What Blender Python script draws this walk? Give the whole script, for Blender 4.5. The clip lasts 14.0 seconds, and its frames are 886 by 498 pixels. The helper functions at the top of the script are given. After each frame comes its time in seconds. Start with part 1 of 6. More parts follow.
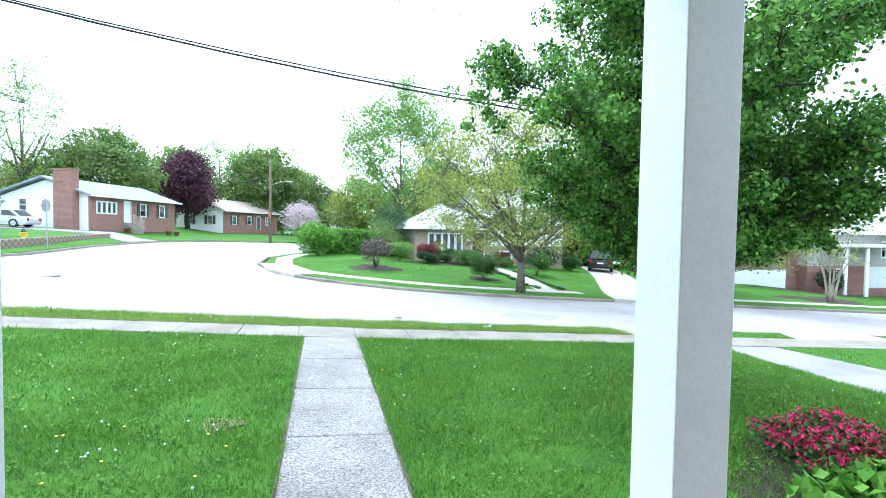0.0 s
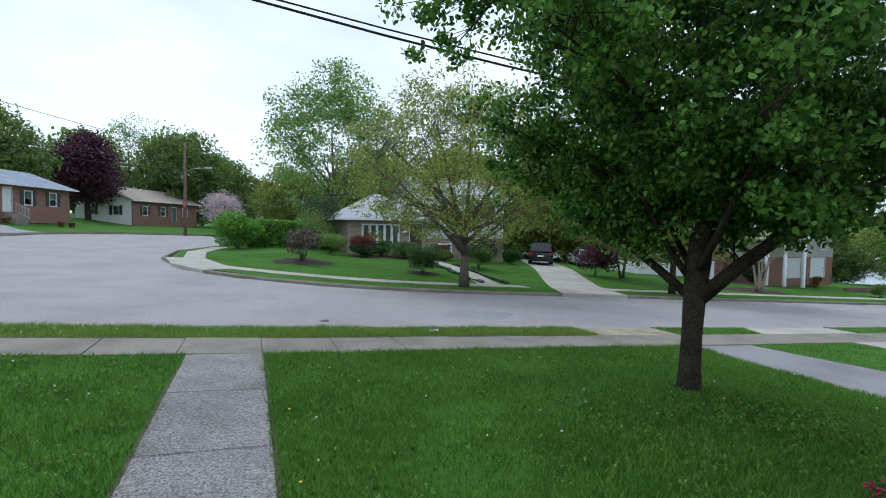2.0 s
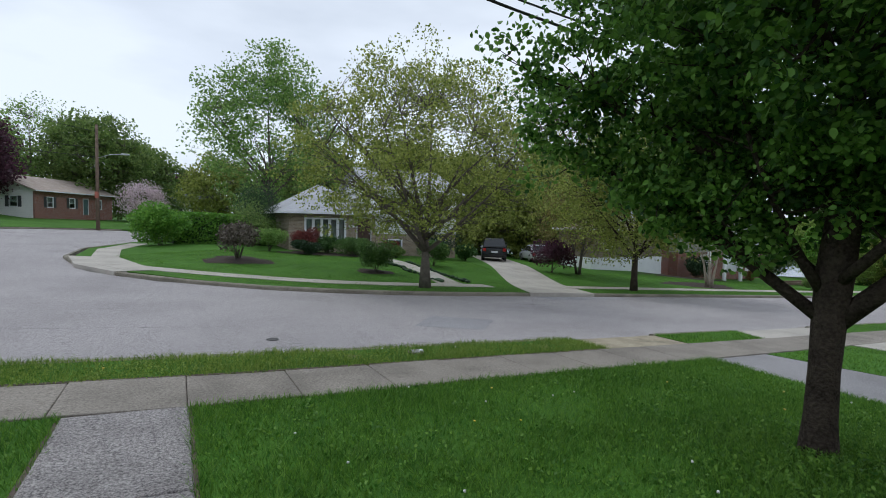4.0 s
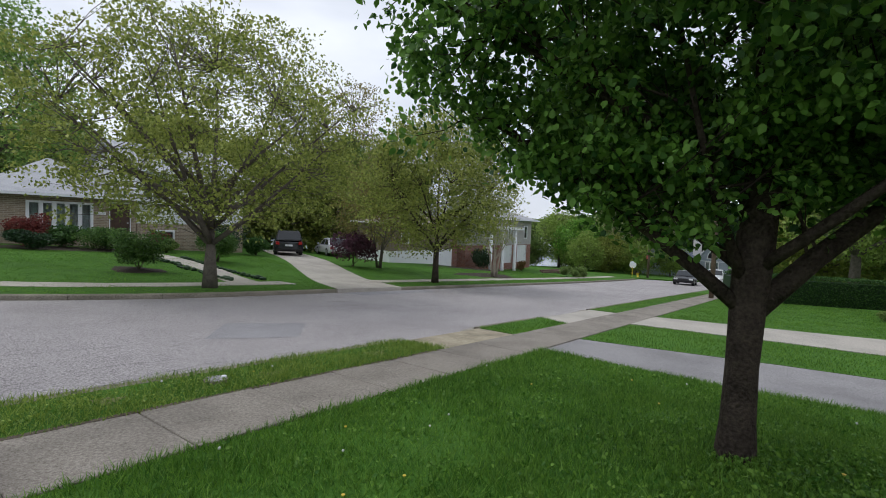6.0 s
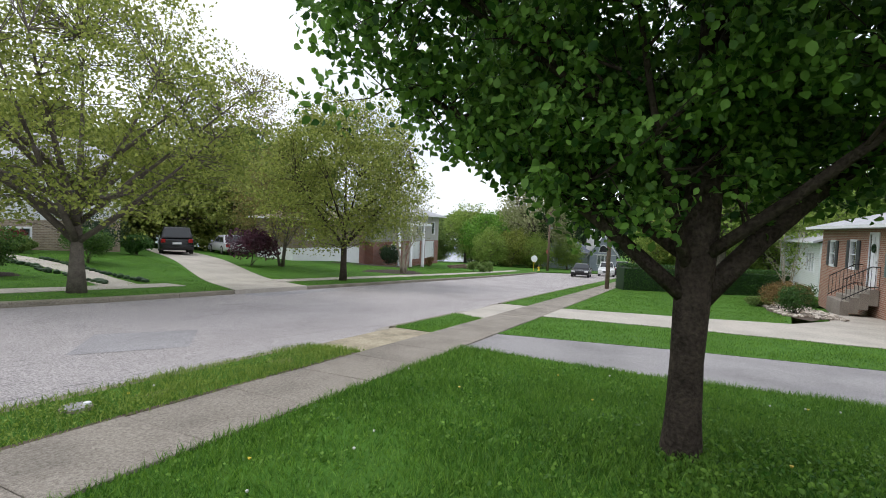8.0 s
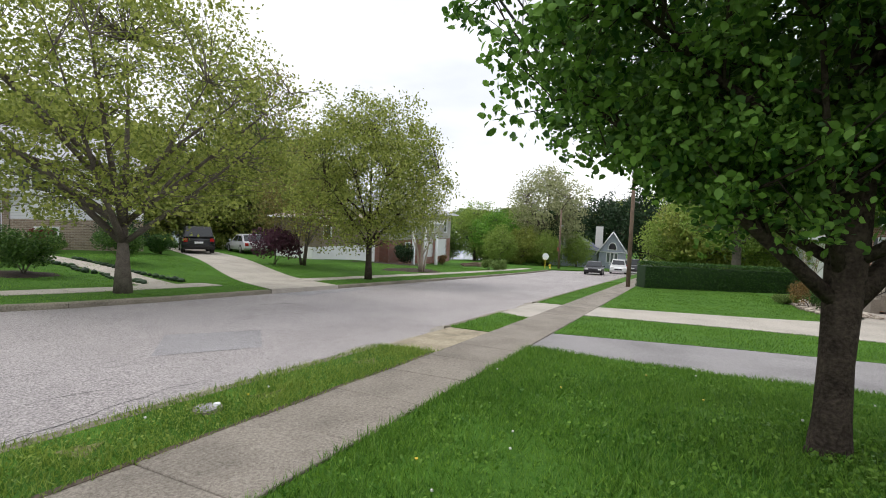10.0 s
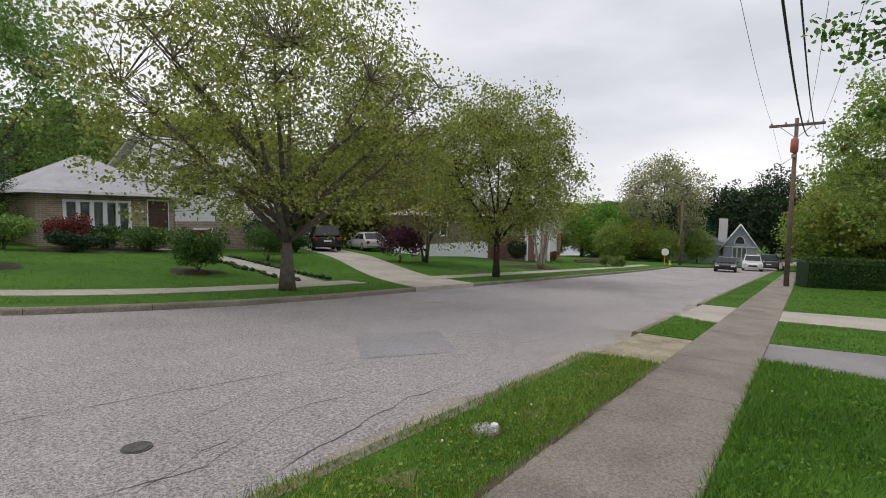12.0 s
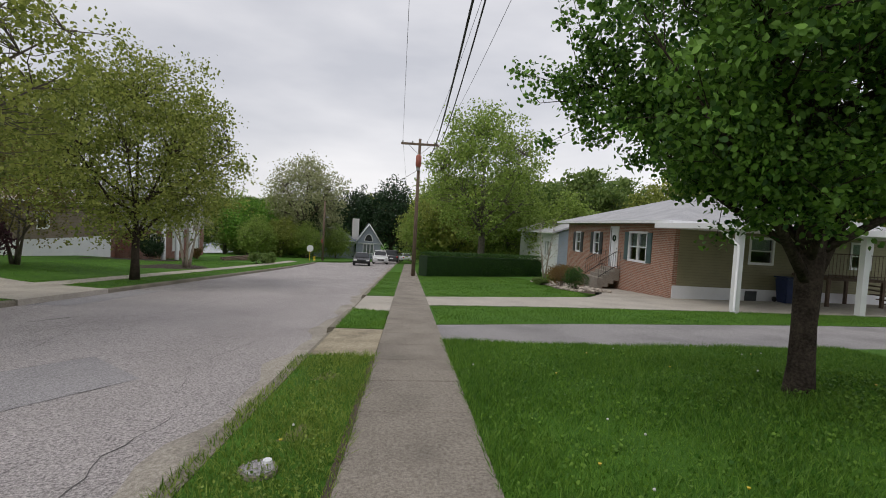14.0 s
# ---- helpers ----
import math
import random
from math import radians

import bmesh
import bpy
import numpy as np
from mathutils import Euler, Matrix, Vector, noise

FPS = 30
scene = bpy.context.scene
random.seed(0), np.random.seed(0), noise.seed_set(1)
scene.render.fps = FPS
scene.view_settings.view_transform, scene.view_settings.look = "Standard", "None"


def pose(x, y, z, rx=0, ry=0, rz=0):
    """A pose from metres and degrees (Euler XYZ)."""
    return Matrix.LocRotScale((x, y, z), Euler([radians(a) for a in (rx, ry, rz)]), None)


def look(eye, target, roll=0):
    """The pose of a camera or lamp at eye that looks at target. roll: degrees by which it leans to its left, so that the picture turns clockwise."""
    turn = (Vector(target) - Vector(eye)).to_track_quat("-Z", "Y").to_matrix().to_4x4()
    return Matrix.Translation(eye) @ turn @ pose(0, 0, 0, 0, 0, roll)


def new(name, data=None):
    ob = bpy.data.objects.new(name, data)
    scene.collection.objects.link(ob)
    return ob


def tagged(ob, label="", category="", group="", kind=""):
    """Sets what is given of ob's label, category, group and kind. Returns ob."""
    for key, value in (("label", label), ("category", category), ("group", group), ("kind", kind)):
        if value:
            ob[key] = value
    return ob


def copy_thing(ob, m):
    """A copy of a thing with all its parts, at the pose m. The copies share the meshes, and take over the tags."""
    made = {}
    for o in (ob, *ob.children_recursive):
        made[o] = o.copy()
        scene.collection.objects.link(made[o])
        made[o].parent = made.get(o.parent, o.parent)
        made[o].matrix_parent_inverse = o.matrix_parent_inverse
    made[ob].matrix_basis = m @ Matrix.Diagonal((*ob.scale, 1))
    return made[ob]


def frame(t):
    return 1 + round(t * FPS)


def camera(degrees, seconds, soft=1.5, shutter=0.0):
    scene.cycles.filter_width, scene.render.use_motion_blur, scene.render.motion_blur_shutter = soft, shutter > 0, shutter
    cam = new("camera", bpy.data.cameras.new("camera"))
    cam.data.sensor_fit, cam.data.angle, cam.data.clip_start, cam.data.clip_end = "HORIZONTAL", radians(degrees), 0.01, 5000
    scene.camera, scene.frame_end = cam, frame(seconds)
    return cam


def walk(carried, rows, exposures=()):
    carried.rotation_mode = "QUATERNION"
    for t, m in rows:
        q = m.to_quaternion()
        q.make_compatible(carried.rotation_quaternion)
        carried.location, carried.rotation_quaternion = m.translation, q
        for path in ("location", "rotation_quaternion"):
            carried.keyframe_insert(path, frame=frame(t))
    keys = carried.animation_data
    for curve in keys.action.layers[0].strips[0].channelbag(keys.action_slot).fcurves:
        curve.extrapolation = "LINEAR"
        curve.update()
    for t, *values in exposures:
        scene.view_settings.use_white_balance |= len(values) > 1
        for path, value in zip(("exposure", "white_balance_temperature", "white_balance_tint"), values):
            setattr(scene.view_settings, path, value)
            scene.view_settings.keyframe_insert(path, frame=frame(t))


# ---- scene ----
cam = camera(84.8, 14.0, soft=0.95)
METRES, EYE, TILT, LEAN, TURN = 11.0, 1.75, 0.0, 0.0, -14.0
ROWS = [
    (0.0, 0.0, 0.0, 0.0, 0.03, -2.15, -0.87),
    (0.5, 0.0095, 0.039, -0.0033, -1.77, -2.24, -0.91),
    (1.0, 0.0105, 0.0765, -0.0063, -3.07, -2.38, -0.93),
    (1.5, -0.0015, 0.1282, -0.0203, -4.98, -2.55, -0.98),
    (2.0, -0.002, 0.1965, -0.0211, -7.6, -2.67, -1.07),
    (4.5, -0.0475, 0.4284, -0.0276, -19.09, -3.27, -1.54),
    (5.0, -0.048, 0.4723, -0.0316, -26.16, -3.17, -1.92),
    (5.5, -0.0432, 0.5082, -0.0331, -34.42, -3.06, -2.21),
    (6.0, -0.0356, 0.5371, -0.0415, -39.21, -2.99, -2.36),
    (6.5, -0.0243, 0.5594, -0.045, -46.61, -2.79, -2.53),
    (7.0, -0.004, 0.5741, -0.0482, -50.1, -2.79, -2.43),
    (9.5, -0.0585, 0.6221, -0.0476, -50.24, -3.03, -2.18),
    (10.0, -0.0836, 0.6535, -0.0459, -49.98, -3.24, -2.12),
    (10.5, -0.1114, 0.6887, -0.046, -48.41, -3.41, -1.93),
    (11.0, -0.1332, 0.7256, -0.046, -45.68, -3.63, -1.66),
    (11.5, -0.1476, 0.7668, -0.0486, -40.81, -3.87, -1.22),
    (12.0, -0.1502, 0.8045, -0.0503, -39.05, -4.01, -0.98),
    (12.5, -0.1459, 0.8405, -0.0555, -39.4, -4.08, -0.93),
    (13.0, -0.1466, 0.8713, -0.0571, -44.76, -4.04, -1.27),
    (13.5, -0.1533, 0.893, -0.0571, -61.59, -3.54, -2.32),
    (14.0, -0.1638, 0.9045, -0.0565, -79.93, -2.83, -3.25),
]
EXPOSURES = [(0.0, 2.03, 5400, 1), (0.5, 1.38, 5450, 2), (1.0, 0.86, 5500, 3), (1.5, 0.5, 5550, 4), (2.0, 0.35, 5650, 5), (4.5, 0.05, 6050, 8), (6.0, 0.16, 6250, 10), (7.0, 0.5, 6300, 10), (9.5, 0.72, 6650, 10), (11.0, 0.38, 6750, 11), (12.5, 0.1, 6800, 12), (14.0, 0.0, 6800, 12)]
walk(cam, [(t, pose(0, 0, EYE, TILT, LEAN, TURN) @ pose(METRES * x, METRES * y, METRES * z, 90 + pitch, roll, yaw)) for t, x, y, z, yaw, pitch, roll in ROWS], exposures=EXPOSURES)

# ---- world and light ----
world = bpy.data.worlds.new("overcast")
scene.world = world
world.use_nodes = True
wn, wl = world.node_tree.nodes, world.node_tree.links
wn.clear()
w_out = wn.new("ShaderNodeOutputWorld")
w_bg = wn.new("ShaderNodeBackground")
w_sky = wn.new("ShaderNodeTexSky")
w_sky.sky_type, w_sky.sun_disc = "NISHITA", False
w_sky.sun_elevation, w_sky.sun_rotation = radians(48), radians(150)
w_gain = wn.new("ShaderNodeMix")
w_gain.data_type, w_gain.blend_type = "RGBA", "MULTIPLY"
w_gain.inputs[0].default_value = 1.0
w_gain.inputs[7].default_value = (0.11, 0.11, 0.11, 1)
wl.new(w_sky.outputs[0], w_gain.inputs[6])
w_co = wn.new("ShaderNodeTexCoord")
w_map = wn.new("ShaderNodeMapping")
w_map.inputs["Scale"].default_value = (1.0, 1.0, 3.2)
w_noise = wn.new("ShaderNodeTexNoise")
w_noise.inputs["Scale"].default_value, w_noise.inputs["Detail"].default_value = 1.6, 5.0
w_ramp = wn.new("ShaderNodeValToRGB")
w_ramp.color_ramp.elements[0].position, w_ramp.color_ramp.elements[0].color = 0.32, (0.60, 0.63, 0.70, 1)
w_ramp.color_ramp.elements[1].position, w_ramp.color_ramp.elements[1].color = 0.66, (0.93, 0.95, 1.0, 1)
w_mix = wn.new("ShaderNodeMix")
w_mix.data_type = "RGBA"
w_mix.inputs[0].default_value = 0.9
wl.new(w_co.outputs["Generated"], w_map.inputs[0])
wl.new(w_map.outputs[0], w_noise.inputs["Vector"])
wl.new(w_noise.outputs[0], w_ramp.inputs[0])
wl.new(w_gain.outputs[2], w_mix.inputs[6])
wl.new(w_ramp.outputs[0], w_mix.inputs[7])
wl.new(w_mix.outputs[2], w_bg.inputs[0])
w_bg.inputs[1].default_value = 1.0
wl.new(w_bg.outputs[0], w_out.inputs[0])

sun_data = bpy.data.lights.new("sun", "SUN")
sun_data.energy, sun_data.angle, sun_data.color = 0.9, radians(25), (1.0, 0.97, 0.92)
sun = new("sun", sun_data)
sun.matrix_world = look((-8, 30, 40), (4, 8, 0))


# ---- materials ----
def material(name, dark, light, rough=0.8, scale=6.0, fine=60.0, bump=0.15, metal=0.0, low=0.35, high=0.65, island=0.0, trans=0.0, stripes=None, bricks=None, spec=0.5, gap=0.02, stain=None):
    """A surface with broad variation, fine grain and relief. stripes: (spacing, darkening) of level laps, their shade
    lines put in the colour; bricks: (width, height, mortar colour).
    """
    m = bpy.data.materials.new(name)
    m.use_nodes = True
    n, l = m.node_tree.nodes, m.node_tree.links
    b = n["Principled BSDF"]
    b.inputs["Roughness"].default_value, b.inputs["Metallic"].default_value = rough, metal
    b.inputs["Specular IOR Level"].default_value = spec
    co = n.new("ShaderNodeTexCoord")
    big, small = n.new("ShaderNodeTexNoise"), n.new("ShaderNodeTexNoise")
    big.inputs["Scale"].default_value, big.inputs["Detail"].default_value = scale, 4.0
    small.inputs["Scale"].default_value, small.inputs["Detail"].default_value = fine, 2.0
    l.new(co.outputs["Object"], big.inputs["Vector"])
    l.new(co.outputs["Object"], small.inputs["Vector"])
    add = n.new("ShaderNodeMath")
    add.operation = "MULTIPLY_ADD"
    add.inputs[1].default_value = 0.5
    half = n.new("ShaderNodeMath")
    half.operation = "MULTIPLY"
    half.inputs[1].default_value = 0.5
    l.new(big.outputs[0], add.inputs[0])
    l.new(small.outputs[0], half.inputs[0])
    l.new(half.outputs[0], add.inputs[2])
    value = add.outputs[0]
    if island:
        geo = n.new("ShaderNodeNewGeometry")
        info = n.new("ShaderNodeObjectInfo")
        isl = n.new("ShaderNodeMath")
        isl.operation = "MULTIPLY_ADD"
        isl.inputs[1].default_value = island
        l.new(geo.outputs["Random Per Island"], isl.inputs[0])
        l.new(value, isl.inputs[2])
        sub = n.new("ShaderNodeMath")
        sub.operation = "SUBTRACT"
        sub.inputs[1].default_value = island * 0.5
        l.new(isl.outputs[0], sub.inputs[0])
        value = sub.outputs[0]
    ramp = n.new("ShaderNodeValToRGB")
    ramp.color_ramp.elements[0].position, ramp.color_ramp.elements[0].color = low, (*dark, 1)
    ramp.color_ramp.elements[1].position, ramp.color_ramp.elements[1].color = high, (*light, 1)
    l.new(value, ramp.inputs[0])
    colour, relief = ramp.outputs[0], small.outputs[0]
    if stain:
        blot = n.new("ShaderNodeTexNoise")
        blot.inputs["Scale"].default_value, blot.inputs["Detail"].default_value = stain[0], 5.0
        l.new(co.outputs["Object"], blot.inputs["Vector"])
        tone = n.new("ShaderNodeValToRGB")
        tone.color_ramp.elements[0].position, tone.color_ramp.elements[0].color = 0.32, (1 - stain[1],) * 3 + (1,)
        tone.color_ramp.elements[1].position, tone.color_ramp.elements[1].color = 0.6, (1, 1, 1, 1)
        l.new(blot.outputs[0], tone.inputs[0])
        wash = n.new("ShaderNodeMix")
        wash.data_type, wash.blend_type = "RGBA", "MULTIPLY"
        wash.inputs[0].default_value = 1.0
        l.new(colour, wash.inputs[6])
        l.new(tone.outputs[0], wash.inputs[7])
        colour = wash.outputs[2]
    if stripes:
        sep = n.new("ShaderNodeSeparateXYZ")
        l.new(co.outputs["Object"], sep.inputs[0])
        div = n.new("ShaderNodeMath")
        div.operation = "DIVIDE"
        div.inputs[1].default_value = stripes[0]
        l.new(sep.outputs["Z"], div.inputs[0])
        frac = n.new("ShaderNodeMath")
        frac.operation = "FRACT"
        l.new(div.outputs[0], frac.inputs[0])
        # shade line at each lap, multiplied into the colour and reused as relief
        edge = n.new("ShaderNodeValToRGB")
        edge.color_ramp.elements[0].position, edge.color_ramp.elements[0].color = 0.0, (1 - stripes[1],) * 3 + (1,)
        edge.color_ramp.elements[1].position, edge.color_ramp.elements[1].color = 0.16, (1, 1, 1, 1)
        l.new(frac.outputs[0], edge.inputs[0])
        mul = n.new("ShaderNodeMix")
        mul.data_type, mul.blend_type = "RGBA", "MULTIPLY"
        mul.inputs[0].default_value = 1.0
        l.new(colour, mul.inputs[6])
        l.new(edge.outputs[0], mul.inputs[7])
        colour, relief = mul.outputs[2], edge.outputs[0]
    if bricks:
        sep = n.new("ShaderNodeSeparateXYZ")
        l.new(co.outputs["Object"], sep.inputs[0])
        along = n.new("ShaderNodeMath")
        l.new(sep.outputs["X"], along.inputs[0])
        l.new(sep.outputs["Y"], along.inputs[1])
        comb = n.new("ShaderNodeCombineXYZ")
        l.new(along.outputs[0], comb.inputs["X"])
        l.new(sep.outputs["Z"], comb.inputs["Y"])
        tex = n.new("ShaderNodeTexBrick")
        tex.inputs["Scale"].default_value = 1.0
        tex.inputs["Brick Width"].default_value, tex.inputs["Row Height"].default_value = bricks[0], bricks[1]
        tex.inputs["Mortar Size"].default_value = gap * 0.5
        tex.inputs["Mortar"].default_value = (*bricks[2], 1)
        l.new(comb.outputs[0], tex.inputs["Vector"])
        dim = n.new("ShaderNodeMix")
        dim.data_type, dim.blend_type = "RGBA", "MULTIPLY"
        dim.inputs[0].default_value = 1.0
        dim.inputs[7].default_value = (0.72, 0.7, 0.7, 1)
        l.new(colour, dim.inputs[6])
        l.new(colour, tex.inputs["Color1"])
        l.new(dim.outputs[2], tex.inputs["Color2"])
        colour = tex.outputs["Color"]
    l.new(colour, b.inputs["Base Color"])
    if bump:
        bm_node = n.new("ShaderNodeBump")
        bm_node.inputs["Strength"].default_value, bm_node.inputs["Distance"].default_value = bump, 0.02
        l.new(relief, bm_node.inputs["Height"])
        l.new(bm_node.outputs[0], b.inputs["Normal"])
    if trans:
        tl = n.new("ShaderNodeBsdfTranslucent")
        mx = n.new("ShaderNodeMixShader")
        mx.inputs[0].default_value = trans
        l.new(colour, tl.inputs["Color"])
        l.new(b.outputs[0], mx.inputs[1])
        l.new(tl.outputs[0], mx.inputs[2])
        l.new(mx.outputs[0], n["Material Output"].inputs["Surface"])
    return m


def leaf_material(name, dark, light, trans=0.3):
    return material(name, dark, light, rough=0.5, scale=0.9, fine=9.0, bump=0, island=0.7, trans=trans, low=0.15, high=0.85, spec=0.3)


def glass_material():
    m = bpy.data.materials.new("window glass")
    m.use_nodes = True
    b = m.node_tree.nodes["Principled BSDF"]
    b.inputs["Base Color"].default_value = (0.75, 0.82, 0.82, 1)
    b.inputs["Roughness"].default_value, b.inputs["Transmission Weight"].default_value = 0.03, 1.0
    b.inputs["IOR"].default_value = 1.45
    return m


M_SOIL = material("soil", (0.05, 0.036, 0.025), (0.11, 0.08, 0.055), scale=3, fine=40, bump=0.5)
M_STRAW = material("dry thatch", (0.10, 0.12, 0.04), (0.26, 0.25, 0.11), scale=12, fine=70, bump=1.0, rough=1.0)
M_LAWN = material("lawn turf", (0.037, 0.11, 0.013), (0.097, 0.22, 0.028), scale=3.0, fine=40, bump=0.7, rough=0.9, spec=0.15, low=0.3, high=0.7, stain=(0.35, 0.25))
M_BLADE = leaf_material("grass blades", (0.044, 0.142, 0.014), (0.20, 0.36, 0.052), 0.35)
M_DRY = leaf_material("verge grass blades", (0.085, 0.185, 0.022), (0.33, 0.42, 0.085), 0.35)
M_ROAD = material("worn asphalt", (0.157, 0.143, 0.144), (0.62, 0.58, 0.575), scale=40.0, fine=100, bump=0.8, rough=0.9, spec=0.2, low=0.37, high=0.62, stain=(0.5, 0.15))
M_PATCH = material("asphalt repair", (0.15, 0.143, 0.148), (0.50, 0.485, 0.50), scale=44, fine=110, bump=0.5, rough=0.9, spec=0.2, low=0.36, high=0.63, stain=(0.8, 0.12))
M_TAR = material("tar seam", (0.045, 0.042, 0.042), (0.12, 0.115, 0.11), scale=8, fine=60, bump=0.2, rough=0.8)
M_DRIVE = material("driveway asphalt", (0.20, 0.19, 0.195), (0.42, 0.405, 0.405), scale=44, fine=110, bump=0.4, rough=0.9, spec=0.2, low=0.36, high=0.64, stain=(0.9, 0.25))
M_CONC = material("sidewalk concrete", (0.16, 0.14, 0.118), (0.41, 0.37, 0.32), scale=40.0, fine=120, bump=0.45, rough=0.9, spec=0.2, low=0.34, high=0.66, stain=(1.3, 0.28))
M_GRIT = material("sandy road grit", (0.24, 0.215, 0.18), (0.52, 0.48, 0.42), scale=30, fine=110, bump=0.6, rough=1.0, low=0.36, high=0.64, stain=(1.5, 0.3))
M_PEB = material("exposed aggregate", (0.11, 0.10, 0.10), (0.56, 0.52, 0.50), scale=46.0, fine=110, bump=0.9, rough=0.85, spec=0.25, low=0.38, high=0.62, stain=(1.6, 0.3))
M_PALE = material("pale concrete", (0.36, 0.33, 0.29), (0.56, 0.52, 0.46), scale=24, fine=80, bump=0.25, rough=0.9, spec=0.2, stain=(0.8, 0.2))
M_APRON = material("yellowed concrete", (0.27, 0.23, 0.16), (0.50, 0.44, 0.33), scale=24, fine=80, bump=0.4, rough=0.9, spec=0.2, stain=(2.0, 0.4))
M_KERB = material("kerb concrete", (0.13, 0.12, 0.092), (0.31, 0.28, 0.225), scale=1.4, fine=28, bump=0.5, rough=0.9, spec=0.2)
M_WHITE = material("white paint", (0.72, 0.73, 0.76), (0.82, 0.83, 0.85), scale=2, fine=50, bump=0.04, rough=0.45)
M_BARK = material("bark", (0.028, 0.022, 0.018), (0.095, 0.075, 0.06), scale=5, fine=38, bump=1.0, rough=0.95, spec=0.1)
M_BARK2 = material("grey bark", (0.08, 0.068, 0.058), (0.20, 0.175, 0.15), scale=5, fine=38, bump=0.9, rough=0.95, spec=0.1)
M_PALEBARK = material("smooth pale bark", (0.25, 0.21, 0.17), (0.42, 0.36, 0.30), scale=4, fine=30, bump=0.2, rough=0.8)
M_BRICK = material("orange brick", (0.24, 0.095, 0.055), (0.43, 0.20, 0.125), scale=3, fine=30, bump=0.2, bricks=(0.22, 0.075, (0.42, 0.36, 0.31)), rough=0.85)
M_REDBRICK = material("red brick", (0.17, 0.052, 0.036), (0.34, 0.12, 0.08), scale=3, fine=30, bump=0.2, bricks=(0.22, 0.075, (0.34, 0.28, 0.25)), rough=0.85)
M_STONE = material("tan brick", (0.20, 0.15, 0.10), (0.42, 0.33, 0.24), scale=4, fine=30, bump=0.2, bricks=(0.26, 0.085, (0.42, 0.38, 0.32)), rough=0.85)
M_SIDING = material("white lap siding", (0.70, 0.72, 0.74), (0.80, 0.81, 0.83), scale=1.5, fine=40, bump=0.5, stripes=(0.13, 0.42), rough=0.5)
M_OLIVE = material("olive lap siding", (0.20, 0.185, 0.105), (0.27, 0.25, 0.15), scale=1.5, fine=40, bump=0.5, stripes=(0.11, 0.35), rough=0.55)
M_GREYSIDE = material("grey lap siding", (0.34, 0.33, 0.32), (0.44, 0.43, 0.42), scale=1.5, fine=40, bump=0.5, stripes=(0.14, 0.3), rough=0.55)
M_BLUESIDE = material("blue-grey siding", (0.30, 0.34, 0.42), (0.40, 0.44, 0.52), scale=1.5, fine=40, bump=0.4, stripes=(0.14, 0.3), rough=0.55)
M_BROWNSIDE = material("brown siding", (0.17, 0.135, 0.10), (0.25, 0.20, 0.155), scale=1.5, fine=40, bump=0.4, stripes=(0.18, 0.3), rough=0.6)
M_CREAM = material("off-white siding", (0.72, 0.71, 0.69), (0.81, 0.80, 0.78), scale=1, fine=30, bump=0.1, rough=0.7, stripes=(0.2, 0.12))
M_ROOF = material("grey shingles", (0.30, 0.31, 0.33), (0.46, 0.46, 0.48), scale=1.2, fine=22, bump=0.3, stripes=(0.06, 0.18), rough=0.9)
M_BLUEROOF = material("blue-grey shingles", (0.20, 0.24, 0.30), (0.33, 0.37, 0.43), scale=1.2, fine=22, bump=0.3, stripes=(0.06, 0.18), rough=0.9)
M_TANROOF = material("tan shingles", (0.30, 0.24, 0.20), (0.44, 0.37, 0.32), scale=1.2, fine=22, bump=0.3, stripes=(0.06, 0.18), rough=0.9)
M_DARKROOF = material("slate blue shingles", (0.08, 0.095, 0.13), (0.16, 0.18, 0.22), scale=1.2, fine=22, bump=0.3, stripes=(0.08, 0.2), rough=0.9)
M_GLASS = glass_material()
M_CURTAIN = material("grey-green curtain", (0.26, 0.30, 0.29), (0.42, 0.46, 0.44), scale=3, fine=30, bump=0.2)
M_DOOR = material("dark stained wood", (0.045, 0.024, 0.018), (0.095, 0.05, 0.036), scale=4, fine=40, bump=0.15, rough=0.45)
M_SHUTTER = material("dark shutter paint", (0.03, 0.035, 0.04), (0.065, 0.07, 0.075), scale=4, fine=40, bump=0.1, rough=0.5)
M_TEAL = material("teal shutter paint", (0.05, 0.10, 0.10), (0.09, 0.15, 0.15), scale=4, fine=40, bump=0.1, rough=0.5)
M_INSIDE = material("dim room plaster", (0.10, 0.095, 0.09), (0.16, 0.15, 0.14), scale=2, fine=20, bump=0)
M_IRON = material("black iron", (0.012, 0.012, 0.013), (0.035, 0.034, 0.034), scale=6, fine=60, bump=0.1, rough=0.5, metal=0.4)
M_WOODPOLE = material("weathered pole wood", (0.10, 0.068, 0.048), (0.21, 0.15, 0.11), scale=4, fine=40, bump=0.5, rough=0.9)
M_DECK = material("brown deck wood", (0.07, 0.045, 0.032), (0.15, 0.10, 0.07), scale=4, fine=40, bump=0.3, rough=0.8)
M_WIRE = material("black cable", (0.012, 0.012, 0.012), (0.03, 0.03, 0.03), scale=6, fine=40, bump=0, rough=0.6)
M_STEEL = material("galvanised steel", (0.32, 0.33, 0.34), (0.5, 0.51, 0.52), scale=8, fine=60, bump=0.1, rough=0.45, metal=0.8)
M_TIRE = material("tyre rubber", (0.012, 0.012, 0.012), (0.03, 0.03, 0.03), scale=8, fine=60, bump=0.2, rough=0.85)
M_STONES = material("river stones", (0.25, 0.21, 0.17), (0.58, 0.52, 0.45), scale=2, fine=25, bump=0.2, island=0.6)
M_MULCH = material("dark mulch", (0.022, 0.015, 0.011), (0.065, 0.045, 0.033), scale=4, fine=45, bump=1.0, rough=1.0)
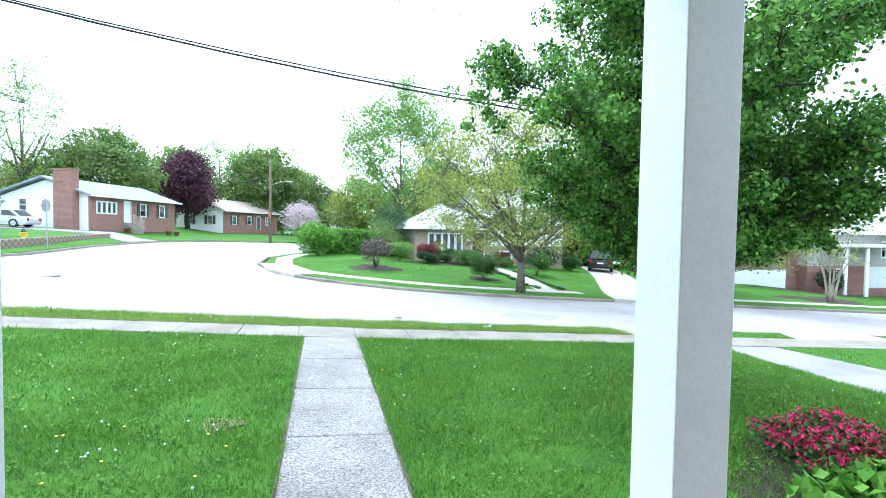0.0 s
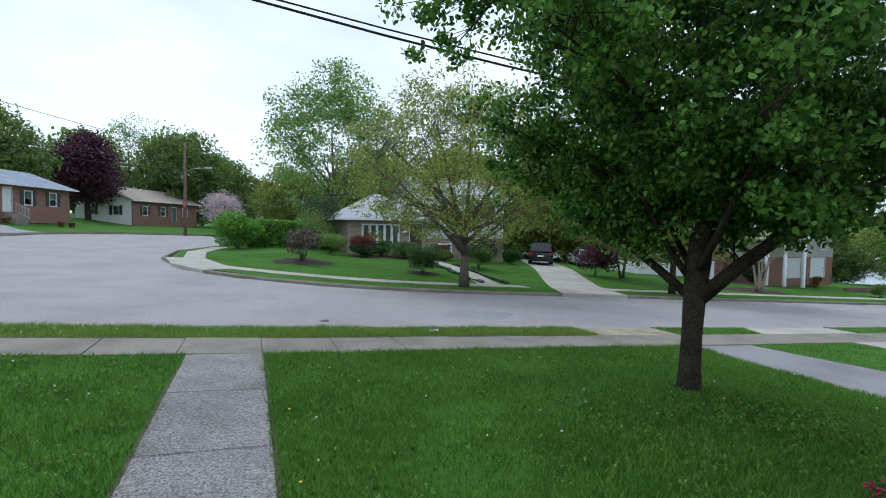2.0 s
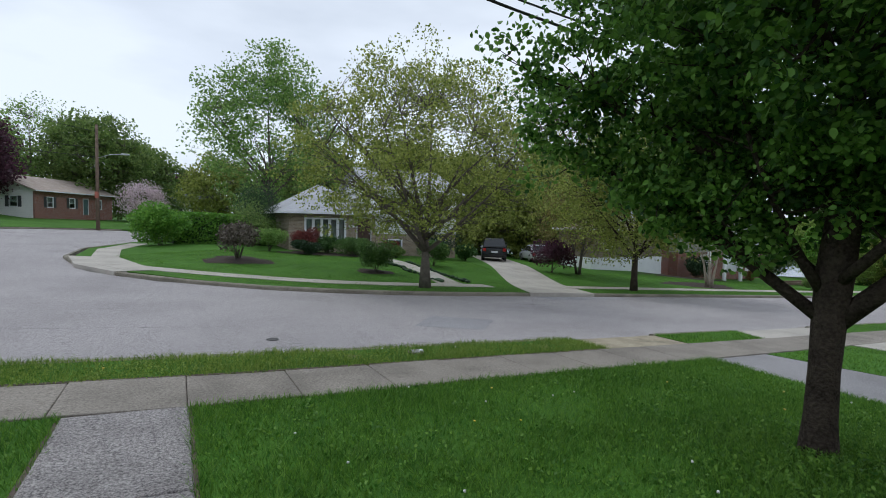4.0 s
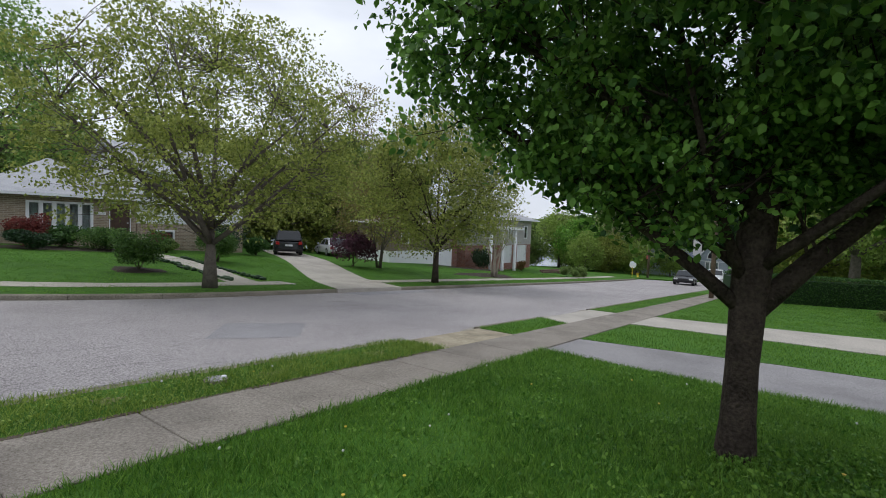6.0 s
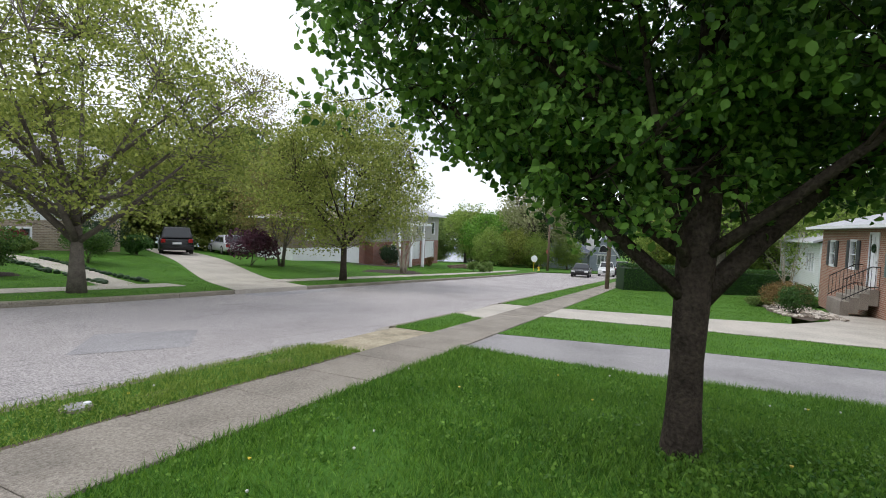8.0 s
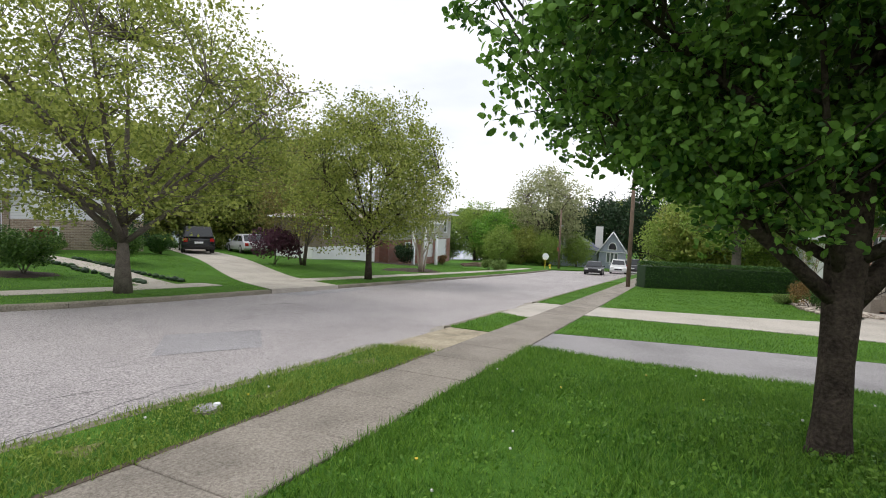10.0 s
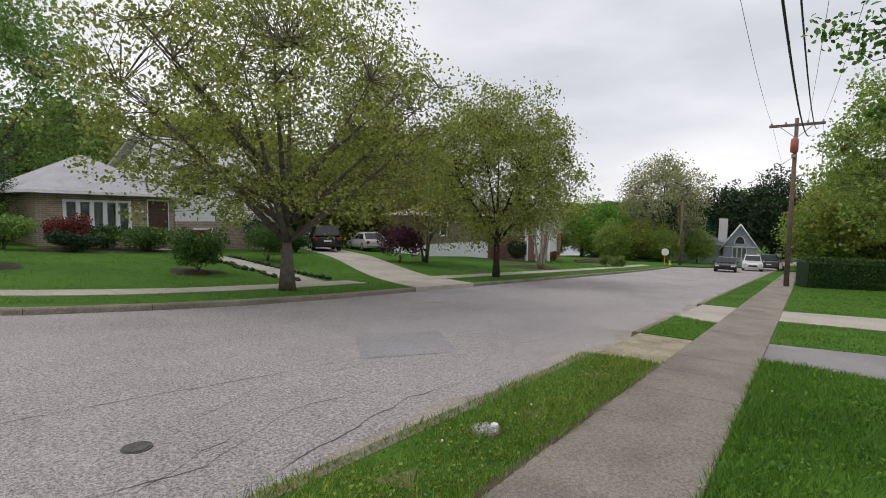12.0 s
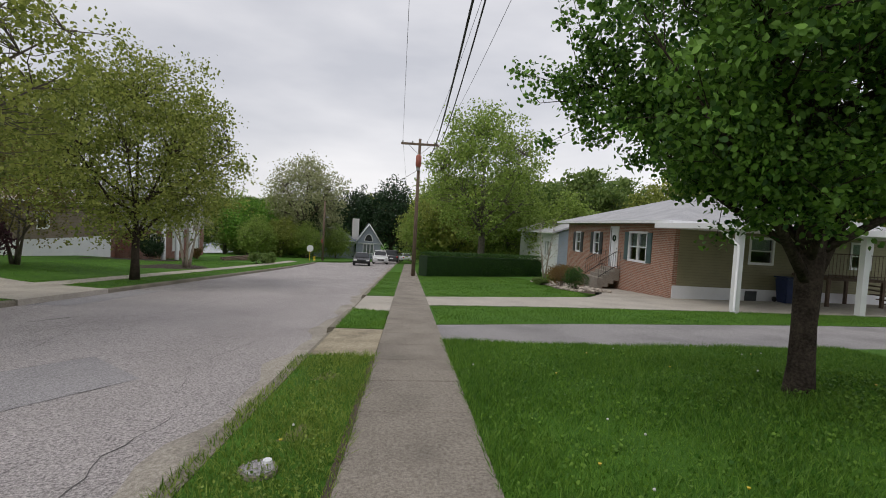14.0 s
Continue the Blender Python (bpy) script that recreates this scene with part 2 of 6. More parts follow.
M_YELLOW = material("yellow paint", (0.60, 0.42, 0.03), (0.78, 0.58, 0.06), scale=4, fine=40, bump=0.05, rough=0.45)
M_BLUEBIN = material("dark blue plastic", (0.012, 0.025, 0.085), (0.025, 0.045, 0.13), scale=4, fine=40, bump=0.05, rough=0.5)
M_TERRA = material("terracotta", (0.22, 0.085, 0.05), (0.36, 0.15, 0.09), scale=4, fine=40, bump=0.1)
M_RUST = material("red-brown paint", (0.30, 0.075, 0.05), (0.42, 0.14, 0.10), scale=4, fine=40, bump=0.1, rough=0.5)
M_WALLBLOCK = material("weathered wall blocks", (0.16, 0.115, 0.09), (0.36, 0.27, 0.22), scale=2.5, fine=40, bump=0.5, rough=0.95, stain=(1.2, 0.3))
M_WATER = material("harbour water", (0.20, 0.25, 0.29), (0.27, 0.32, 0.36), scale=0.15, fine=1.5, bump=0.35, rough=0.12)
M_LAMP = material("lamp glass", (0.6, 0.6, 0.58), (0.75, 0.75, 0.72), scale=4, fine=40, bump=0, rough=0.2)

L_PEAR = leaf_material("broad glossy leaves", (0.024, 0.088, 0.014), (0.21, 0.40, 0.066), 0.31)
L_MAPLE = leaf_material("young maple leaves", (0.135, 0.185, 0.034), (0.41, 0.455, 0.11), 0.42)
L_LIGHT = leaf_material("fresh green leaves", (0.11, 0.22, 0.045), (0.30, 0.45, 0.12), 0.4)
L_LIME = leaf_material("yellow-green young leaves", (0.15, 0.24, 0.045), (0.38, 0.50, 0.12), 0.45)
L_BRONZE = leaf_material("bronze-green young leaves", (0.13, 0.12, 0.035), (0.31, 0.27, 0.09), 0.4)
L_BUSH = leaf_material("garden bush leaves", (0.035, 0.09, 0.02), (0.14, 0.25, 0.055), 0.25)
L_MID = leaf_material("mid green leaves", (0.09, 0.16, 0.04), (0.25, 0.34, 0.095), 0.45)
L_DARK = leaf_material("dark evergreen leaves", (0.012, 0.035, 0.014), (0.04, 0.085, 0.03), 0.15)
L_HEDGE = leaf_material("hedge leaves", (0.02, 0.065, 0.012), (0.075, 0.17, 0.03), 0.2)
L_BRIGHT = leaf_material("bright hedge leaves", (0.08, 0.21, 0.025), (0.22, 0.42, 0.06), 0.3)
L_PURPLE = leaf_material("purple leaves", (0.05, 0.02, 0.034), (0.14, 0.055, 0.085), 0.35)
L_PINK = leaf_material("pale pink blossom", (0.56, 0.42, 0.46), (0.80, 0.68, 0.71), 0.3)
L_RED = leaf_material("red maple leaves", (0.10, 0.02, 0.02), (0.25, 0.06, 0.045), 0.25)
L_ORANGE = leaf_material("bronze leaves", (0.11, 0.075, 0.025), (0.26, 0.16, 0.055), 0.25)
L_AZALEA = leaf_material("magenta blossom", (0.42, 0.008, 0.075), (0.72, 0.035, 0.18), 0.25)
L_TWIG = leaf_material("grey-brown twigs", (0.085, 0.07, 0.055), (0.19, 0.155, 0.125), 0.05)
L_BUDS = leaf_material("pale buds", (0.26, 0.28, 0.13), (0.44, 0.46, 0.25), 0.4)


def paint(name, c, rough=0.22):
    return material(name, tuple(v * 0.85 for v in c), c, rough=rough, scale=1.5, fine=40, bump=0.0, metal=0.0, spec=0.6)


M_CARGLASS = paint("tinted car glass", (0.02, 0.024, 0.027), 0.06)


# ---- helpers ----
def part(name, bm, mat, parent=None, label=""):
    """Links a bmesh as one mesh object under parent."""
    me = bpy.data.meshes.new(name)
    bm.to_mesh(me)
    bm.free()
    me.materials.append(mat)
    ob = new(name, me)
    ob.parent = parent
    if label:
        ob["label"] = label
    return ob


def quick(name, verts, faces, mat, parent=None, label="", smooth=False):
    me = bpy.data.meshes.new(name)
    me.from_pydata(verts, [], faces)
    me.materials.append(mat)
    if smooth:
        me.polygons.foreach_set("use_smooth", np.ones(len(me.polygons), dtype=bool))
    me.update()
    ob = new(name, me)
    ob.parent = parent
    if label:
        ob["label"] = label
    return ob


def thing(name, label, category, m=None, group="", kind=""):
    ob = new(name)
    ob.empty_display_size = 0.2
    if m is not None:
        ob.matrix_world = m
    return tagged(ob, label, category, group, kind)


def box(bm, x0, y0, z0, x1, y1, z1, bevel=0.0):
    r = bmesh.ops.create_cube(bm, size=1.0, matrix=Matrix.LocRotScale(((x0 + x1) / 2, (y0 + y1) / 2, (z0 + z1) / 2), None, (abs(x1 - x0), abs(y1 - y0), abs(z1 - z0))))
    if bevel:
        edges = {e for v in r["verts"] for e in v.link_edges}
        bmesh.ops.bevel(bm, geom=list(edges), offset=bevel, segments=2, affect="EDGES", profile=0.5)
    return bm


def boxed(*args, bevel=0.0):
    return box(bmesh.new(), *args, bevel=bevel)


def tube(bm, points, radii, sides=7, caps=True):
    """A tapered tube along points."""
    rings, last = [], None
    for i, p in enumerate(points):
        a, b = Vector(points[max(i - 1, 0)]), Vector(points[min(i + 1, len(points) - 1)])
        d = (b - a).normalized()
        if last is None:
            u = d.orthogonal().normalized()
        else:
            u = (last - d * last.dot(d)).normalized()
        last, w = u, d.cross(u)
        rings.append([bm.verts.new(Vector(p) + (u * math.cos(6.28318 * k / sides) + w * math.sin(6.28318 * k / sides)) * radii[i]) for k in range(sides)])
    for r0, r1 in zip(rings, rings[1:]):
        for k in range(sides):
            f = bm.faces.new((r0[k], r0[(k + 1) % sides], r1[(k + 1) % sides], r1[k]))
            f.smooth = True
    if caps:
        bm.faces.new(rings[0][::-1])
        bm.faces.new(rings[-1])
    return bm


def shift(x):
    """How far the street's lines bend off the x axis."""
    return 0.05 * max(0.0, 1.0 - x)


def far_kerb(x):
    return 19.4 + 0.035 * max(0.0, 9.0 - x) ** 2 + 0.0015 * max(0.0, x - 30) ** 2 * (1 if x < 60 else 0) + (1.35 + 0.09 * (x - 60) if x >= 60 else 0)


def height(x, y):
    """The lie of the land: falling towards the harbour, rising behind the far pavement."""
    xc = min(max(x, -70.0), 96.0)
    z = -0.17 - 0.0595 * xc - 0.0164 * min(y, 22.0)
    up = max(0.0, y - 22.0)
    z += 0.30 * math.exp(-((x - 5.0) / 2.0) ** 2 - ((y - 5.2) / 2.2) ** 2)
    z += min(up, 60.0) * 0.012 * (1 if x < 30 else max(0.0, 1 - (x - 30) / 30))
    if 23 < y and -3 < x < 40:
        k = min(1.0, (y - 23) / 8) * min(1.0, (x + 3) / 6) * min(1.0, (40 - x) / 8)
        z += 0.32 * k * k * (3 - 2 * k)
    if x < -15 and y > 24:
        z += 0.35 * min(1.0, (-15 - x) / 1.5)
    return z


def drape(bm, lift):
    for v in bm.verts:
        v.co.z = height(v.co.x, v.co.y) + lift


def sheet(name, outline, lift, depth, mat, parent=None, label="", step=1.5):
    """A slab over the land with the given outline, its top lift above the land and depth thick."""
    bm = bmesh.new()
    face = bm.faces.new([bm.verts.new((x, y, 0)) for x, y in outline])
    bmesh.ops.triangulate(bm, faces=[face])
    xs, ys = [p[0] for p in outline], [p[1] for p in outline]
    for axis, lo, hi in ((0, min(xs), max(xs)), (1, min(ys), max(ys))):
        k = math.floor(lo / step) + 1
        while k * step < hi:
            co, no = [0, 0, 0], [0, 0, 0]
            co[axis], no[axis] = k * step, 1
            bmesh.ops.bisect_plane(bm, geom=bm.verts[:] + bm.edges[:] + bm.faces[:], dist=1e-4, plane_co=co, plane_no=no)
            k += 1
    bmesh.ops.recalc_face_normals(bm, faces=bm.faces[:])
    if bm.faces[:] and sum(f.normal.z for f in bm.faces) < 0:
        bmesh.ops.reverse_faces(bm, faces=bm.faces[:])
    drape(bm, lift)
    if depth:
        rim = [e for e in bm.edges if e.is_boundary]
        r = bmesh.ops.extrude_edge_only(bm, edges=rim)
        for v in r["geom"]:
            if isinstance(v, bmesh.types.BMVert):
                v.co.z -= depth
        bmesh.ops.recalc_face_normals(bm, faces=bm.faces[:])
    return part(name, bm, mat, parent, label)


def line_y(fn, x0, x1, step=1.0):
    n = max(1, int(math.ceil(abs(x1 - x0) / step)))
    return [(x0 + (x1 - x0) * i / n, fn(x0 + (x1 - x0) * i / n)) for i in range(n + 1)]


def band(a, b, x0, x1, step=1.0):
    """The outline between two lines y = a(x) and y = b(x)."""
    return line_y(a, x0, x1, step) + line_y(b, x1, x0, step)


def leaf_mesh(name, centres, size, mat, parent, rng, label="", droop=0.25, kind="", broad=False):
    """Many small folded leaves at the given places, as one mesh."""
    n = len(centres)
    d = rng.normal(size=(n, 3))
    d[:, 2] -= droop
    d /= np.linalg.norm(d, axis=1)[:, None]
    r = rng.normal(size=(n, 3)) + np.array([0, 0, 0.6])
    side = np.cross(d, r)
    side /= np.linalg.norm(side, axis=1)[:, None] + 1e-9
    up = np.cross(side, d)
    s = (size * rng.uniform(0.65, 1.25, n))[:, None]
    if broad:
        shape = ((-0.5, 0.0, 0.0), (-0.30, 0.30, 0.07), (0.08, 0.36, 0.10), (0.55, 0.0, -0.04), (0.08, -0.36, 0.10), (-0.30, -0.30, 0.07))
        fan = ((0, 1, 2), (0, 2, 3), (0, 3, 4), (0, 4, 5))
    else:
        shape = ((-0.5, 0.0, 0.0), (-0.06, 0.36, 0.10), (0.55, 0.0, 0.0), (-0.06, -0.36, 0.10))
        fan = ((0, 1, 2), (0, 2, 3))
    c = len(shape)
    v = np.empty((n, c, 3))
    for k, (along, across, rise) in enumerate(shape):
        v[:, k] = centres + d * s * along + side * s * across + up * s * rise
    f = np.arange(n * c).reshape(n, c)
    tri = np.concatenate([f[:, list(q)] for q in fan])
    me = bpy.data.meshes.new(name)
    me.vertices.add(n * c)
    me.vertices.foreach_set("co", v.ravel())
    me.loops.add(len(tri) * 3)
    me.loops.foreach_set("vertex_index", tri.ravel().astype(np.int32))
    me.polygons.add(len(tri))
    me.polygons.foreach_set("loop_start", np.arange(0, len(tri) * 3, 3, dtype=np.int32))
    me.polygons.foreach_set("loop_total", np.full(len(tri), 3, dtype=np.int32))
    me.update(calc_edges=True)
    me.materials.append(mat)
    ob = new(name, me)
    ob.parent = parent
    if label:
        ob["label"] = label
    if kind:
        ob["kind"] = kind
    return ob


def blob_points(rng, n, centre, radii, shell=0.55):
    """Places in an ellipsoid, thicker towards its skin."""
    d = rng.normal(size=(n, 3))
    d /= np.linalg.norm(d, axis=1)[:, None]
    r = shell + (1 - shell) * rng.random(n) ** 0.6
    return np.array(centre) + d * r[:, None] * np.array(radii)


def tree(name, label, x, y, high, girth, fork, crown, clumps, per, leaf, mat, bark, seed, limbs=7, spread=0.34, group="", multi=1, lean=0.0, taper=0.42, broad=False):
    """A tree: tapered trunk and limbs, twigs to clumps of leaves. crown: (low, radius x, radius y)."""
    rng = np.random.default_rng(seed)
    root = thing(name, label, "tree", pose(x, y, height(x, y) - 0.03), group)
    low, rx, ry = crown
    mid = (low + high) / 2
    cen = np.array([lean, 0, mid])
    pts = blob_points(rng, clumps, cen, (rx, ry, (high - low) / 2), 0.38)
    # the crown is broader in its lower half
    k = (pts[:, 2] - low) / (high - low)
    pts[:, :2] = cen[:2] + (pts[:, :2] - cen[:2]) * (1.0 + taper * 0.38 - taper * np.clip(k, 0, 1))[:, None]
    pts += np.clip(rng.normal(scale=0.07 * rx, size=pts.shape), -0.14 * rx, 0.14 * rx)
    pts[:, 2] = np.maximum(pts[:, 2], low + 0.1)
    wood = bmesh.new()
    stems = []
    for s in range(multi):
        ang = 6.283 * s / max(multi, 1) + 0.4
        off = 0.0 if multi == 1 else girth * 1.2
        top = high * 0.8
        n = 9
        tp, tr = [], []
        for i in range(n + 1):
            q = i / n
            wob = 0.05 * rx * math.sin(3.1 * q + seed) * q
            out = 0.0 if multi == 1 else q * rx * 0.4
            tp.append((math.cos(ang) * (off + out) + wob + lean * q, math.sin(ang) * (off + out) + wob * 0.6, q * top))
            flare = 1.2 if i == 0 else 1.0
            tr.append(max(0.012, girth * flare * (1 - 0.22 * min(1, q * top / fork)) * (1.0 if q * top < fork else max(0.06, (1 - (q * top - fork) / (top - fork)) * 0.78))))
        tube(wood, tp, tr, 12)
        stems.append(tp)
    nodes = [(np.array(p), 0.3) for tp in stems for p in tp if p[2] > fork * 0.9]
    for i in range(limbs):
        a = 6.283 * i / limbs + rng.uniform(-0.3, 0.3)
        z0 = fork + (high * 0.45 - fork) * (i % 4) / 5.0
        st = stems[i % len(stems)]
        base = np.array(min(st, key=lambda p: abs(p[2] - z0)))
        base[2] = z0
        reach = rng.uniform(0.62, 0.85)
        end = np.array([math.cos(a) * rx * reach + lean, math.sin(a) * ry * reach, low + (high - low) * rng.uniform(0.25, 0.62)])
        bend = base * 0.5 + end * 0.5 + np.array([0, 0, 0.06 * high * rng.uniform(-0.8, 0.6)])
        line = []
        for j in range(7):
            q = j / 6
            line.append(base * (1 - q) ** 2 + 2 * bend * q * (1 - q) + end * q * q)
        r0 = girth * rng.uniform(0.36, 0.55)
        tube(wood, line, [r0 * (1 - 0.85 * j / 6) for j in range(7)], 7)
        nodes += [(p, r0 * (1 - 0.85 * j / 6)) for j, p in enumerate(line) if j > 1]
    part("trunk", wood, bark, root)
    twigs = bmesh.new()
    where = np.array([p for p, r in nodes])
    for c in pts:
        dist = np.linalg.norm(where - c, axis=1) + np.maximum(0, where[:, 2] - c[2]) * 1.5
        p = where[int(np.argmin(dist))]
        m = (p + c) / 2 + rng.normal(scale=0.02 * rx, size=3)
        g = max(0.006, girth * 0.07)
        tube(twigs, [p, m, c], [g, g * 0.7, g * 0.3], 4, caps=False)
    part("twig_growth", twigs, bark, root)["kind"] = "stuff"
    sizes = spread * rng.uniform(0.6, 1.25, clumps)
    leaves = np.repeat(pts, per, axis=0) + np.clip(rng.normal(size=(clumps * per, 3)), -1.7, 1.7) * np.repeat(sizes, per)[:, None] * np.array([1, 1, 0.72])
    leaf_mesh("crown", leaves, leaf, mat, root, rng, broad=broad)
    return root


def shrub(name, label, x, y, rx, ry, high, n, leaf, mat, seed, group="", base=0.05, lumps=9, stems=5, bark=None, cat="shrub", bloom=None, lift=0.0):
    """A bush: stems and a lumpy mass of leaves."""
    rng = np.random.default_rng(seed)
    root = thing(name, label, cat, pose(x, y, height(x, y) - 0.02 + lift), group)
    cen = blob_points(rng, lumps, (0, 0, base + (high - base) * 0.5), (rx * 0.62, ry * 0.62, (high - base) * 0.30), 0.5)
    stalk = bmesh.new()
    for i in range(stems):
        a = 6.283 * i / stems
        c = cen[i % lumps]
        tube(stalk, [(0.06 * math.cos(a) * rx, 0.06 * math.sin(a) * ry, 0), (c[0] * 0.45, c[1] * 0.45, c[2] * 0.5), tuple(c)], [0.02, 0.014, 0.006], 5)
    part("stem_cluster", stalk, bark or M_BARK2, root)
    per = n // lumps
    pts = np.concatenate([blob_points(rng, per, c, (rx * 0.45, ry * 0.45, (high - base) * 0.27), 0.35) for c in cen])
    pts[:, 2] = np.clip(pts[:, 2], 0.03, None)
    leaf_mesh("foliage", pts, leaf, mat, root, rng)
    if bloom:
        k = rng.random(len(pts)) < bloom[1]
        p2 = pts[k] + np.array([0, 0, 0.03])
        p2 = np.repeat(p2, 5, axis=0) + rng.normal(scale=0.02, size=(len(p2) * 5, 3))
        leaf_mesh("blossom", p2, bloom[2], bloom[0], root, rng, bloom[3])
    return root


def hedge(name, label, path, half, high, n, leaf, mat, seed):
    """A clipped hedge along a line."""
    rng = np.random.default_rng(seed)
    x0, y0 = path[0]
    root = thing(name, label, "hedge", pose(x0, y0, height(x0, y0)))
    stalk = bmesh.new()
    clouds = []
    total = sum(math.dist(a, b) for a, b in zip(path, path[1:]))
    for a, b in zip(path, path[1:]):
        ln = math.dist(a, b)
        k = int(n * ln / total)
        q = rng.random(k)
        ux, uy = (b[0] - a[0]) / ln, (b[1] - a[1]) / ln
        face = rng.random(k)
        w = np.where(face < 0.33, -1.0, np.where(face < 0.66, 1.0, rng.uniform(-1, 1, k))) * half
        z = np.where(face < 0.66, rng.random(k), 1.0) * high
        w = w * (1 - 0.12 * (z / high) ** 3) + rng.normal(scale=0.06, size=k) - np.sign(w) * np.abs(rng.normal(scale=0.07, size=k))
        z = z + rng.normal(scale=0.035, size=k)
        px, py = a[0] + ux * ln * q - uy * w, a[1] + uy * ln * q + ux * w
        gz = np.array([height(float(i), float(j)) for i, j in zip(px, py)]) - height(x0, y0)
        clouds.append(np.stack([px - x0, py - y0, gz + np.clip(z, 0.04, None)], axis=1))
        for i in range(int(ln / 0.5)):
            cx, cy = a[0] + ux * (i * 0.5 + 0.25), a[1] + uy * (i * 0.5 + 0.25)
            g = height(cx, cy) - height(x0, y0)
            tube(stalk, [(cx - x0, cy - y0, g - 0.05), (cx - x0 + 0.05, cy - y0, g + high * 0.5), (cx - x0 - 0.04, cy - y0, g + high * 0.9)], [0.03, 0.025, 0.012], 5)
    part("stem_cluster", stalk, M_BARK2, root)
    # solid dark box that stands in for the shade deep between the leaves
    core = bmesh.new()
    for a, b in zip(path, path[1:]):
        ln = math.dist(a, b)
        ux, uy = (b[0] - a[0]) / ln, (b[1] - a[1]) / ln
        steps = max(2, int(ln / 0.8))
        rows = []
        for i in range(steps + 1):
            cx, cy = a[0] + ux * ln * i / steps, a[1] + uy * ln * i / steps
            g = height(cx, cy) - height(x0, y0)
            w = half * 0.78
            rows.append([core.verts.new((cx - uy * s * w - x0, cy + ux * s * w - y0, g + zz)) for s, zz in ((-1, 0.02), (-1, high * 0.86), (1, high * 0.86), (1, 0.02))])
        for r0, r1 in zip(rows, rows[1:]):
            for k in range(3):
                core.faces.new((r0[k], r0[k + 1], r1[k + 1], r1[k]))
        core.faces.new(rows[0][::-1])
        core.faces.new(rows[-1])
    part("shade_core", core, L_DARK, root)
    leaf_mesh("foliage", np.concatenate(clouds), leaf, mat, root, rng)
    return root


# ---- land, street and pavements ----
def near_walk(x):
    return 9.42 + shift(x)


def near_walk_out(x):
    return 10.48 + shift(x)


def near_kerb(x):
    return 11.56 + shift(x)


def level(v):
    return lambda x: v


def ground_sheet():
    xs = sorted(set([-900, -500, -300, -200, -140, -100] + list(range(-80, 141, 5)) + [160, 200, 260, 340, 500, 900]))
    ys = sorted(set([-900, -500, -300, -200, -140, -100] + list(range(-80, 141, 5)) + [160, 200, 260, 340, 500, 900]))
    verts = []
    for y in ys:
        for x in xs:
            dip = 0.5
            if x > 62 and y > 30:
                dip += 3.0 * min(1.0, (x - 62) / 30)
            verts.append((x, y, height(x, y) - dip))
    w = len(xs)
    faces = [(j * w + i, j * w + i + 1, (j + 1) * w + i + 1, (j + 1) * w + i) for j in range(len(ys) - 1) for i in range(w - 1)]
    tagged(quick("ground", verts, faces, M_LAWN), "grassy ground falling gently towards the harbour", "ground", kind="structure")


ground_sheet()


def setting(ob, label, category):
    return tagged(ob, label, category, kind="structure")


# the street with its side street, as one sheet of asphalt
ROAD = [(-120, 10.5)] + line_y(near_kerb, -60, 130, 5) + [(130, 40)] + [(x, far_kerb(x) + 0.3) for x in range(128, 12, -6)]
ROAD += [(9, 19.8), (4, 20.8), (0, 22.6), (-2.2, 25), (-3.6, 29.5), (-3.6, 34), (-2, 40), (2, 45.5), (10, 52), (24, 60), (24, 72)]
ROAD += [(8, 66), (-4, 59), (-9.5, 53), (-13.4, 45), (-14.3, 36), (-14.0, 28), (-15.0, 24), (-18, 21.6), (-24, 20.6), (-120, 22)]
setting(sheet("road", ROAD, -0.13, 0.0, M_ROAD, step=4.0), "pale worn grey asphalt street with cracks and repairs", "road")


def kerb_line(name, line, lift, label, inward=1.0, width=0.16):
    """A kerb of blocks with rounded tops along a line."""
    root = thing(name, label, "kerb", kind="structure")
    pts = []
    for a, b in zip(line, line[1:]):
        n = max(1, round(math.dist(a, b) / 3.0))
        for i in range(n):
            pts.append(((a[0] + (b[0] - a[0]) * i / n, a[1] + (b[1] - a[1]) * i / n), (a[0] + (b[0] - a[0]) * (i + 1) / n, a[1] + (b[1] - a[1]) * (i + 1) / n)))
    for a, b in pts:
        ln = math.dist(a, b)
        ux, uy = (b[0] - a[0]) / ln, (b[1] - a[1]) / ln
        nx, ny = -uy * inward, ux * inward
        bm = bmesh.new()
        rows = []
        for p, s in ((a, 0.006), (b, -0.006)):
            px, py = p[0] + ux * s, p[1] + uy * s
            z = height(px, py) + lift
            rows.append([bm.verts.new((px + nx * d, py + ny * d, z + h)) for d, h in ((-0.02, -0.3), (0.0, -0.03), (0.035, 0.0), (width, 0.0), (width, -0.3))])
        for k in range(4):
            bm.faces.new((rows[0][k], rows[0][k + 1], rows[1][k + 1], rows[1][k]))
        bm.faces.new(rows[0])
        bm.faces.new(rows[1][::-1])
        bmesh.ops.recalc_face_normals(bm, faces=bm.faces[:])
        part("kerb_stone", bm, M_KERB, root)
    return root


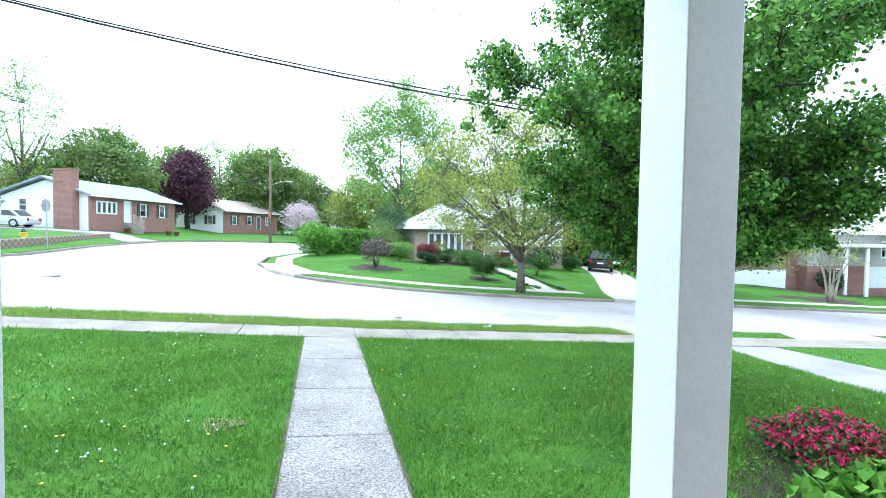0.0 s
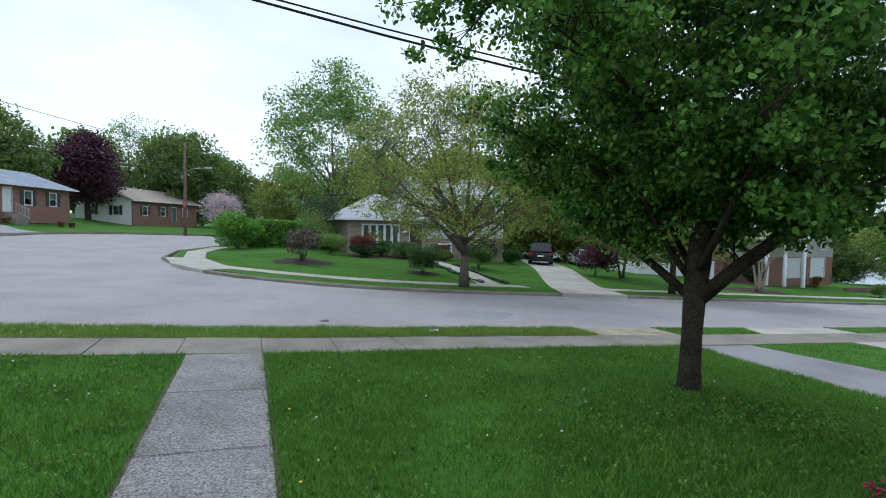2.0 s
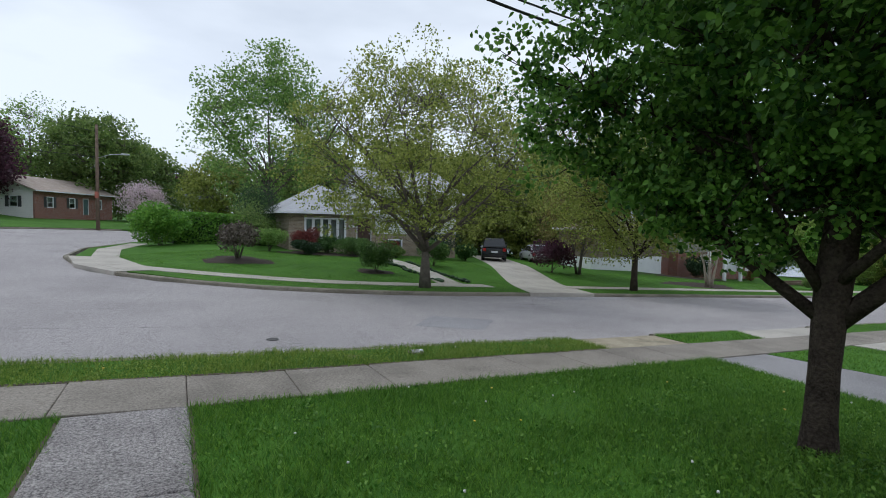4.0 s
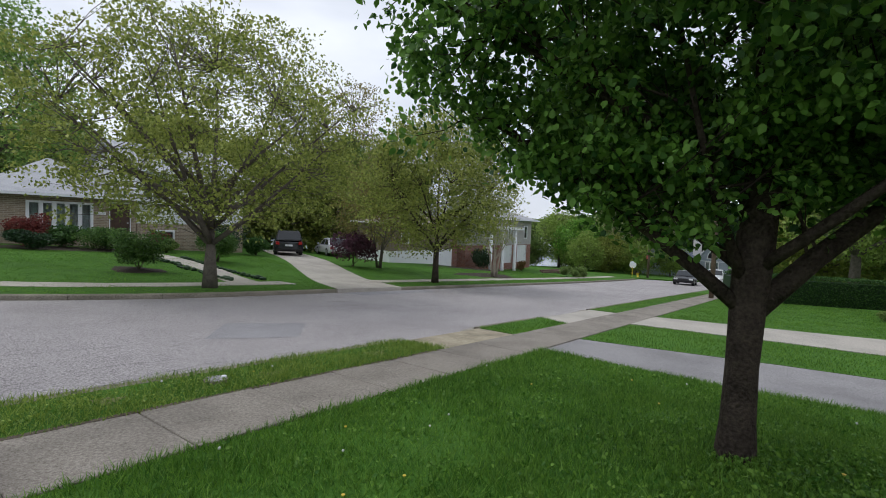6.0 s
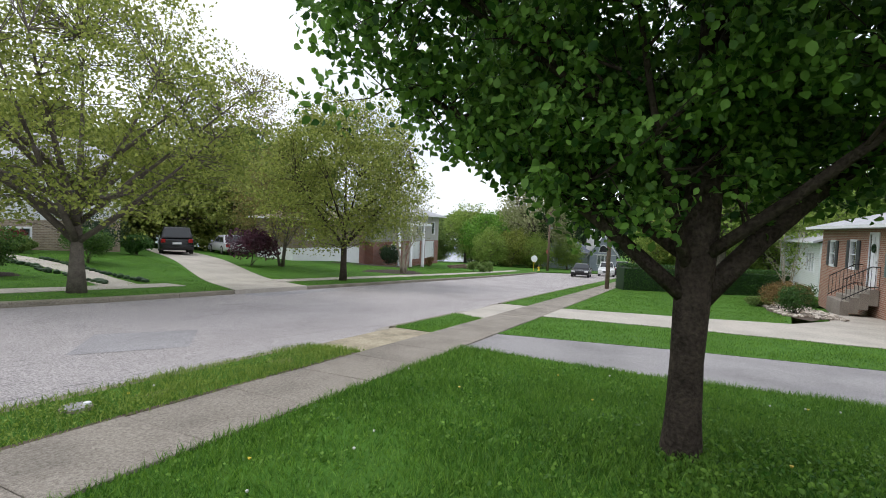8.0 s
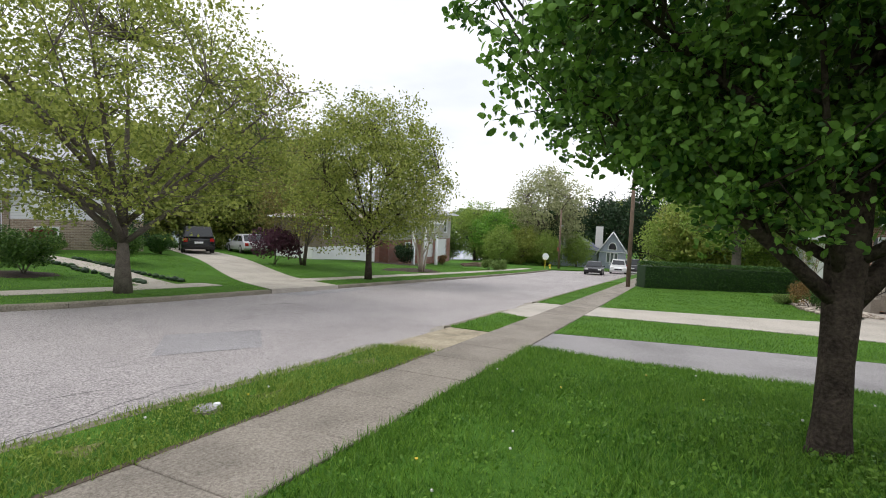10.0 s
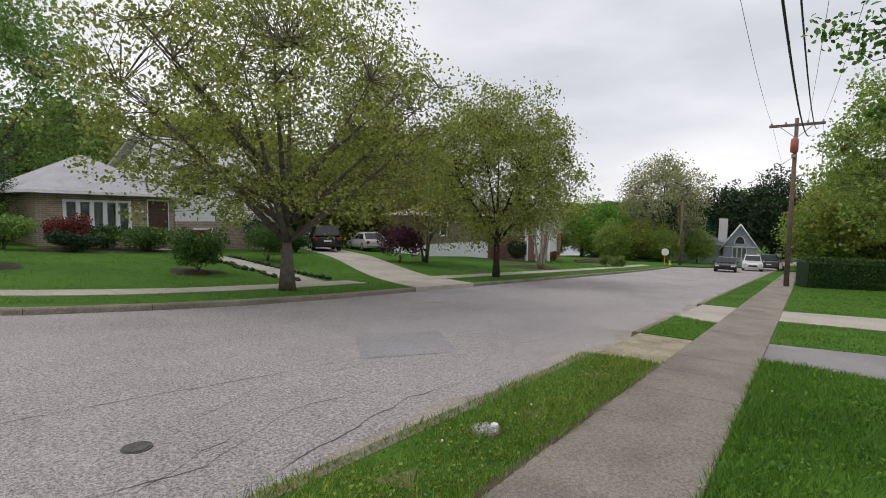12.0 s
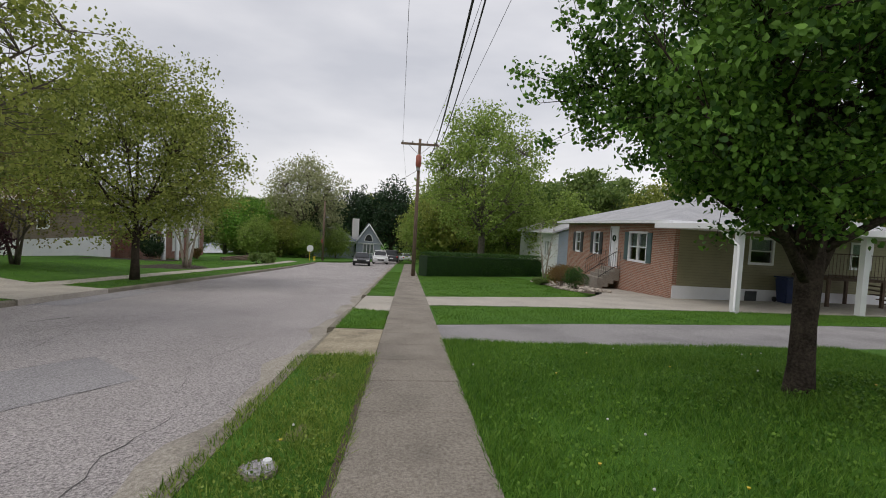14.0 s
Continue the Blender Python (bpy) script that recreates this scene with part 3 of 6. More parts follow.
kerb_line("kerb_near", line_y(near_kerb, -40, 7.4, 3), 0.012, "low worn concrete kerb with grass growing over it", inward=-1)
kerb_line("kerb_near", line_y(near_kerb, 10.0, 13.0, 3), 0.012, "short worn concrete kerb beside the verge", inward=-1)
kerb_line("kerb_near", line_y(near_kerb, 16.9, 80, 3), 0.012, "low worn concrete kerb along the street", inward=-1)
kerb_line("kerb_near", line_y(near_kerb, 7.4, 10.0, 3), -0.085, "dropped concrete kerb at the driveway", inward=-1)
kerb_line("kerb_near", line_y(near_kerb, 13.0, 16.9, 3), -0.085, "dropped concrete kerb at the driveway", inward=-1)
FAR_CORNER = [(-2, 40), (-3.6, 34), (-3.6, 29.5), (-2.6, 26), (-1.2, 23.8), (1, 22.0)]
kerb_line("kerb_far", FAR_CORNER + line_y(far_kerb, 3, 12.9, 2), 0.0, "concrete kerb curving round the corner lot")
kerb_line("kerb_far", line_y(far_kerb, 16.4, 56, 3), 0.0, "concrete kerb along the far verge")
kerb_line("kerb_side", [(-4, 59), (-9.5, 53), (-13.4, 45)] + [(-14.3, 36), (-14.0, 28), (-15.0, 24), (-18, 21.6), (-24, 20.6), (-60, 21)], 0.0, "concrete kerb round the next corner", inward=-1)


def turf(name, outline, label, lift=0.0, step=1.5, mat=None, depth=0.25):
    return setting(sheet(name, outline, lift, depth, mat or M_LAWN, step=step), label, "lawn")


turf("lawn_front", band(level(-40), near_walk, -90, -0.315, 3), "mown green front lawn with dandelions", step=3)
turf("lawn_front", [(0.665, -14)] + line_y(near_walk, 0.665, 8.9, 1) + [(8.75, 6), (8.95, 3), (9.2, -2), (9.6, -6), (9.6, -14)], "mown green front lawn under the street tree")
turf("lawn_strip", [(10.75, 9.417), (14.35, 9.417), (14.75, 6), (14.9, 1), (14.8, -5), (12.6, -5), (12.2, 0), (11.45, 6)], "grass strip between two driveways")
turf("lawn_neighbour", [(17.05, 9.417), (31, 9.417), (80, 9.417), (80, -30), (36, -30), (36, -0.5), (27.5, 1.6), (23, 2.3), (18.9, 3.0), (18.2, 5)], "striped mown neighbour lawn", step=3)
turf("verge_near", band(near_walk_out, lambda x: near_kerb(x) - 0.17, -60, 7.5, 1), "rough grass verge with bare patches", lift=0.01)
turf("verge_near", [(9.95, 10.5), (12.7, 10.5), (13.1, 11.39), (10.0, 11.39)], "short grass verge between driveway aprons", lift=0.01)
turf("verge_near", band(near_walk_out, lambda x: near_kerb(x) - 0.17, 16.9, 60, 2), "long narrow grass verge", lift=0.01)

FAR_WALK = lambda x: far_kerb(x) + 2.0 + 0.03 * max(0.0, 6 - x)
far_lawn = [(-2.0, 40), (-3.3, 34), (-3.2, 29.7), (-2.3, 26.3), (-1.0, 24.2), (1.1, 22.3)] + [(x, far_kerb(x) + 0.17) for x in (3, 5, 7, 9, 11, 13.0)]
far_lawn += [(14.6, 23.0), (17.2, 28), (20.2, 34), (23.5, 41), (60, 100), (60, 130), (0, 130), (8, 66), (24, 72), (24, 60), (10, 52), (2, 45.5)]
far_lawn = [p for p in far_lawn if p not in ((8, 66), (24, 72), (0, 130), (60, 130), (60, 100))]
turf("lawn_far", far_lawn, "green lawn of the corner lot", lift=0.0, step=2)
turf("lawn_far", [(16.35, 19.6)] + [(x, far_kerb(x) + 0.17) for x in range(18, 61, 3)] + [(62, 60), (30, 60), (26.6, 41), (23.4, 34), (20.4, 28), (17.9, 23)], "lawn of the grey house sloping to the street", step=2.5)
turf("lawn_left", [(-14.6, 36), (-14.3, 28.2), (-15.2, 24.4), (-18.2, 22), (-24, 21), (-110, 21.5), (-110, 140), (8, 140), (8, 67), (-4.3, 59.4), (-9.9, 53.2), (-13.8, 45)], "raised lawn beyond the side street", step=5)

turf("lawn_end", [(70, 15.4), (112, 14.0), (112, 40), (58, 40), (57.5, 22.5), (62, 18.2)], "lawn of the blue-grey house at the bend", lift=0.02, step=5)


def slabs(name, label, x0, x1, lo, hi, length, mat, lift, first=0.0):
    """A pavement of concrete slabs, each with its own edges."""
    root = thing(name, label, "pavement", kind="structure")
    rng = random.Random(5)
    x = x0 + first
    while x < x1:
        e = min(x + length, x1)
        bm = bmesh.new()
        g = 0.004
        tilt = [rng.uniform(-0.006, 0.006) for _ in range(4)]
        ring = [(x + g, lo(x)), (e - g, lo(e)), (e - g, hi(e)), (x + g, hi(x))]
        top = [bm.verts.new((p[0], p[1], height(*p) + lift + t)) for p, t in zip(ring, tilt)]
        bot = [bm.verts.new((p[0], p[1], height(*p) + lift - 0.16)) for p in ring]
        bm.faces.new(top)
        for k in range(4):
            bm.faces.new((top[k], bot[k], bot[(k + 1) % 4], top[(k + 1) % 4]))
        bmesh.ops.bevel(bm, geom=[ed for ed in bm.edges if ed.verts[0] in top and ed.verts[1] in top], offset=0.008, segments=1, affect="EDGES")
        part("slab", bm, mat, root)
        x = e
    return root


slabs("pavement_near", "grey-brown concrete pavement of worn slabs", -31.24, 60, near_walk, near_walk_out, 1.1, M_CONC, 0.02)
slabs("pavement_far", "narrow pale concrete pavement across the street", -0.9, 12.6, FAR_WALK, lambda x: FAR_WALK(x) + 1.0, 1.5, M_PALE, 0.02)
slabs("pavement_far", "narrow pale concrete pavement past the grey house", 17.2, 56, FAR_WALK, lambda x: FAR_WALK(x) + 1.0, 1.5, M_PALE, 0.02)
setting(sheet("pavement_corner", [(-2.9, 33.5), (-1.9, 38.5), (-0.9, 38.2), (-1.9, 33.5), (-1.6, 29), (-0.6, 26), (0.3, 24.9), (-0.9, 24.2), (-2.0, 26.0), (-2.6, 29)], 0.02, 0.2, M_PALE), "concrete path curving round the corner", "pavement")
setting(sheet("pavement_corner", [(-3.4, 29.3), (-2.55, 29.2), (-1.6, 25.6), (-0.9, 24.2), (-1.3, 23.9), (-2.7, 26.0)], 0.015, 0.2, M_PALE), "concrete ramp at the street corner", "pavement")

# front walk of four aggregate slabs
front_walk = thing("garden_path", "exposed aggregate concrete front path in cracked slabs", "path", kind="structure")
for y0, y1 in ((1.9, 3.2), (3.2, 4.7), (4.7, 6.2), (6.2, 7.75), (7.75, 9.44)):
    bm = bmesh.new()
    ring = [(-0.32, y0 + 0.008), (0.67, y0 + 0.008), (0.67, y1 - 0.008), (-0.32, y1 - 0.008)]
    top = [bm.verts.new((p[0], p[1], height(*p) + 0.022)) for p in ring]
    bot = [bm.verts.new((p[0], p[1], height(*p) - 0.16)) for p in ring]
    bm.faces.new(top)
    for k in range(4):
        bm.faces.new((top[k], bot[k], bot[(k + 1) % 4], top[(k + 1) % 4]))
    bmesh.ops.bevel(bm, geom=[ed for ed in bm.edges if ed.verts[0] in top and ed.verts[1] in top], offset=0.012, segments=1, affect="EDGES")
    part("slab", bm, M_PEB, front_walk)

setting(sheet("driveway", [(8.92, 9.417), (10.7, 9.417), (11.4, 6), (12.15, 0), (12.5, -6), (9.6, -6), (9.15, -2), (8.93, 3), (8.73, 6)], 0.0, 0.2, M_DRIVE), "worn grey asphalt driveway beside the front lawn", "driveway")
setting(sheet("driveway", [(14.4, 9.417), (17.0, 9.417), (18.15, 5), (18.85, 3.0), (21, 1.6), (25.5, 0.6), (25.5, -0.56), (19.45, -0.56), (19.45, -12), (14.85, -12), (14.95, 1), (14.8, 6)], 0.012, 0.2, M_PALE), "pale concrete neighbour driveway leading to a carport", "driveway")
setting(sheet("driveway_apron", [(7.5, 10.49), (9.95, 10.49), (10.0, 11.41), (7.45, 11.41)], -0.005, 0.15, M_APRON, step=0.6), "cracked yellowed concrete driveway apron", "driveway")
setting(sheet("driveway_apron", [(12.72, 10.49), (16.9, 10.49), (16.9, 11.41), (13.1, 11.41)], -0.005, 0.15, M_PALE, step=0.6), "pale concrete driveway apron", "driveway")
setting(sheet("driveway", [(12.9, 19.36), (16.4, 19.36), (17.9, 23), (20.4, 28), (23.4, 34), (26.6, 41), (23.5, 41), (20.2, 34), (17.2, 28), (14.6, 23)], 0.015, 0.2, M_PALE, step=2), "long pale concrete driveway across the street", "driveway")
setting(sheet("driveway", [(-14.2, 41), (-13.4, 45.2), (-17.5, 47.5), (-26, 47.5), (-27, 43), (-18, 44)], 0.03, 0.2, M_PATCH, step=2), "dark asphalt driveway to the brick house", "driveway")
setting(sheet("garden_path_far", [(10.4, 22.4), (11.6, 22.4), (12.2, 26), (12.0, 31), (11.9, 34.4), (10.9, 34.4), (11.0, 31), (11.2, 26)], 0.02, 0.15, M_PALE), "narrow concrete path to the front door", "path")

for a, b, c, d in ((-0.35, -0.29, 1.9, 9.4), (0.64, 0.70, 1.9, 9.4)):
    setting(sheet("soil_edge", [(a, c), (b, c), (b, d), (a, d)], 0.012, 0.1, M_SOIL, step=0.7), "thin bare soil edge beside the path", "soil")
setting(sheet("soil_bed", [(-0.31, 1.9), (0.66, 1.9), (0.66, 9.43), (-0.31, 9.43)], -0.004, 0.1, M_SOIL, step=0.8), "dark soil in the joints of the front path", "soil")
setting(sheet("soil_bed", band(lambda x: near_walk(x) + 0.01, lambda x: near_walk_out(x) - 0.02, -31, 59, 2), -0.004, 0.1, M_SOIL, step=1.5), "dark soil in the joints of the pavement", "soil")
setting(sheet("soil_edge", band(lambda x: near_walk_out(x) - 0.01, lambda x: near_walk_out(x) + 0.05, -30, 7.4, 1), 0.022, 0.1, M_SOIL, step=2), "thin bare soil edge beside the pavement", "soil")
def ragged(x):
    return near_kerb(x) + 0.30 + 0.10 * math.sin(1.9 * x) + 0.06 * math.sin(4.3 * x + 1)


for a, b in ((-30, 13), (13, 50)):
    setting(sheet("road_edge", band(lambda x: near_kerb(x) + 0.004, ragged, a, b, 0.4), -0.125, 0.0, M_GRIT, step=4), "strip of sandy grit along the kerb", "road")
# repairs, cracks and covers in the street
setting(sheet("road_patch", [(5.2, 13.9), (6.6, 13.2), (7.7, 14.4), (6.3, 15.2)], -0.126, 0.0, M_PATCH), "square asphalt repair in the street", "road patch")
setting(sheet("road_patch", [(13.2, 18.3), (17.5, 18.3), (17.8, 19.3), (13.0, 19.3)], -0.126, 0.0, M_PATCH), "dark asphalt repair at the driveway mouth", "road patch")


def crack(points, width, label, seed):
    rng = random.Random(seed)
    bm = bmesh.new()
    dense = []
    for a, b in zip(points, points[1:]):
        n = max(2, int(math.dist(a, b) / 0.18))
        dense += [(a[0] + (b[0] - a[0]) * i / n + rng.uniform(-0.03, 0.03), a[1] + (b[1] - a[1]) * i / n + rng.uniform(-0.03, 0.03)) for i in range(n)]
    rows = []
    for i, p in enumerate(dense):
        w = width * 0.45 * rng.uniform(0.3, 1.2) * min(1.0, 0.2 + min(i, len(dense) - 1 - i) * 0.4)
        z = height(*p) - 0.1265
        rows.append((bm.verts.new((p[0] - w * 0.6, p[1] - w, z)), bm.verts.new((p[0] + w * 0.6, p[1] + w, z))))
    for r0, r1 in zip(rows, rows[1:]):
        bm.faces.new((r0[0], r1[0], r1[1], r0[1]))
    bmesh.ops.recalc_face_normals(bm, faces=bm.faces[:])
    return setting(part("road_crack", bm, M_TAR), label, "crack")


crack([(-2, 14.6), (2, 14.3), (5.2, 13.9)], 0.012, "thin dark crack across the asphalt", 1)
crack([(5.2, 13.9), (6.6, 13.2), (7.7, 14.4), (6.3, 15.2), (5.2, 13.9)], 0.012, "dark seam round the asphalt repair", 2)
crack([(7.7, 14.4), (8.3, 13.6), (8.2, 12.6)], 0.014, "branching dark crack in the asphalt", 3)
crack([(2.4, 11.9), (4.4, 12.3), (5.6, 12.2)], 0.016, "dark crack near the verge", 4)
crack([(9.0, 16.6), (11.5, 16.2), (14.4, 14.6), (15.6, 12.4)], 0.014, "long tarred crack running to the apron", 5)
crack([(10.5, 17.4), (11.7, 16.9)], 0.05, "dark tar streak in the asphalt", 6)
crack([(7.7, 15.4), (13, 17.2)], 0.01, "fine crack in the asphalt", 7)
crack([(-6, 15), (-3, 16.6), (0, 16.8)], 0.014, "meandering crack in the street", 8)
crack([(-9, 22), (-7, 19), (-6.5, 16)], 0.016, "seam at the street junction", 9)
crack([(1.5, 12.2), (3.0, 12.9)], 0.01, "short fine crack", 10)


for i, (pts, wd) in enumerate((([(0.6, 12.0), (1.3, 12.5), (2.2, 12.35), (3.4, 12.9), (4.6, 12.75)], 0.02), ([(2.2, 12.35), (2.6, 13.3), (3.9, 13.9), (4.2, 15.0)], 0.016), ([(3.4, 12.9), (4.3, 13.7), (5.6, 13.6)], 0.014),
                               ([(6.0, 12.5), (7.3, 12.9), (9.2, 12.6), (11.5, 13.2)], 0.016), ([(9.2, 12.6), (9.7, 14.0), (11.3, 15.2)], 0.014), ([(12, 14.0), (16, 13.6), (22, 14.2)], 0.02), ([(3, 16.4), (8, 16.0), (13, 15.4), (20, 16.1), (30, 15.8)], 0.022))):
    crack(pts, wd * 0.45, "dark wandering crack in the worn asphalt", 20 + i)


def disc_cover(name, x, y, r, lift, mat, label, rim):
    root = thing(name, label, "cover", pose(x, y, height(x, y) + lift))
    for nm, r0, h, mt in (("rim", r, 0.0, rim), ("lid", r * 0.82, 0.006, mat)):
        bm = bmesh.new()
        bmesh.ops.create_cone(bm, cap_ends=True, segments=24, radius1=r0, radius2=r0 * 0.97, depth=0.03, matrix=Matrix.Translation((0, 0, h - 0.008)))
        part(nm, bm, mt, root)
    return root


disc_cover("manhole_cover", 2.03, 13.02, 0.11, -0.128, M_TAR, "small dark iron valve cover in the asphalt", M_TAR)
disc_cover("manhole_cover", -9.5, 20.0, 0.45, -0.128, M_PATCH, "round iron manhole cover in the street", M_TAR)
meter = disc_cover("water_meter_cover", 3.85, 11.0, 0.13, 0.034, M_PATCH, "round concrete water meter cover in the verge with a white cap", M_KERB)
bm = bmesh.new()
bmesh.ops.create_cone(bm, cap_ends=True, segments=14, radius1=0.035, radius2=0.03, depth=0.025, matrix=Matrix.Translation((0.07, -0.04, 0.02)))
part("cap", bm, M_WHITE, meter, "white plastic cap")

# ---- porch of the house behind ----
porch = thing("porch", "concrete front porch with a square white wooden posts", "porch")
part("porch_slab", boxed(-3.5, -2.4, -0.4, 3.2, 1.84, 0.06, bevel=0.015), M_CONC, porch)
part("step", boxed(-0.9, 1.845, -0.5, 1.1, 2.2, -0.08, bevel=0.012), M_CONC, porch)
post = part("post", boxed(1.29, 1.53, 0.062, 1.54, 1.79, 3.29, bevel=0.006), M_WHITE, porch)
part("post", boxed(-1.215, 1.53, 0.062, -0.965, 1.79, 3.29, bevel=0.006), M_WHITE, porch)
part("post_base", boxed(-1.245, 1.50, 0.064, -0.935, 1.82, 0.20, bevel=0.008), M_WHITE, porch)
bm = bmesh.new()
box(bm, 1.26, 1.50, 0.064, 1.57, 1.82, 0.20, bevel=0.008)
part("post_base", bm, M_WHITE, porch)
part("porch_roof", boxed(-3.7, -2.4, 3.3, 2.2, 1.9, 3.5, bevel=0.01), M_WHITE, porch)
own = thing("house", "own house front wall behind the porch", "house")
part("wall", boxed(-7, -3.0, -0.6, 7, -2.41, 3.5), M_BRICK, own)
part("roof", boxed(-7.4, -8.5, 3.51, 7.4, -2.0, 3.8), M_ROOF, own)
part("wall", boxed(-7, -8.0, -0.6, 7, -7.6, 3.3), M_BRICK, own)


# ---- houses ----
def wall_cells(bm, length, z0, z1, openings, thick, place):
    """A wall in boxes round its openings. place maps (u, depth, z) to the house."""
    us = sorted({0.0, length, *[o[1] for o in openings], *[o[1] + o[3] for o in openings]})
    zs = sorted({z0, z1, *[o[2] for o in openings], *[o[2] + o[4] for o in openings]})
    def solid(i, j):
        if not (0 <= i < len(us) - 1 and 0 <= j < len(zs) - 1):
            return False
        cu, cz = (us[i] + us[i + 1]) / 2, (zs[j] + zs[j + 1]) / 2
        return not any(o[1] <= cu <= o[1] + o[3] and o[2] <= cz <= o[2] + o[4] for o in openings)

    made = {}

    def vert(i, j, k):
        if (i, j, k) not in made:
            made[i, j, k] = bm.verts.new(place(us[i], thick * k, zs[j]))
        return made[i, j, k]

    for i in range(len(us) - 1):
        for j in range(len(zs) - 1):
            if not solid(i, j):
                continue
            for k in (0, 1):
                bm.faces.new([vert(i, j, k), vert(i + 1, j, k), vert(i + 1, j + 1, k), vert(i, j + 1, k)])
            for ni, nj, (a, b), (c, d) in ((i - 1, j, (i, j), (i, j + 1)), (i + 1, j, (i + 1, j), (i + 1, j + 1)), (i, j - 1, (i, j), (i + 1, j)), (i, j + 1, (i, j + 1), (i + 1, j + 1))):
                if not solid(ni, nj):
                    bm.faces.new([vert(a, b, 0), vert(c, d, 0), vert(c, d, 1), vert(a, b, 1)])
    bmesh.ops.recalc_face_normals(bm, faces=bm.faces[:])


def placed_box(bm, place, u0, d0, z0, u1, d1, z1):
    a, b = place(u0, d0, z0), place(u1, d1, z1)
    box(bm, min(a[0], b[0]), min(a[1], b[1]), min(a[2], b[2]), max(a[0], b[0]), max(a[1], b[1]), max(a[2], b[2]))


def fit_opening(o, root, place):
    """Frame, panes and shutters of a window, or a door with its surround. o: (kind, u, z, width, height, panes, shutter material)."""
    kind, u, z, w, h = o[:5]
    panes = o[5] if len(o) > 5 else 2
    shut = o[6] if len(o) > 6 else None
    bm = bmesh.new()
    t = 0.07

    def rim(a, d, zz):
        return place(a, -0.035 + d, zz)

    if kind == "w":
        name = "window"
        n = panes
        holes = []
        for i in range(n):
            bar = 0.04 if n < 3 else 0.085
            a, b = u + w * i / n + bar, u + w * (i + 1) / n - bar
            if n <= 2 and h > 0.9:
                holes += [("o", a - u + t * 0.6, z + 0.03, b - a, h * 0.5 - 0.05), ("o", a - u + t * 0.6, z + h * 0.5 + 0.02, b - a, h * 0.5 - 0.05)]
            else:
                holes.append(("o", a - u + t * 0.6, z + 0.03, b - a, h - 0.06))
        wall_cells(bm, w + t * 1.2, z - t, z + h + t, holes, 0.13, lambda a, d, zz: rim(a + u - t * 0.6, d, zz))
        win = part(name, bm, M_WHITE, root, "white framed window")
        for i in range(n):
            g = bmesh.new()
            placed_box(g, place, u + w * i / n + 0.03, 0.045, z + 0.02, u + w * (i + 1) / n - 0.03, 0.051, z + h - 0.02)
            p = part("pane", g, M_GLASS, win)
        c = bmesh.new()
        placed_box(c, place, u + 0.02, 0.16, z + (0.02 if panes > 2 else h * 0.45), u + w - 0.02, 0.18, z + h - 0.02)
        part("curtain", c, M_CURTAIN, win)
        if shut:
            for a, b in ((u - 0.45, u - 0.06), (u + w + 0.06, u + w + 0.45)):
                s = bmesh.new()
                placed_box(s, place, a, -0.05, z - 0.03, b, -0.004, z + h + 0.03)
                k = z + 0.06
                while k < z + h - 0.05:
                    placed_box(s, place, a + 0.05, -0.062, k, b - 0.05, -0.0501, k + 0.03)
                    k += 0.07
                part("shutter", s, shut, root, "louvred shutter")
    else:
        wall_cells(bm, w + t * 1.2, z - 0.002, z + h + t, [("o", t * 0.6, z - 0.002, w, h - 0.02 + 0.002)], 0.13, lambda a, d, zz: rim(a + u - t * 0.6, d, zz))
        frame_ob = part("door_frame", bm, M_WHITE, root)
        d = bmesh.new()
        placed_box(d, place, u + 0.003, 0.03, z, u + w - 0.003, 0.075, z + h - 0.022)
        rows = 4 if kind == "g" else 3
        cols = 4 if kind == "g" else 2
        for i in range(cols):
            for j in range(rows):
                placed_box(d, place, u + w * (i + 0.16) / cols, 0.012, z + h * (j + 0.14) / rows, u + w * (i + 0.84) / cols, 0.0299, z + h * (j + 0.84) / rows)
        mt = o[6] if len(o) > 6 and o[6] else M_DOOR
        door = part("garage_door" if kind == "g" else "door", d, mt, root)
        k = bmesh.new()
        placed_box(k, place, u + w * 0.86, -0.03, z + h * 0.46, u + w * 0.92, 0.011, z + h * 0.5)
        part("handle", k, M_STEEL, door, "metal door handle")


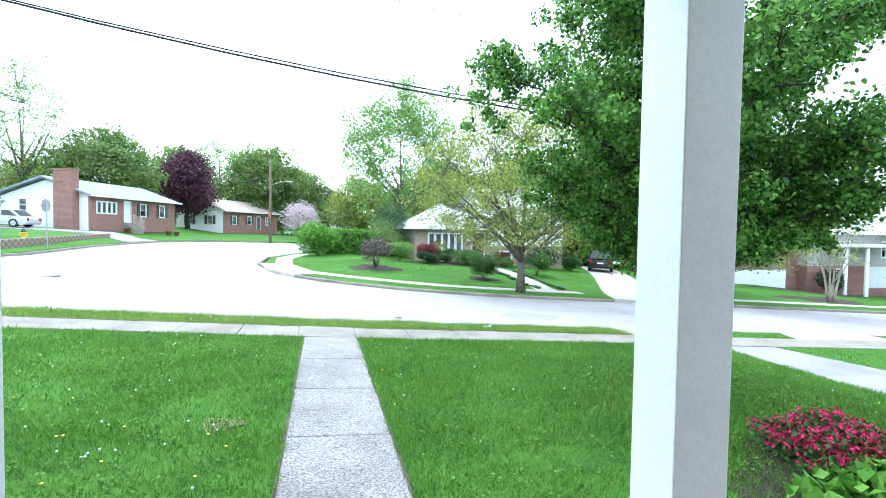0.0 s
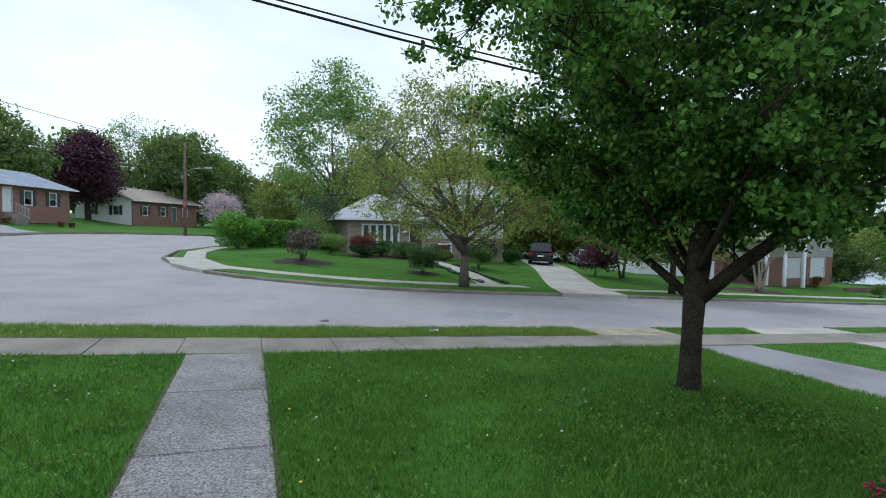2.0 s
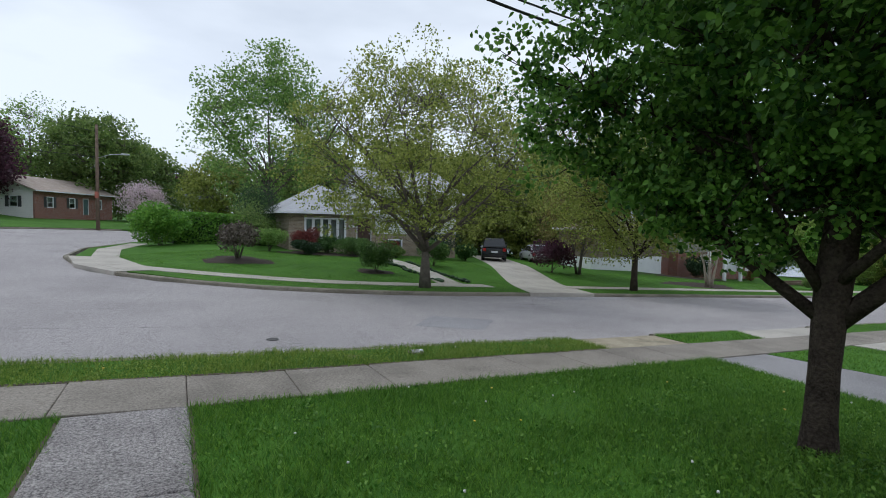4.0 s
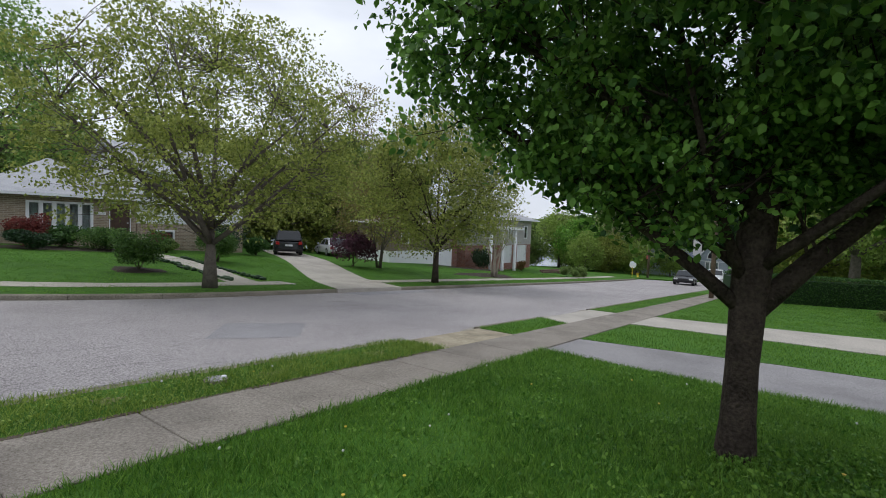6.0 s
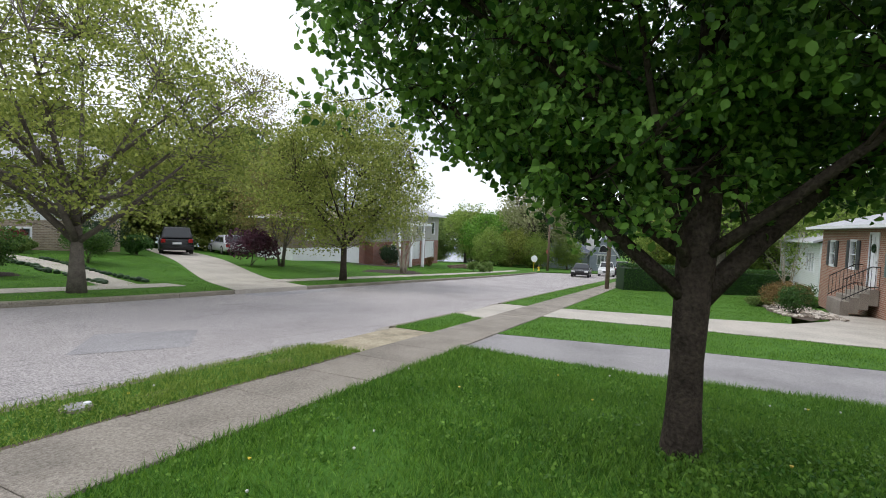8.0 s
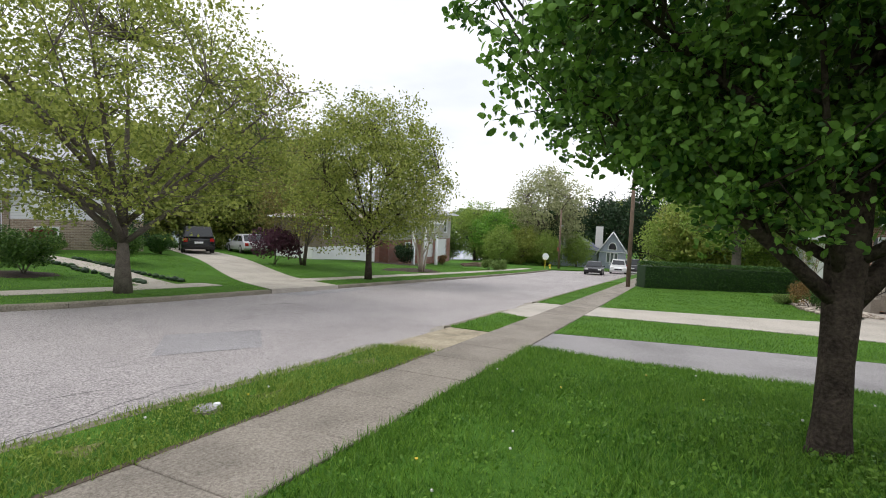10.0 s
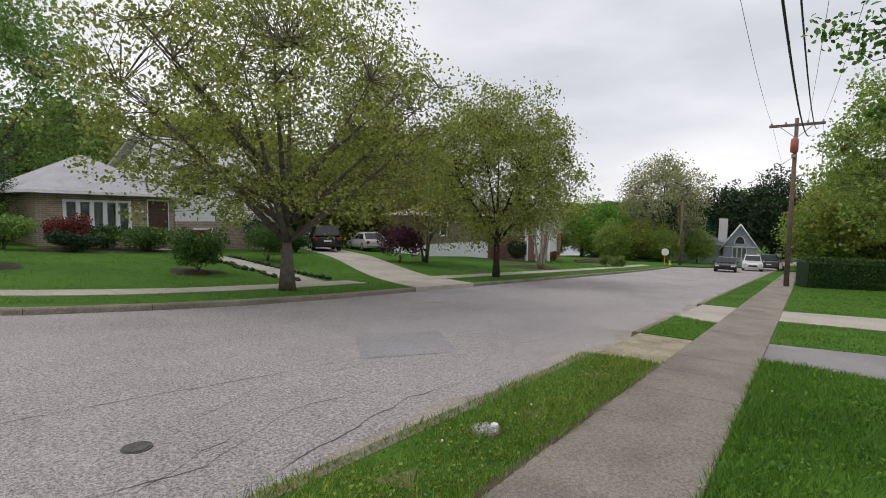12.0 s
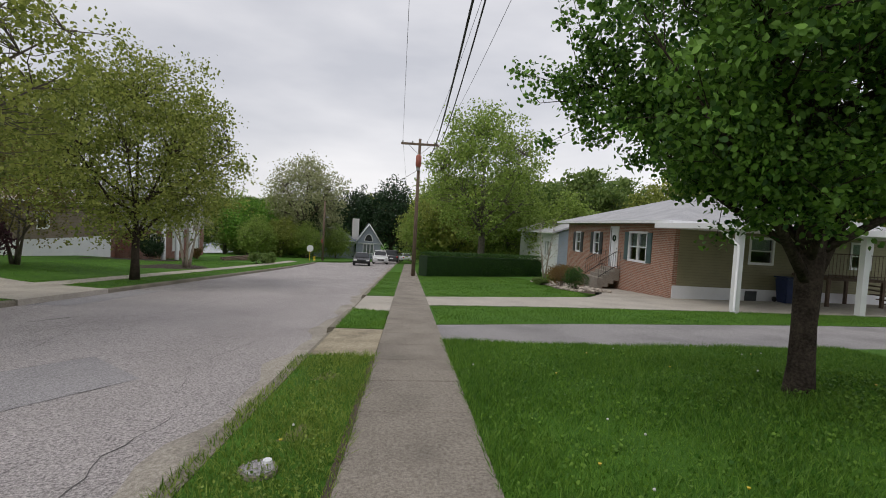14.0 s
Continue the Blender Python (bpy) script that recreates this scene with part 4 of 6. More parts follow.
def hip_roof(root, x0, x1, y0, y1, z, rise, over, mat, kind):
    bm = bmesh.new()
    a, b, c, d = x0 - over, x1 + over, y0 - over, y1 + over
    ym = (c + d) / 2
    run = (d - c) / 2
    r0, r1 = (a, b) if kind == "gable" else (a + min(run, (b - a) / 2 - 0.1), b - min(run, (b - a) / 2 - 0.1))
    lo = z - 0.02
    eave = [(a, c), (b, c), (b, d), (a, d)]
    v = [bm.verts.new((*p, lo + 0.14)) for p in eave] + [bm.verts.new((r0, ym, lo + rise)), bm.verts.new((r1, ym, lo + rise))]
    for f in ((0, 1, 5, 4), (2, 3, 4, 5), (1, 2, 5), (3, 0, 4)):
        if kind == "gable" and len(f) == 3:
            continue
        bm.faces.new([v[k] for k in f])
    w = [bm.verts.new((*p, lo)) for p in eave] + ([bm.verts.new((r0, ym, lo + rise - 0.14)), bm.verts.new((r1, ym, lo + rise - 0.14))] if kind == "gable" else [])
    if kind == "gable":
        for f in ((0, 1, 5, 4), (2, 3, 4, 5)):
            bm.faces.new([w[k] for k in f][::-1])
        for p, q in ((0, 1), (2, 3), (1, 5), (5, 2), (3, 4), (4, 0)):
            bm.faces.new((v[p], w[p], w[q], v[q]))
    else:
        bm.faces.new(w[::-1])
        for p, q in ((0, 1), (1, 2), (2, 3), (3, 0)):
            bm.faces.new((v[p], w[p], w[q], v[q]))
    bmesh.ops.recalc_face_normals(bm, faces=bm.faces[:])
    roof = part("roof", bm, mat, root)
    runs = [(a - 0.06, c - 0.09, b + 0.06, c - 0.004), (a - 0.06, d + 0.004, b + 0.06, d + 0.09)]
    if kind != "gable":
        runs += [(a - 0.09, c, a - 0.004, d), (b + 0.004, c, b + 0.09, d)]
    for q in runs:
        part("gutter", boxed(q[0], q[1], lo + 0.01, q[2], q[3], lo + 0.13), M_WHITE, root, "white gutter")
    return roof


def house_block(root, x0, y0, L, D, z0, z1, front, side, roof, rise, over, roof_mat, f_open=(), l_open=(), r_open=(), low=None, base=None):
    """One block of a house: four walls with openings, a ceiling and a roof. low: (height, material) of a lower front course."""
    T = 0.2

    def p_front(u, d, z):
        return (x0 + u, y0 + d, z)

    def p_left(u, d, z):
        return (x0 + d, y0 + D - u, z)

    def p_right(u, d, z):
        return (x0 + L - d, y0 + u, z)

    def p_back(u, d, z):
        return (x0 + L - u, y0 + D - d, z)

    for fn, length, opens, mt in ((p_front, L, f_open, front), (p_left, D, l_open, side), (p_right, D, r_open, side), (p_back, L, (), side)):
        inset = 0.0 if fn in (p_front, p_back) else T

        def fn2(u, d, z, fn=fn, inset=inset):
            return fn(u + inset, d, z)

        ln = length - 2 * inset
        ops = [(o[0], o[1] - inset, *o[2:]) for o in opens]
        cuts = [(z0, z1, mt)]
        if low and fn is not p_back:
            cuts = [(z0, low[0], low[1]), (low[0], z1, mt)]
        for a, b, m2 in cuts:
            bm = bmesh.new()
            cut = [(o[0], o[1], max(o[2], a), o[3], min(o[2] + o[4], b) - max(o[2], a)) for o in ops if o[2] < b and o[2] + o[4] > a]
            wall_cells(bm, ln, a, b, cut, T, fn2)
            part("wall", bm, m2, root)
        for o in ops:
            fit_opening(o, root, fn2)
    part("ceiling", boxed(x0 + T, y0 + T, z1 - 0.15, x0 + L - T, y0 + D - T, z1 - 0.05), M_INSIDE, root)
    part("floor", boxed(x0 + T, y0 + T, z0 + 0.3, x0 + L - T, y0 + D - T, z0 + 0.4), M_INSIDE, root)
    hip_roof(root, x0, x0 + L, y0, y0 + D, z1, rise, over, roof_mat, roof)
    if roof == "gable":
        for x in (x0 + 0.02, x0 + L - 0.2):
            bm = bmesh.new()
            run = D / 2 + over
            hgt = (rise - 0.16) * (D / 2) / run
            v = [bm.verts.new(p) for p in ((x, y0, z1 + 0.01), (x, y0 + D, z1 + 0.01), (x, y0 + D / 2, z1 + hgt), (x + 0.18, y0, z1 + 0.01), (x + 0.18, y0 + D, z1 + 0.01), (x + 0.18, y0 + D / 2, z1 + hgt))]
            for f in ((0, 1, 2), (5, 4, 3), (0, 2, 5, 3), (2, 1, 4, 5), (1, 0, 3, 4)):
                bm.faces.new([v[k] for k in f])
            bmesh.ops.recalc_face_normals(bm, faces=bm.faces[:])
            part("gable", bm, side, root)


def steps(root, x0, x1, y_front, n, z_top, tread=0.28, rise=0.17, mat=None, toward=-1):
    for i in range(n):
        zt = z_top - rise * i
        y0 = y_front + toward * tread * i
        part("step", boxed(x0, min(y0, y0 + toward * tread), zt - 0.6, x1, max(y0, y0 + toward * tread), zt, bevel=0.01), mat or M_CONC, root)


def railing(root, pts, high, mat, gap=0.12, name="railing"):
    """A handrail with balusters along points (x, y, z)."""
    rail = bmesh.new()
    for off in (high, 0.1):
        tube(rail, [(p[0], p[1], p[2] + off) for p in pts], [0.018] * len(pts), 6)
    r = part(name, rail, mat, root)
    for a, b in zip(pts, pts[1:]):
        n = max(1, int(math.dist(a, b) / gap))
        for i in range(n + 1):
            q = [a[k] + (b[k] - a[k]) * i / n for k in range(3)]
            part("baluster", tube(bmesh.new(), [q, (q[0], q[1], q[2] + high)], [0.009, 0.009], 5), mat, r)


W = "w"
# corner-lot house across the street: a split level
zb = -0.36
split = thing("house", "split-level house of tan brick and white siding behind shrubs", "house", pose(0, 0, 0))
house_block(split, 6.7, 35.5, 5.72, 8, -1.3, 1.86, M_STONE, M_STONE, "hip", 2.15, 0.5, M_ROOF,
            f_open=[(W, 1.0, 0.18, 2.65, 1.36, 5), ("d", 4.45, zb, 0.95, 2.02, 0, M_DOOR)])
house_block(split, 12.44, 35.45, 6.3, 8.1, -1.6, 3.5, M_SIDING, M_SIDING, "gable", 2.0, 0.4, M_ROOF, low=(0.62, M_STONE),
            f_open=[(W, 0.95, -0.55, 1.0, 0.75, 2), (W, 4.4, -0.55, 1.0, 0.75, 2), (W, 0.8, 2.0, 0.9, 1.1, 1, M_SHUTTER), (W, 4.2, 2.0, 0.9, 1.1, 1, M_SHUTTER)])
steps(split, 10.9, 12.4, 35.48, 3, zb - 0.02, mat=M_CONC)
part("house_number_plate", boxed(10.55, 35.44, 1.02, 10.95, 35.497, 1.16), M_WHITE, split, "pale house number plate")
part("porch_lamp", boxed(10.66, 35.38, 1.34, 10.78, 35.497, 1.56, bevel=0.02), M_LAMP, split, "small glass porch lamp")

# grey house with white columns
grey = thing("house", "grey-sided house with white columns and a garage", "house", pose(0, 0, 0))
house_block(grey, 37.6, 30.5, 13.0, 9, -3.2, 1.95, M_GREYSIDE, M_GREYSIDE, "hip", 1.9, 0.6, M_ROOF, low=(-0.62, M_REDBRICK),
            f_open=[(W, 3.0, -1.9, 0.9, 1.0, 1), (W, 3.2, 0.1, 1.1, 1.25, 2), (W, 7.8, 0.1, 1.1, 1.25, 2), (W, 11.3, 0.1, 0.7, 1.25, 1), ("g", 6.6, -2.5, 2.0, 1.75, 0, M_WHITE), ("g", 9.9, -2.5, 2.0, 1.75, 0, M_WHITE)])
house_block(grey, 27.6, 30.5, 7.9, 3.6, -2.6, 1.15, M_BROWNSIDE, M_BROWNSIDE, "hip", 0.8, 0.3, M_TANROOF, low=(-0.9, M_WHITE), f_open=[(W, 1.2, -0.3, 0.9, 0.9, 1)])
part("wall", boxed(35.51, 31.4, -3.0, 37.59, 38, 1.1), M_REDBRICK, grey)
part("portico_roof", boxed(39.0, 28.6, 0.95, 45.2, 30.4, 1.2, bevel=0.02), M_WHITE, grey)
for cx in (39.4, 41.6, 44.0):
    part("column", tube(bmesh.new(), [(cx, 28.9, height(cx, 28.9) - 0.2), (cx, 28.9, height(cx, 28.9) + 0.2), (cx, 28.9, 0.945)], [0.2, 0.16, 0.14], 14), M_WHITE, grey, "white porch column")

# brick neighbour house with carport
nz = -1.30
brickh = thing("house", "orange brick neighbour ranch house with olive siding and carport", "house", pose(0, 0, 0))
nb = pose(32.6, -0.58, 0, 0, 0, 180)
nroot = part("wall_core", boxed(0.3, 0.3, -1.9, 12.8, 8.0, -1.2), M_INSIDE, brickh)
brickh.matrix_world = nb
nroot.matrix_parent_inverse = Matrix.Identity(4)
house_block(brickh, 0, 0, 13.1, 9.5, -2.2, 1.72, M_BRICK, M_OLIVE, "hip", 1.75, 0.55, M_ROOF,
            f_open=[(W, 1.6, 0.0, 0.8, 1.15, 1, M_SHUTTER), (W, 4.6, 0.05, 0.8, 1.15, 1, M_SHUTTER), ("d", 6.9, -0.55, 0.92, 2.05, 0, M_WHITE), (W, 9.1, -0.02, 1.75, 1.3, 2, M_TEAL)],
            r_open=[(W, 3.2, 0.3, 1.0, 1.0, 1), (W, 7.6, 0.3, 0.9, 1.0, 1)])
part("foundation", boxed(13.102, 0.02, -2.0, 13.15, 9.4, -0.78), M_WHITE, brickh, "white painted foundation wall")
part("vent", boxed(13.152, 3.1, -1.25, 13.17, 3.6, -0.85), M_SHUTTER, brickh, "small dark basement vent")
steps(brickh, 6.5, 8.3, -0.02, 4, -0.57, mat=M_CONC)
part("carport_roof", boxed(13.12, -0.9, 1.50, 18.3, 8.6, 1.70, bevel=0.01), M_WHITE, brickh)
for py in (-0.55, 3.6, 7.6):
    zz = height(14.85, -0.58 - py)
    part("carport_post", boxed(17.62, py - 0.1, zz - 0.1, 17.82, py + 0.1, 1.495, bevel=0.006), M_WHITE, brickh, "white square carport post")
part("downspout", tube(bmesh.new(), [(16.9, -0.80, 1.62), (17.2, -0.78, 1.45), (17.6, -0.72, 1.2), (17.9, -0.70, 1.0), (17.9, -0.70, height(14.7, 0.1) + 0.06), (18.05, -0.70, height(14.7, 0.1) + 0.04)], [0.045] * 6, 8), M_WHITE, brickh, "white rain downspout")
railing(brickh, [(6.45, -0.05, -0.57), (6.45, -0.3, -0.57), (6.45, -1.1, -1.10)], 0.85, M_IRON)
railing(brickh, [(8.32, -0.05, -0.57), (8.32, -0.3, -0.57), (8.32, -1.1, -1.10)], 0.85, M_IRON)
part("wreath", tube(bmesh.new(), [(7.36 + 0.14 * math.cos(a * 0.7), -0.02, 0.95 + 0.14 * math.sin(a * 0.7)) for a in range(10)], [0.04] * 10, 6), L_DARK, brickh, "round green door wreath")
# back deck stair under the carport
deck = thing("deck_stair", "brown wooden deck stair with slatted railing", "stair", pose(18.6, -6.6, height(18.6, -6.6)))
part("platform", boxed(-0.9, -1.4, 1.05, 0.8, 1.0, 1.15), M_DECK, deck)
for i in range(5):
    part("tread", boxed(-0.9, -1.4 - 0.28 * (i + 1), 0.85 - 0.19 * i, 0.3, -1.4 - 0.28 * i, 0.89 - 0.19 * i), M_DECK, deck)
railing(deck, [(-0.92, 1.0, 1.15), (-0.92, -1.4, 1.15), (-0.92, -2.8, 0.1)], 0.9, M_DECK, gap=0.14)
for q in ((-0.85, 0.9), (-0.85, -1.3), (0.7, 0.9), (0.7, -1.3)):
    part("leg", boxed(q[0] - 0.05, q[1] - 0.05, -0.05, q[0] + 0.05, q[1] + 0.05, 1.05), M_DECK, deck)

# next grey house behind the hedge
nextg = thing("house", "pale grey sided ranch house behind the hedge", "house", pose(53.5, -2.2, 0.45, 0, 0, 180))
house_block(nextg, 0, 0, 13, 9, -4.2, 0.5, M_SIDING, M_BLUESIDE, "gable", 1.9, 0.5, M_ROOF, f_open=[(W, 3, -1.5, 1.4, 1.2, 2), (W, 9.6, -1.5, 2.2, 1.3, 3)], r_open=[(W, 3.5, -1.4, 0.9, 1.1, 1)])

# slate-roofed house down the street
slate = thing("house", "blue-grey gabled house with arched window and pale chimney", "house", pose(84.5, 27.3, -0.8, 0, 0, -84))
house_block(slate, 0, 0.6, 8.0, 8, -5.6, -1.9, M_BLUESIDE, M_BLUESIDE, "hip", 2.6, 0.4, M_DARKROOF, f_open=[(W, 1.2, -3.9, 1.0, 1.2, 2), (W, 4.2, -3.9, 1.0, 1.2, 2)])
house_block(slate, 8.2, -1.2, 4.2, 10, -5.6, -2.0, M_BLUESIDE, M_BLUESIDE, "hip", 0.5, 0.1, M_DARKROOF, f_open=[(W, 1.2, -3.6, 1.8, 1.5, 3)])
bm = bmesh.new()
for y0 in (-1.3, -1.1):
    bm.faces.new([bm.verts.new(p) for p in ((8.1, y0, -2.02), (12.5, y0, -2.02), (10.3, y0, 1.3))])
bmesh.ops.recalc_face_normals(bm, faces=bm.faces[:])
part("gable", bm, M_BLUESIDE, slate)
for sx2 in (-1, 1):
    bm = bmesh.new()
    for dz in (0.0, 0.16):
        bm.faces.new([bm.verts.new(p) for p in ((10.3, -1.6, 1.32 + dz), (10.3 + sx2 * 2.6, -1.6, -2.55 + dz), (10.3 + sx2 * 2.6, 8.0, -2.55 + dz), (10.3, 8.0, 1.32 + dz))])
    bm.verts.ensure_lookup_table()
    for k in range(4):
        bm.faces.new((bm.verts[k], bm.verts[(k + 1) % 4], bm.verts[4 + (k + 1) % 4], bm.verts[4 + k]))
    bmesh.ops.recalc_face_normals(bm, faces=bm.faces[:])
    part("gable_roof", bm, M_DARKROOF, slate)
    part("bargeboard", tube(bmesh.new(), [(10.3, -1.66, 1.36), (10.3 + sx2 * 2.6, -1.66, -2.5)], [0.1, 0.1], 6), M_WHITE, slate, "white bargeboard")
arch = bmesh.new()
arch.faces.new([arch.verts.new((10.3 + 0.75 * math.cos(k * 0.31416), -1.34, -1.6 + 1.3 * math.sin(k * 0.31416))) for k in range(11)])
win_arch = part("window", arch, M_WHITE, slate, "arched white gable window")
arch = bmesh.new()
arch.faces.new([arch.verts.new((10.3 + 0.6 * math.cos(k * 0.31416), -1.36, -1.5 + 1.05 * math.sin(k * 0.31416))) for k in range(11)])
part("pane", arch, M_CARGLASS, win_arch)
part("chimney", boxed(7.4, 2.5, -1.5, 8.6, 3.5, 2.2), M_CREAM, slate, "pale chimney")

# brick house at the opposite corner
redh = thing("house", "red brick ranch house with white gable and brick chimney", "house", pose(-19.5, 48.3, 1.72, 0, 0, 74))
house_block(redh, 0, 0, 12.4, 8, -0.6, 2.55, M_REDBRICK, M_CREAM, "gable", 1.75, 0.5, M_BLUEROOF,
            f_open=[(W, 0.7, 1.15, 2.5, 1.0, 4), ("d", 4.2, 0.35, 0.95, 2.0, 0, M_WHITE), (W, 6.5, 1.0, 0.95, 1.2, 1, M_SHUTTER), (W, 9.6, 1.0, 0.95, 1.2, 1, M_SHUTTER)],
            l_open=[(W, 1.6, 1.2, 0.7, 1.1, 1)])
part("chimney", boxed(-0.75, 1.0, -0.7, -0.004, 2.7, 4.7, bevel=0.02), M_REDBRICK, redh, "broad red brick chimney")
part("chimney_cap", boxed(-0.82, 0.93, 4.705, 0.06, 2.77, 4.85), M_REDBRICK, redh)
steps(redh, 4.0, 5.4, -0.02, 4, 0.33, mat=M_CONC)
railing(redh, [(5.45, -0.05, 0.33), (5.45, -1.2, -0.3)], 0.85, M_WHITE)
house_block(redh, -0.2, 8.02, 6, 5.5, -0.6, 2.1, M_CREAM, M_CREAM, "gable", 0.9, 0.3, M_BLUEROOF, l_open=[(W, 0.6, 0.7, 1.0, 1.1, 2), (W, 2.2, 0.7, 1.0, 1.1, 2)])
# cream and brick house further on
creamh = thing("house", "cream gabled house with brick front and tan roof", "house", pose(-13.7, 75.6, 1.35, 0, 0, 64))
house_block(creamh, 0, 0, 14, 8, -0.6, 2.7, M_REDBRICK, M_CREAM, "gable", 2.0, 0.5, M_TANROOF,
            f_open=[(W, 1.8, 0.9, 1.0, 1.2, 1, M_SHUTTER), (W, 5.5, 0.9, 1.0, 1.2, 1, M_SHUTTER), ("d", 8.0, 0.1, 0.95, 2.05, 0, M_TEAL), (W, 10.5, 0.9, 1.2, 1.2, 2)],
            l_open=[(W, 1.8, 0.9, 0.9, 1.2, 1, M_SHUTTER), (W, 5.2, 0.9, 0.9, 1.2, 1, M_SHUTTER)])
longh = thing("house", "long low house with grey roof and dark shutters", "house", pose(-5, 111, 1.2, 0, 0, -6))
house_block(longh, 0, 0, 15, 9, -1.5, 3.0, M_CREAM, M_CREAM, "hip", 2.4, 0.5, M_DARKROOF, f_open=[(W, 2, 1.0, 1, 1.3, 1, M_SHUTTER), (W, 5, 1.0, 1, 1.3, 1, M_SHUTTER), (W, 8.5, 1.0, 1, 1.3, 1, M_SHUTTER), (W, 12, 1.0, 1, 1.3, 1, M_SHUTTER)])


# ---- trees and shrubs ----
def crown_reach(z):
    """How far the street tree's crown reaches at a height over its root."""
    prof = ((1.9, 1.7), (2.3, 2.3), (2.9, 2.75), (4.2, 3.0), (5.6, 2.75), (7.0, 1.9), (8.0, 0.8), (8.6, 0.1))
    for (z0, r0), (z1, r1) in zip(prof, prof[1:]):
        if z <= z1:
            return r0 + (r1 - r0) * max(0.0, z - z0) / (z1 - z0)
    return 0.1


def bent(a, b, rise, n=6):
    """A curved line from a to b that bows upwards by rise."""
    a, b = np.array(a, dtype=float), np.array(b, dtype=float)
    return [a + (b - a) * i / n + np.array([0, 0, rise * 4 * (i / n) * (1 - i / n)]) for i in range(n + 1)]


def street_tree(x, y, seed):
    """The tree on the front lawn: short trunk, steep forked limbs, sprays of leaves along the branches."""
    rng = np.random.default_rng(seed)
    root = thing("street_tree", "broad-leaved street tree with dark forked trunk on the front lawn", "tree", pose(x, y, height(x, y) - 0.03))
    wood, twigs = bmesh.new(), bmesh.new()
    stem = [(0, 0, -0.05), (0, 0, 0.06), (0.0, 0.0, 0.3), (0.01, 0.0, 0.7), (0.02, -0.01, 1.22), (0.04, -0.02, 1.5), (0.07, -0.04, 1.9), (0.06, -0.05, 2.6), (0.0, -0.03, 3.6), (-0.06, 0.02, 4.8), (-0.08, 0.03, 6.0), (-0.08, 0.05, 7.3)]
    tube(wood, stem, [0.18, 0.14, 0.118, 0.108, 0.120, 0.130, 0.118, 0.10, 0.08, 0.055, 0.032, 0.01], 16)
    limbs = [bent((0.05, -0.05, 1.12), (1.15, -2.1, 2.7), 0.26), bent((0.0, 0.02, 1.12), (-0.95, 1.85, 2.55), 0.08),
             bent((-0.02, 0.03, 1.34), (-0.9, 0.45, 3.3), -0.2), bent((0.05, 0.05, 1.42), (0.9, 1.7, 2.9), -0.1), bent((0.02, -0.03, 1.4), (-1.0, -1.6, 2.95), -0.05), bent((0.08, 0.0, 1.5), (1.9, 0.4, 3.0), 0.0)]
    girths = [0.085, 0.058, 0.045, 0.045, 0.048, 0.045]
    for i in range(24):
        z0 = 1.9 + 0.215 * i
        st = np.array(min(stem, key=lambda p: abs(p[2] - z0)))
        st[2] = z0
        a = 2.39996 * i + rng.uniform(-0.25, 0.25)
        z1 = z0 + rng.uniform(0.45, 1.1)
        r = crown_reach(z1) * rng.uniform(0.74, 0.92)
        limbs.append(bent(st, (r * math.cos(a), r * math.sin(a), z1), rng.uniform(-0.12, 0.1)))
        girths.append(0.048 - 0.0013 * i)
    centres, sizes = [], []
    for line, g in zip(limbs, girths):
        tube(wood, line, [g * (1 - 0.14 * k) for k in range(7)], 9)
        reach = float(np.linalg.norm(line[-1] - line[0]))
        for k in range(int(6 + 4.4 * reach)):
            q = rng.uniform(0.14, 1.0)
            j = min(5, int(q * 6))
            base = line[j] + (line[j + 1] - line[j]) * (q * 6 - j)
            d = rng.normal(size=3) * np.array([1, 1, 0.6]) + 0.7 * (line[-1] - line[0]) / reach + np.array([0, 0, 0.12])
            d /= np.linalg.norm(d)
            tip = base + d * rng.uniform(0.35, 0.95)
            tip[2] = max(tip[2], 2.12 + 0.25 * rng.random())
            flat = math.hypot(tip[0], tip[1])
            most = crown_reach(float(tip[2])) * rng.uniform(0.92, 1.06)
            if flat > most:
                tip[:2] *= most / flat
            spur = bent(base, tip, rng.uniform(-0.05, 0.1), 4)
            tube(twigs, spur, [0.013, 0.011, 0.009, 0.006, 0.004], 5, caps=False)
            for m in range(6):
                at = spur[1 + m % 4]
                end = at + rng.normal(scale=0.16, size=3) + d * 0.12 + np.array([0, 0, 0.05])
                tube(twigs, [at, end], [0.005, 0.003], 4, caps=False)
                centres.append(end)
                sizes.append(rng.uniform(0.05, 0.115))
    part("trunk", wood, M_BARK, root)
    part("twig_growth", twigs, M_BARK, root)["kind"] = "stuff"
    per = 66
    c = np.repeat(np.array(centres), per, axis=0)
    c += np.clip(rng.normal(size=c.shape), -1.9, 1.9) * np.repeat(np.array(sizes), per)[:, None] * np.array([1.15, 1.15, 0.85])
    leaf_mesh("crown", c, 0.058, L_PEAR, root, rng, broad=True, droop=0.45)
    return root


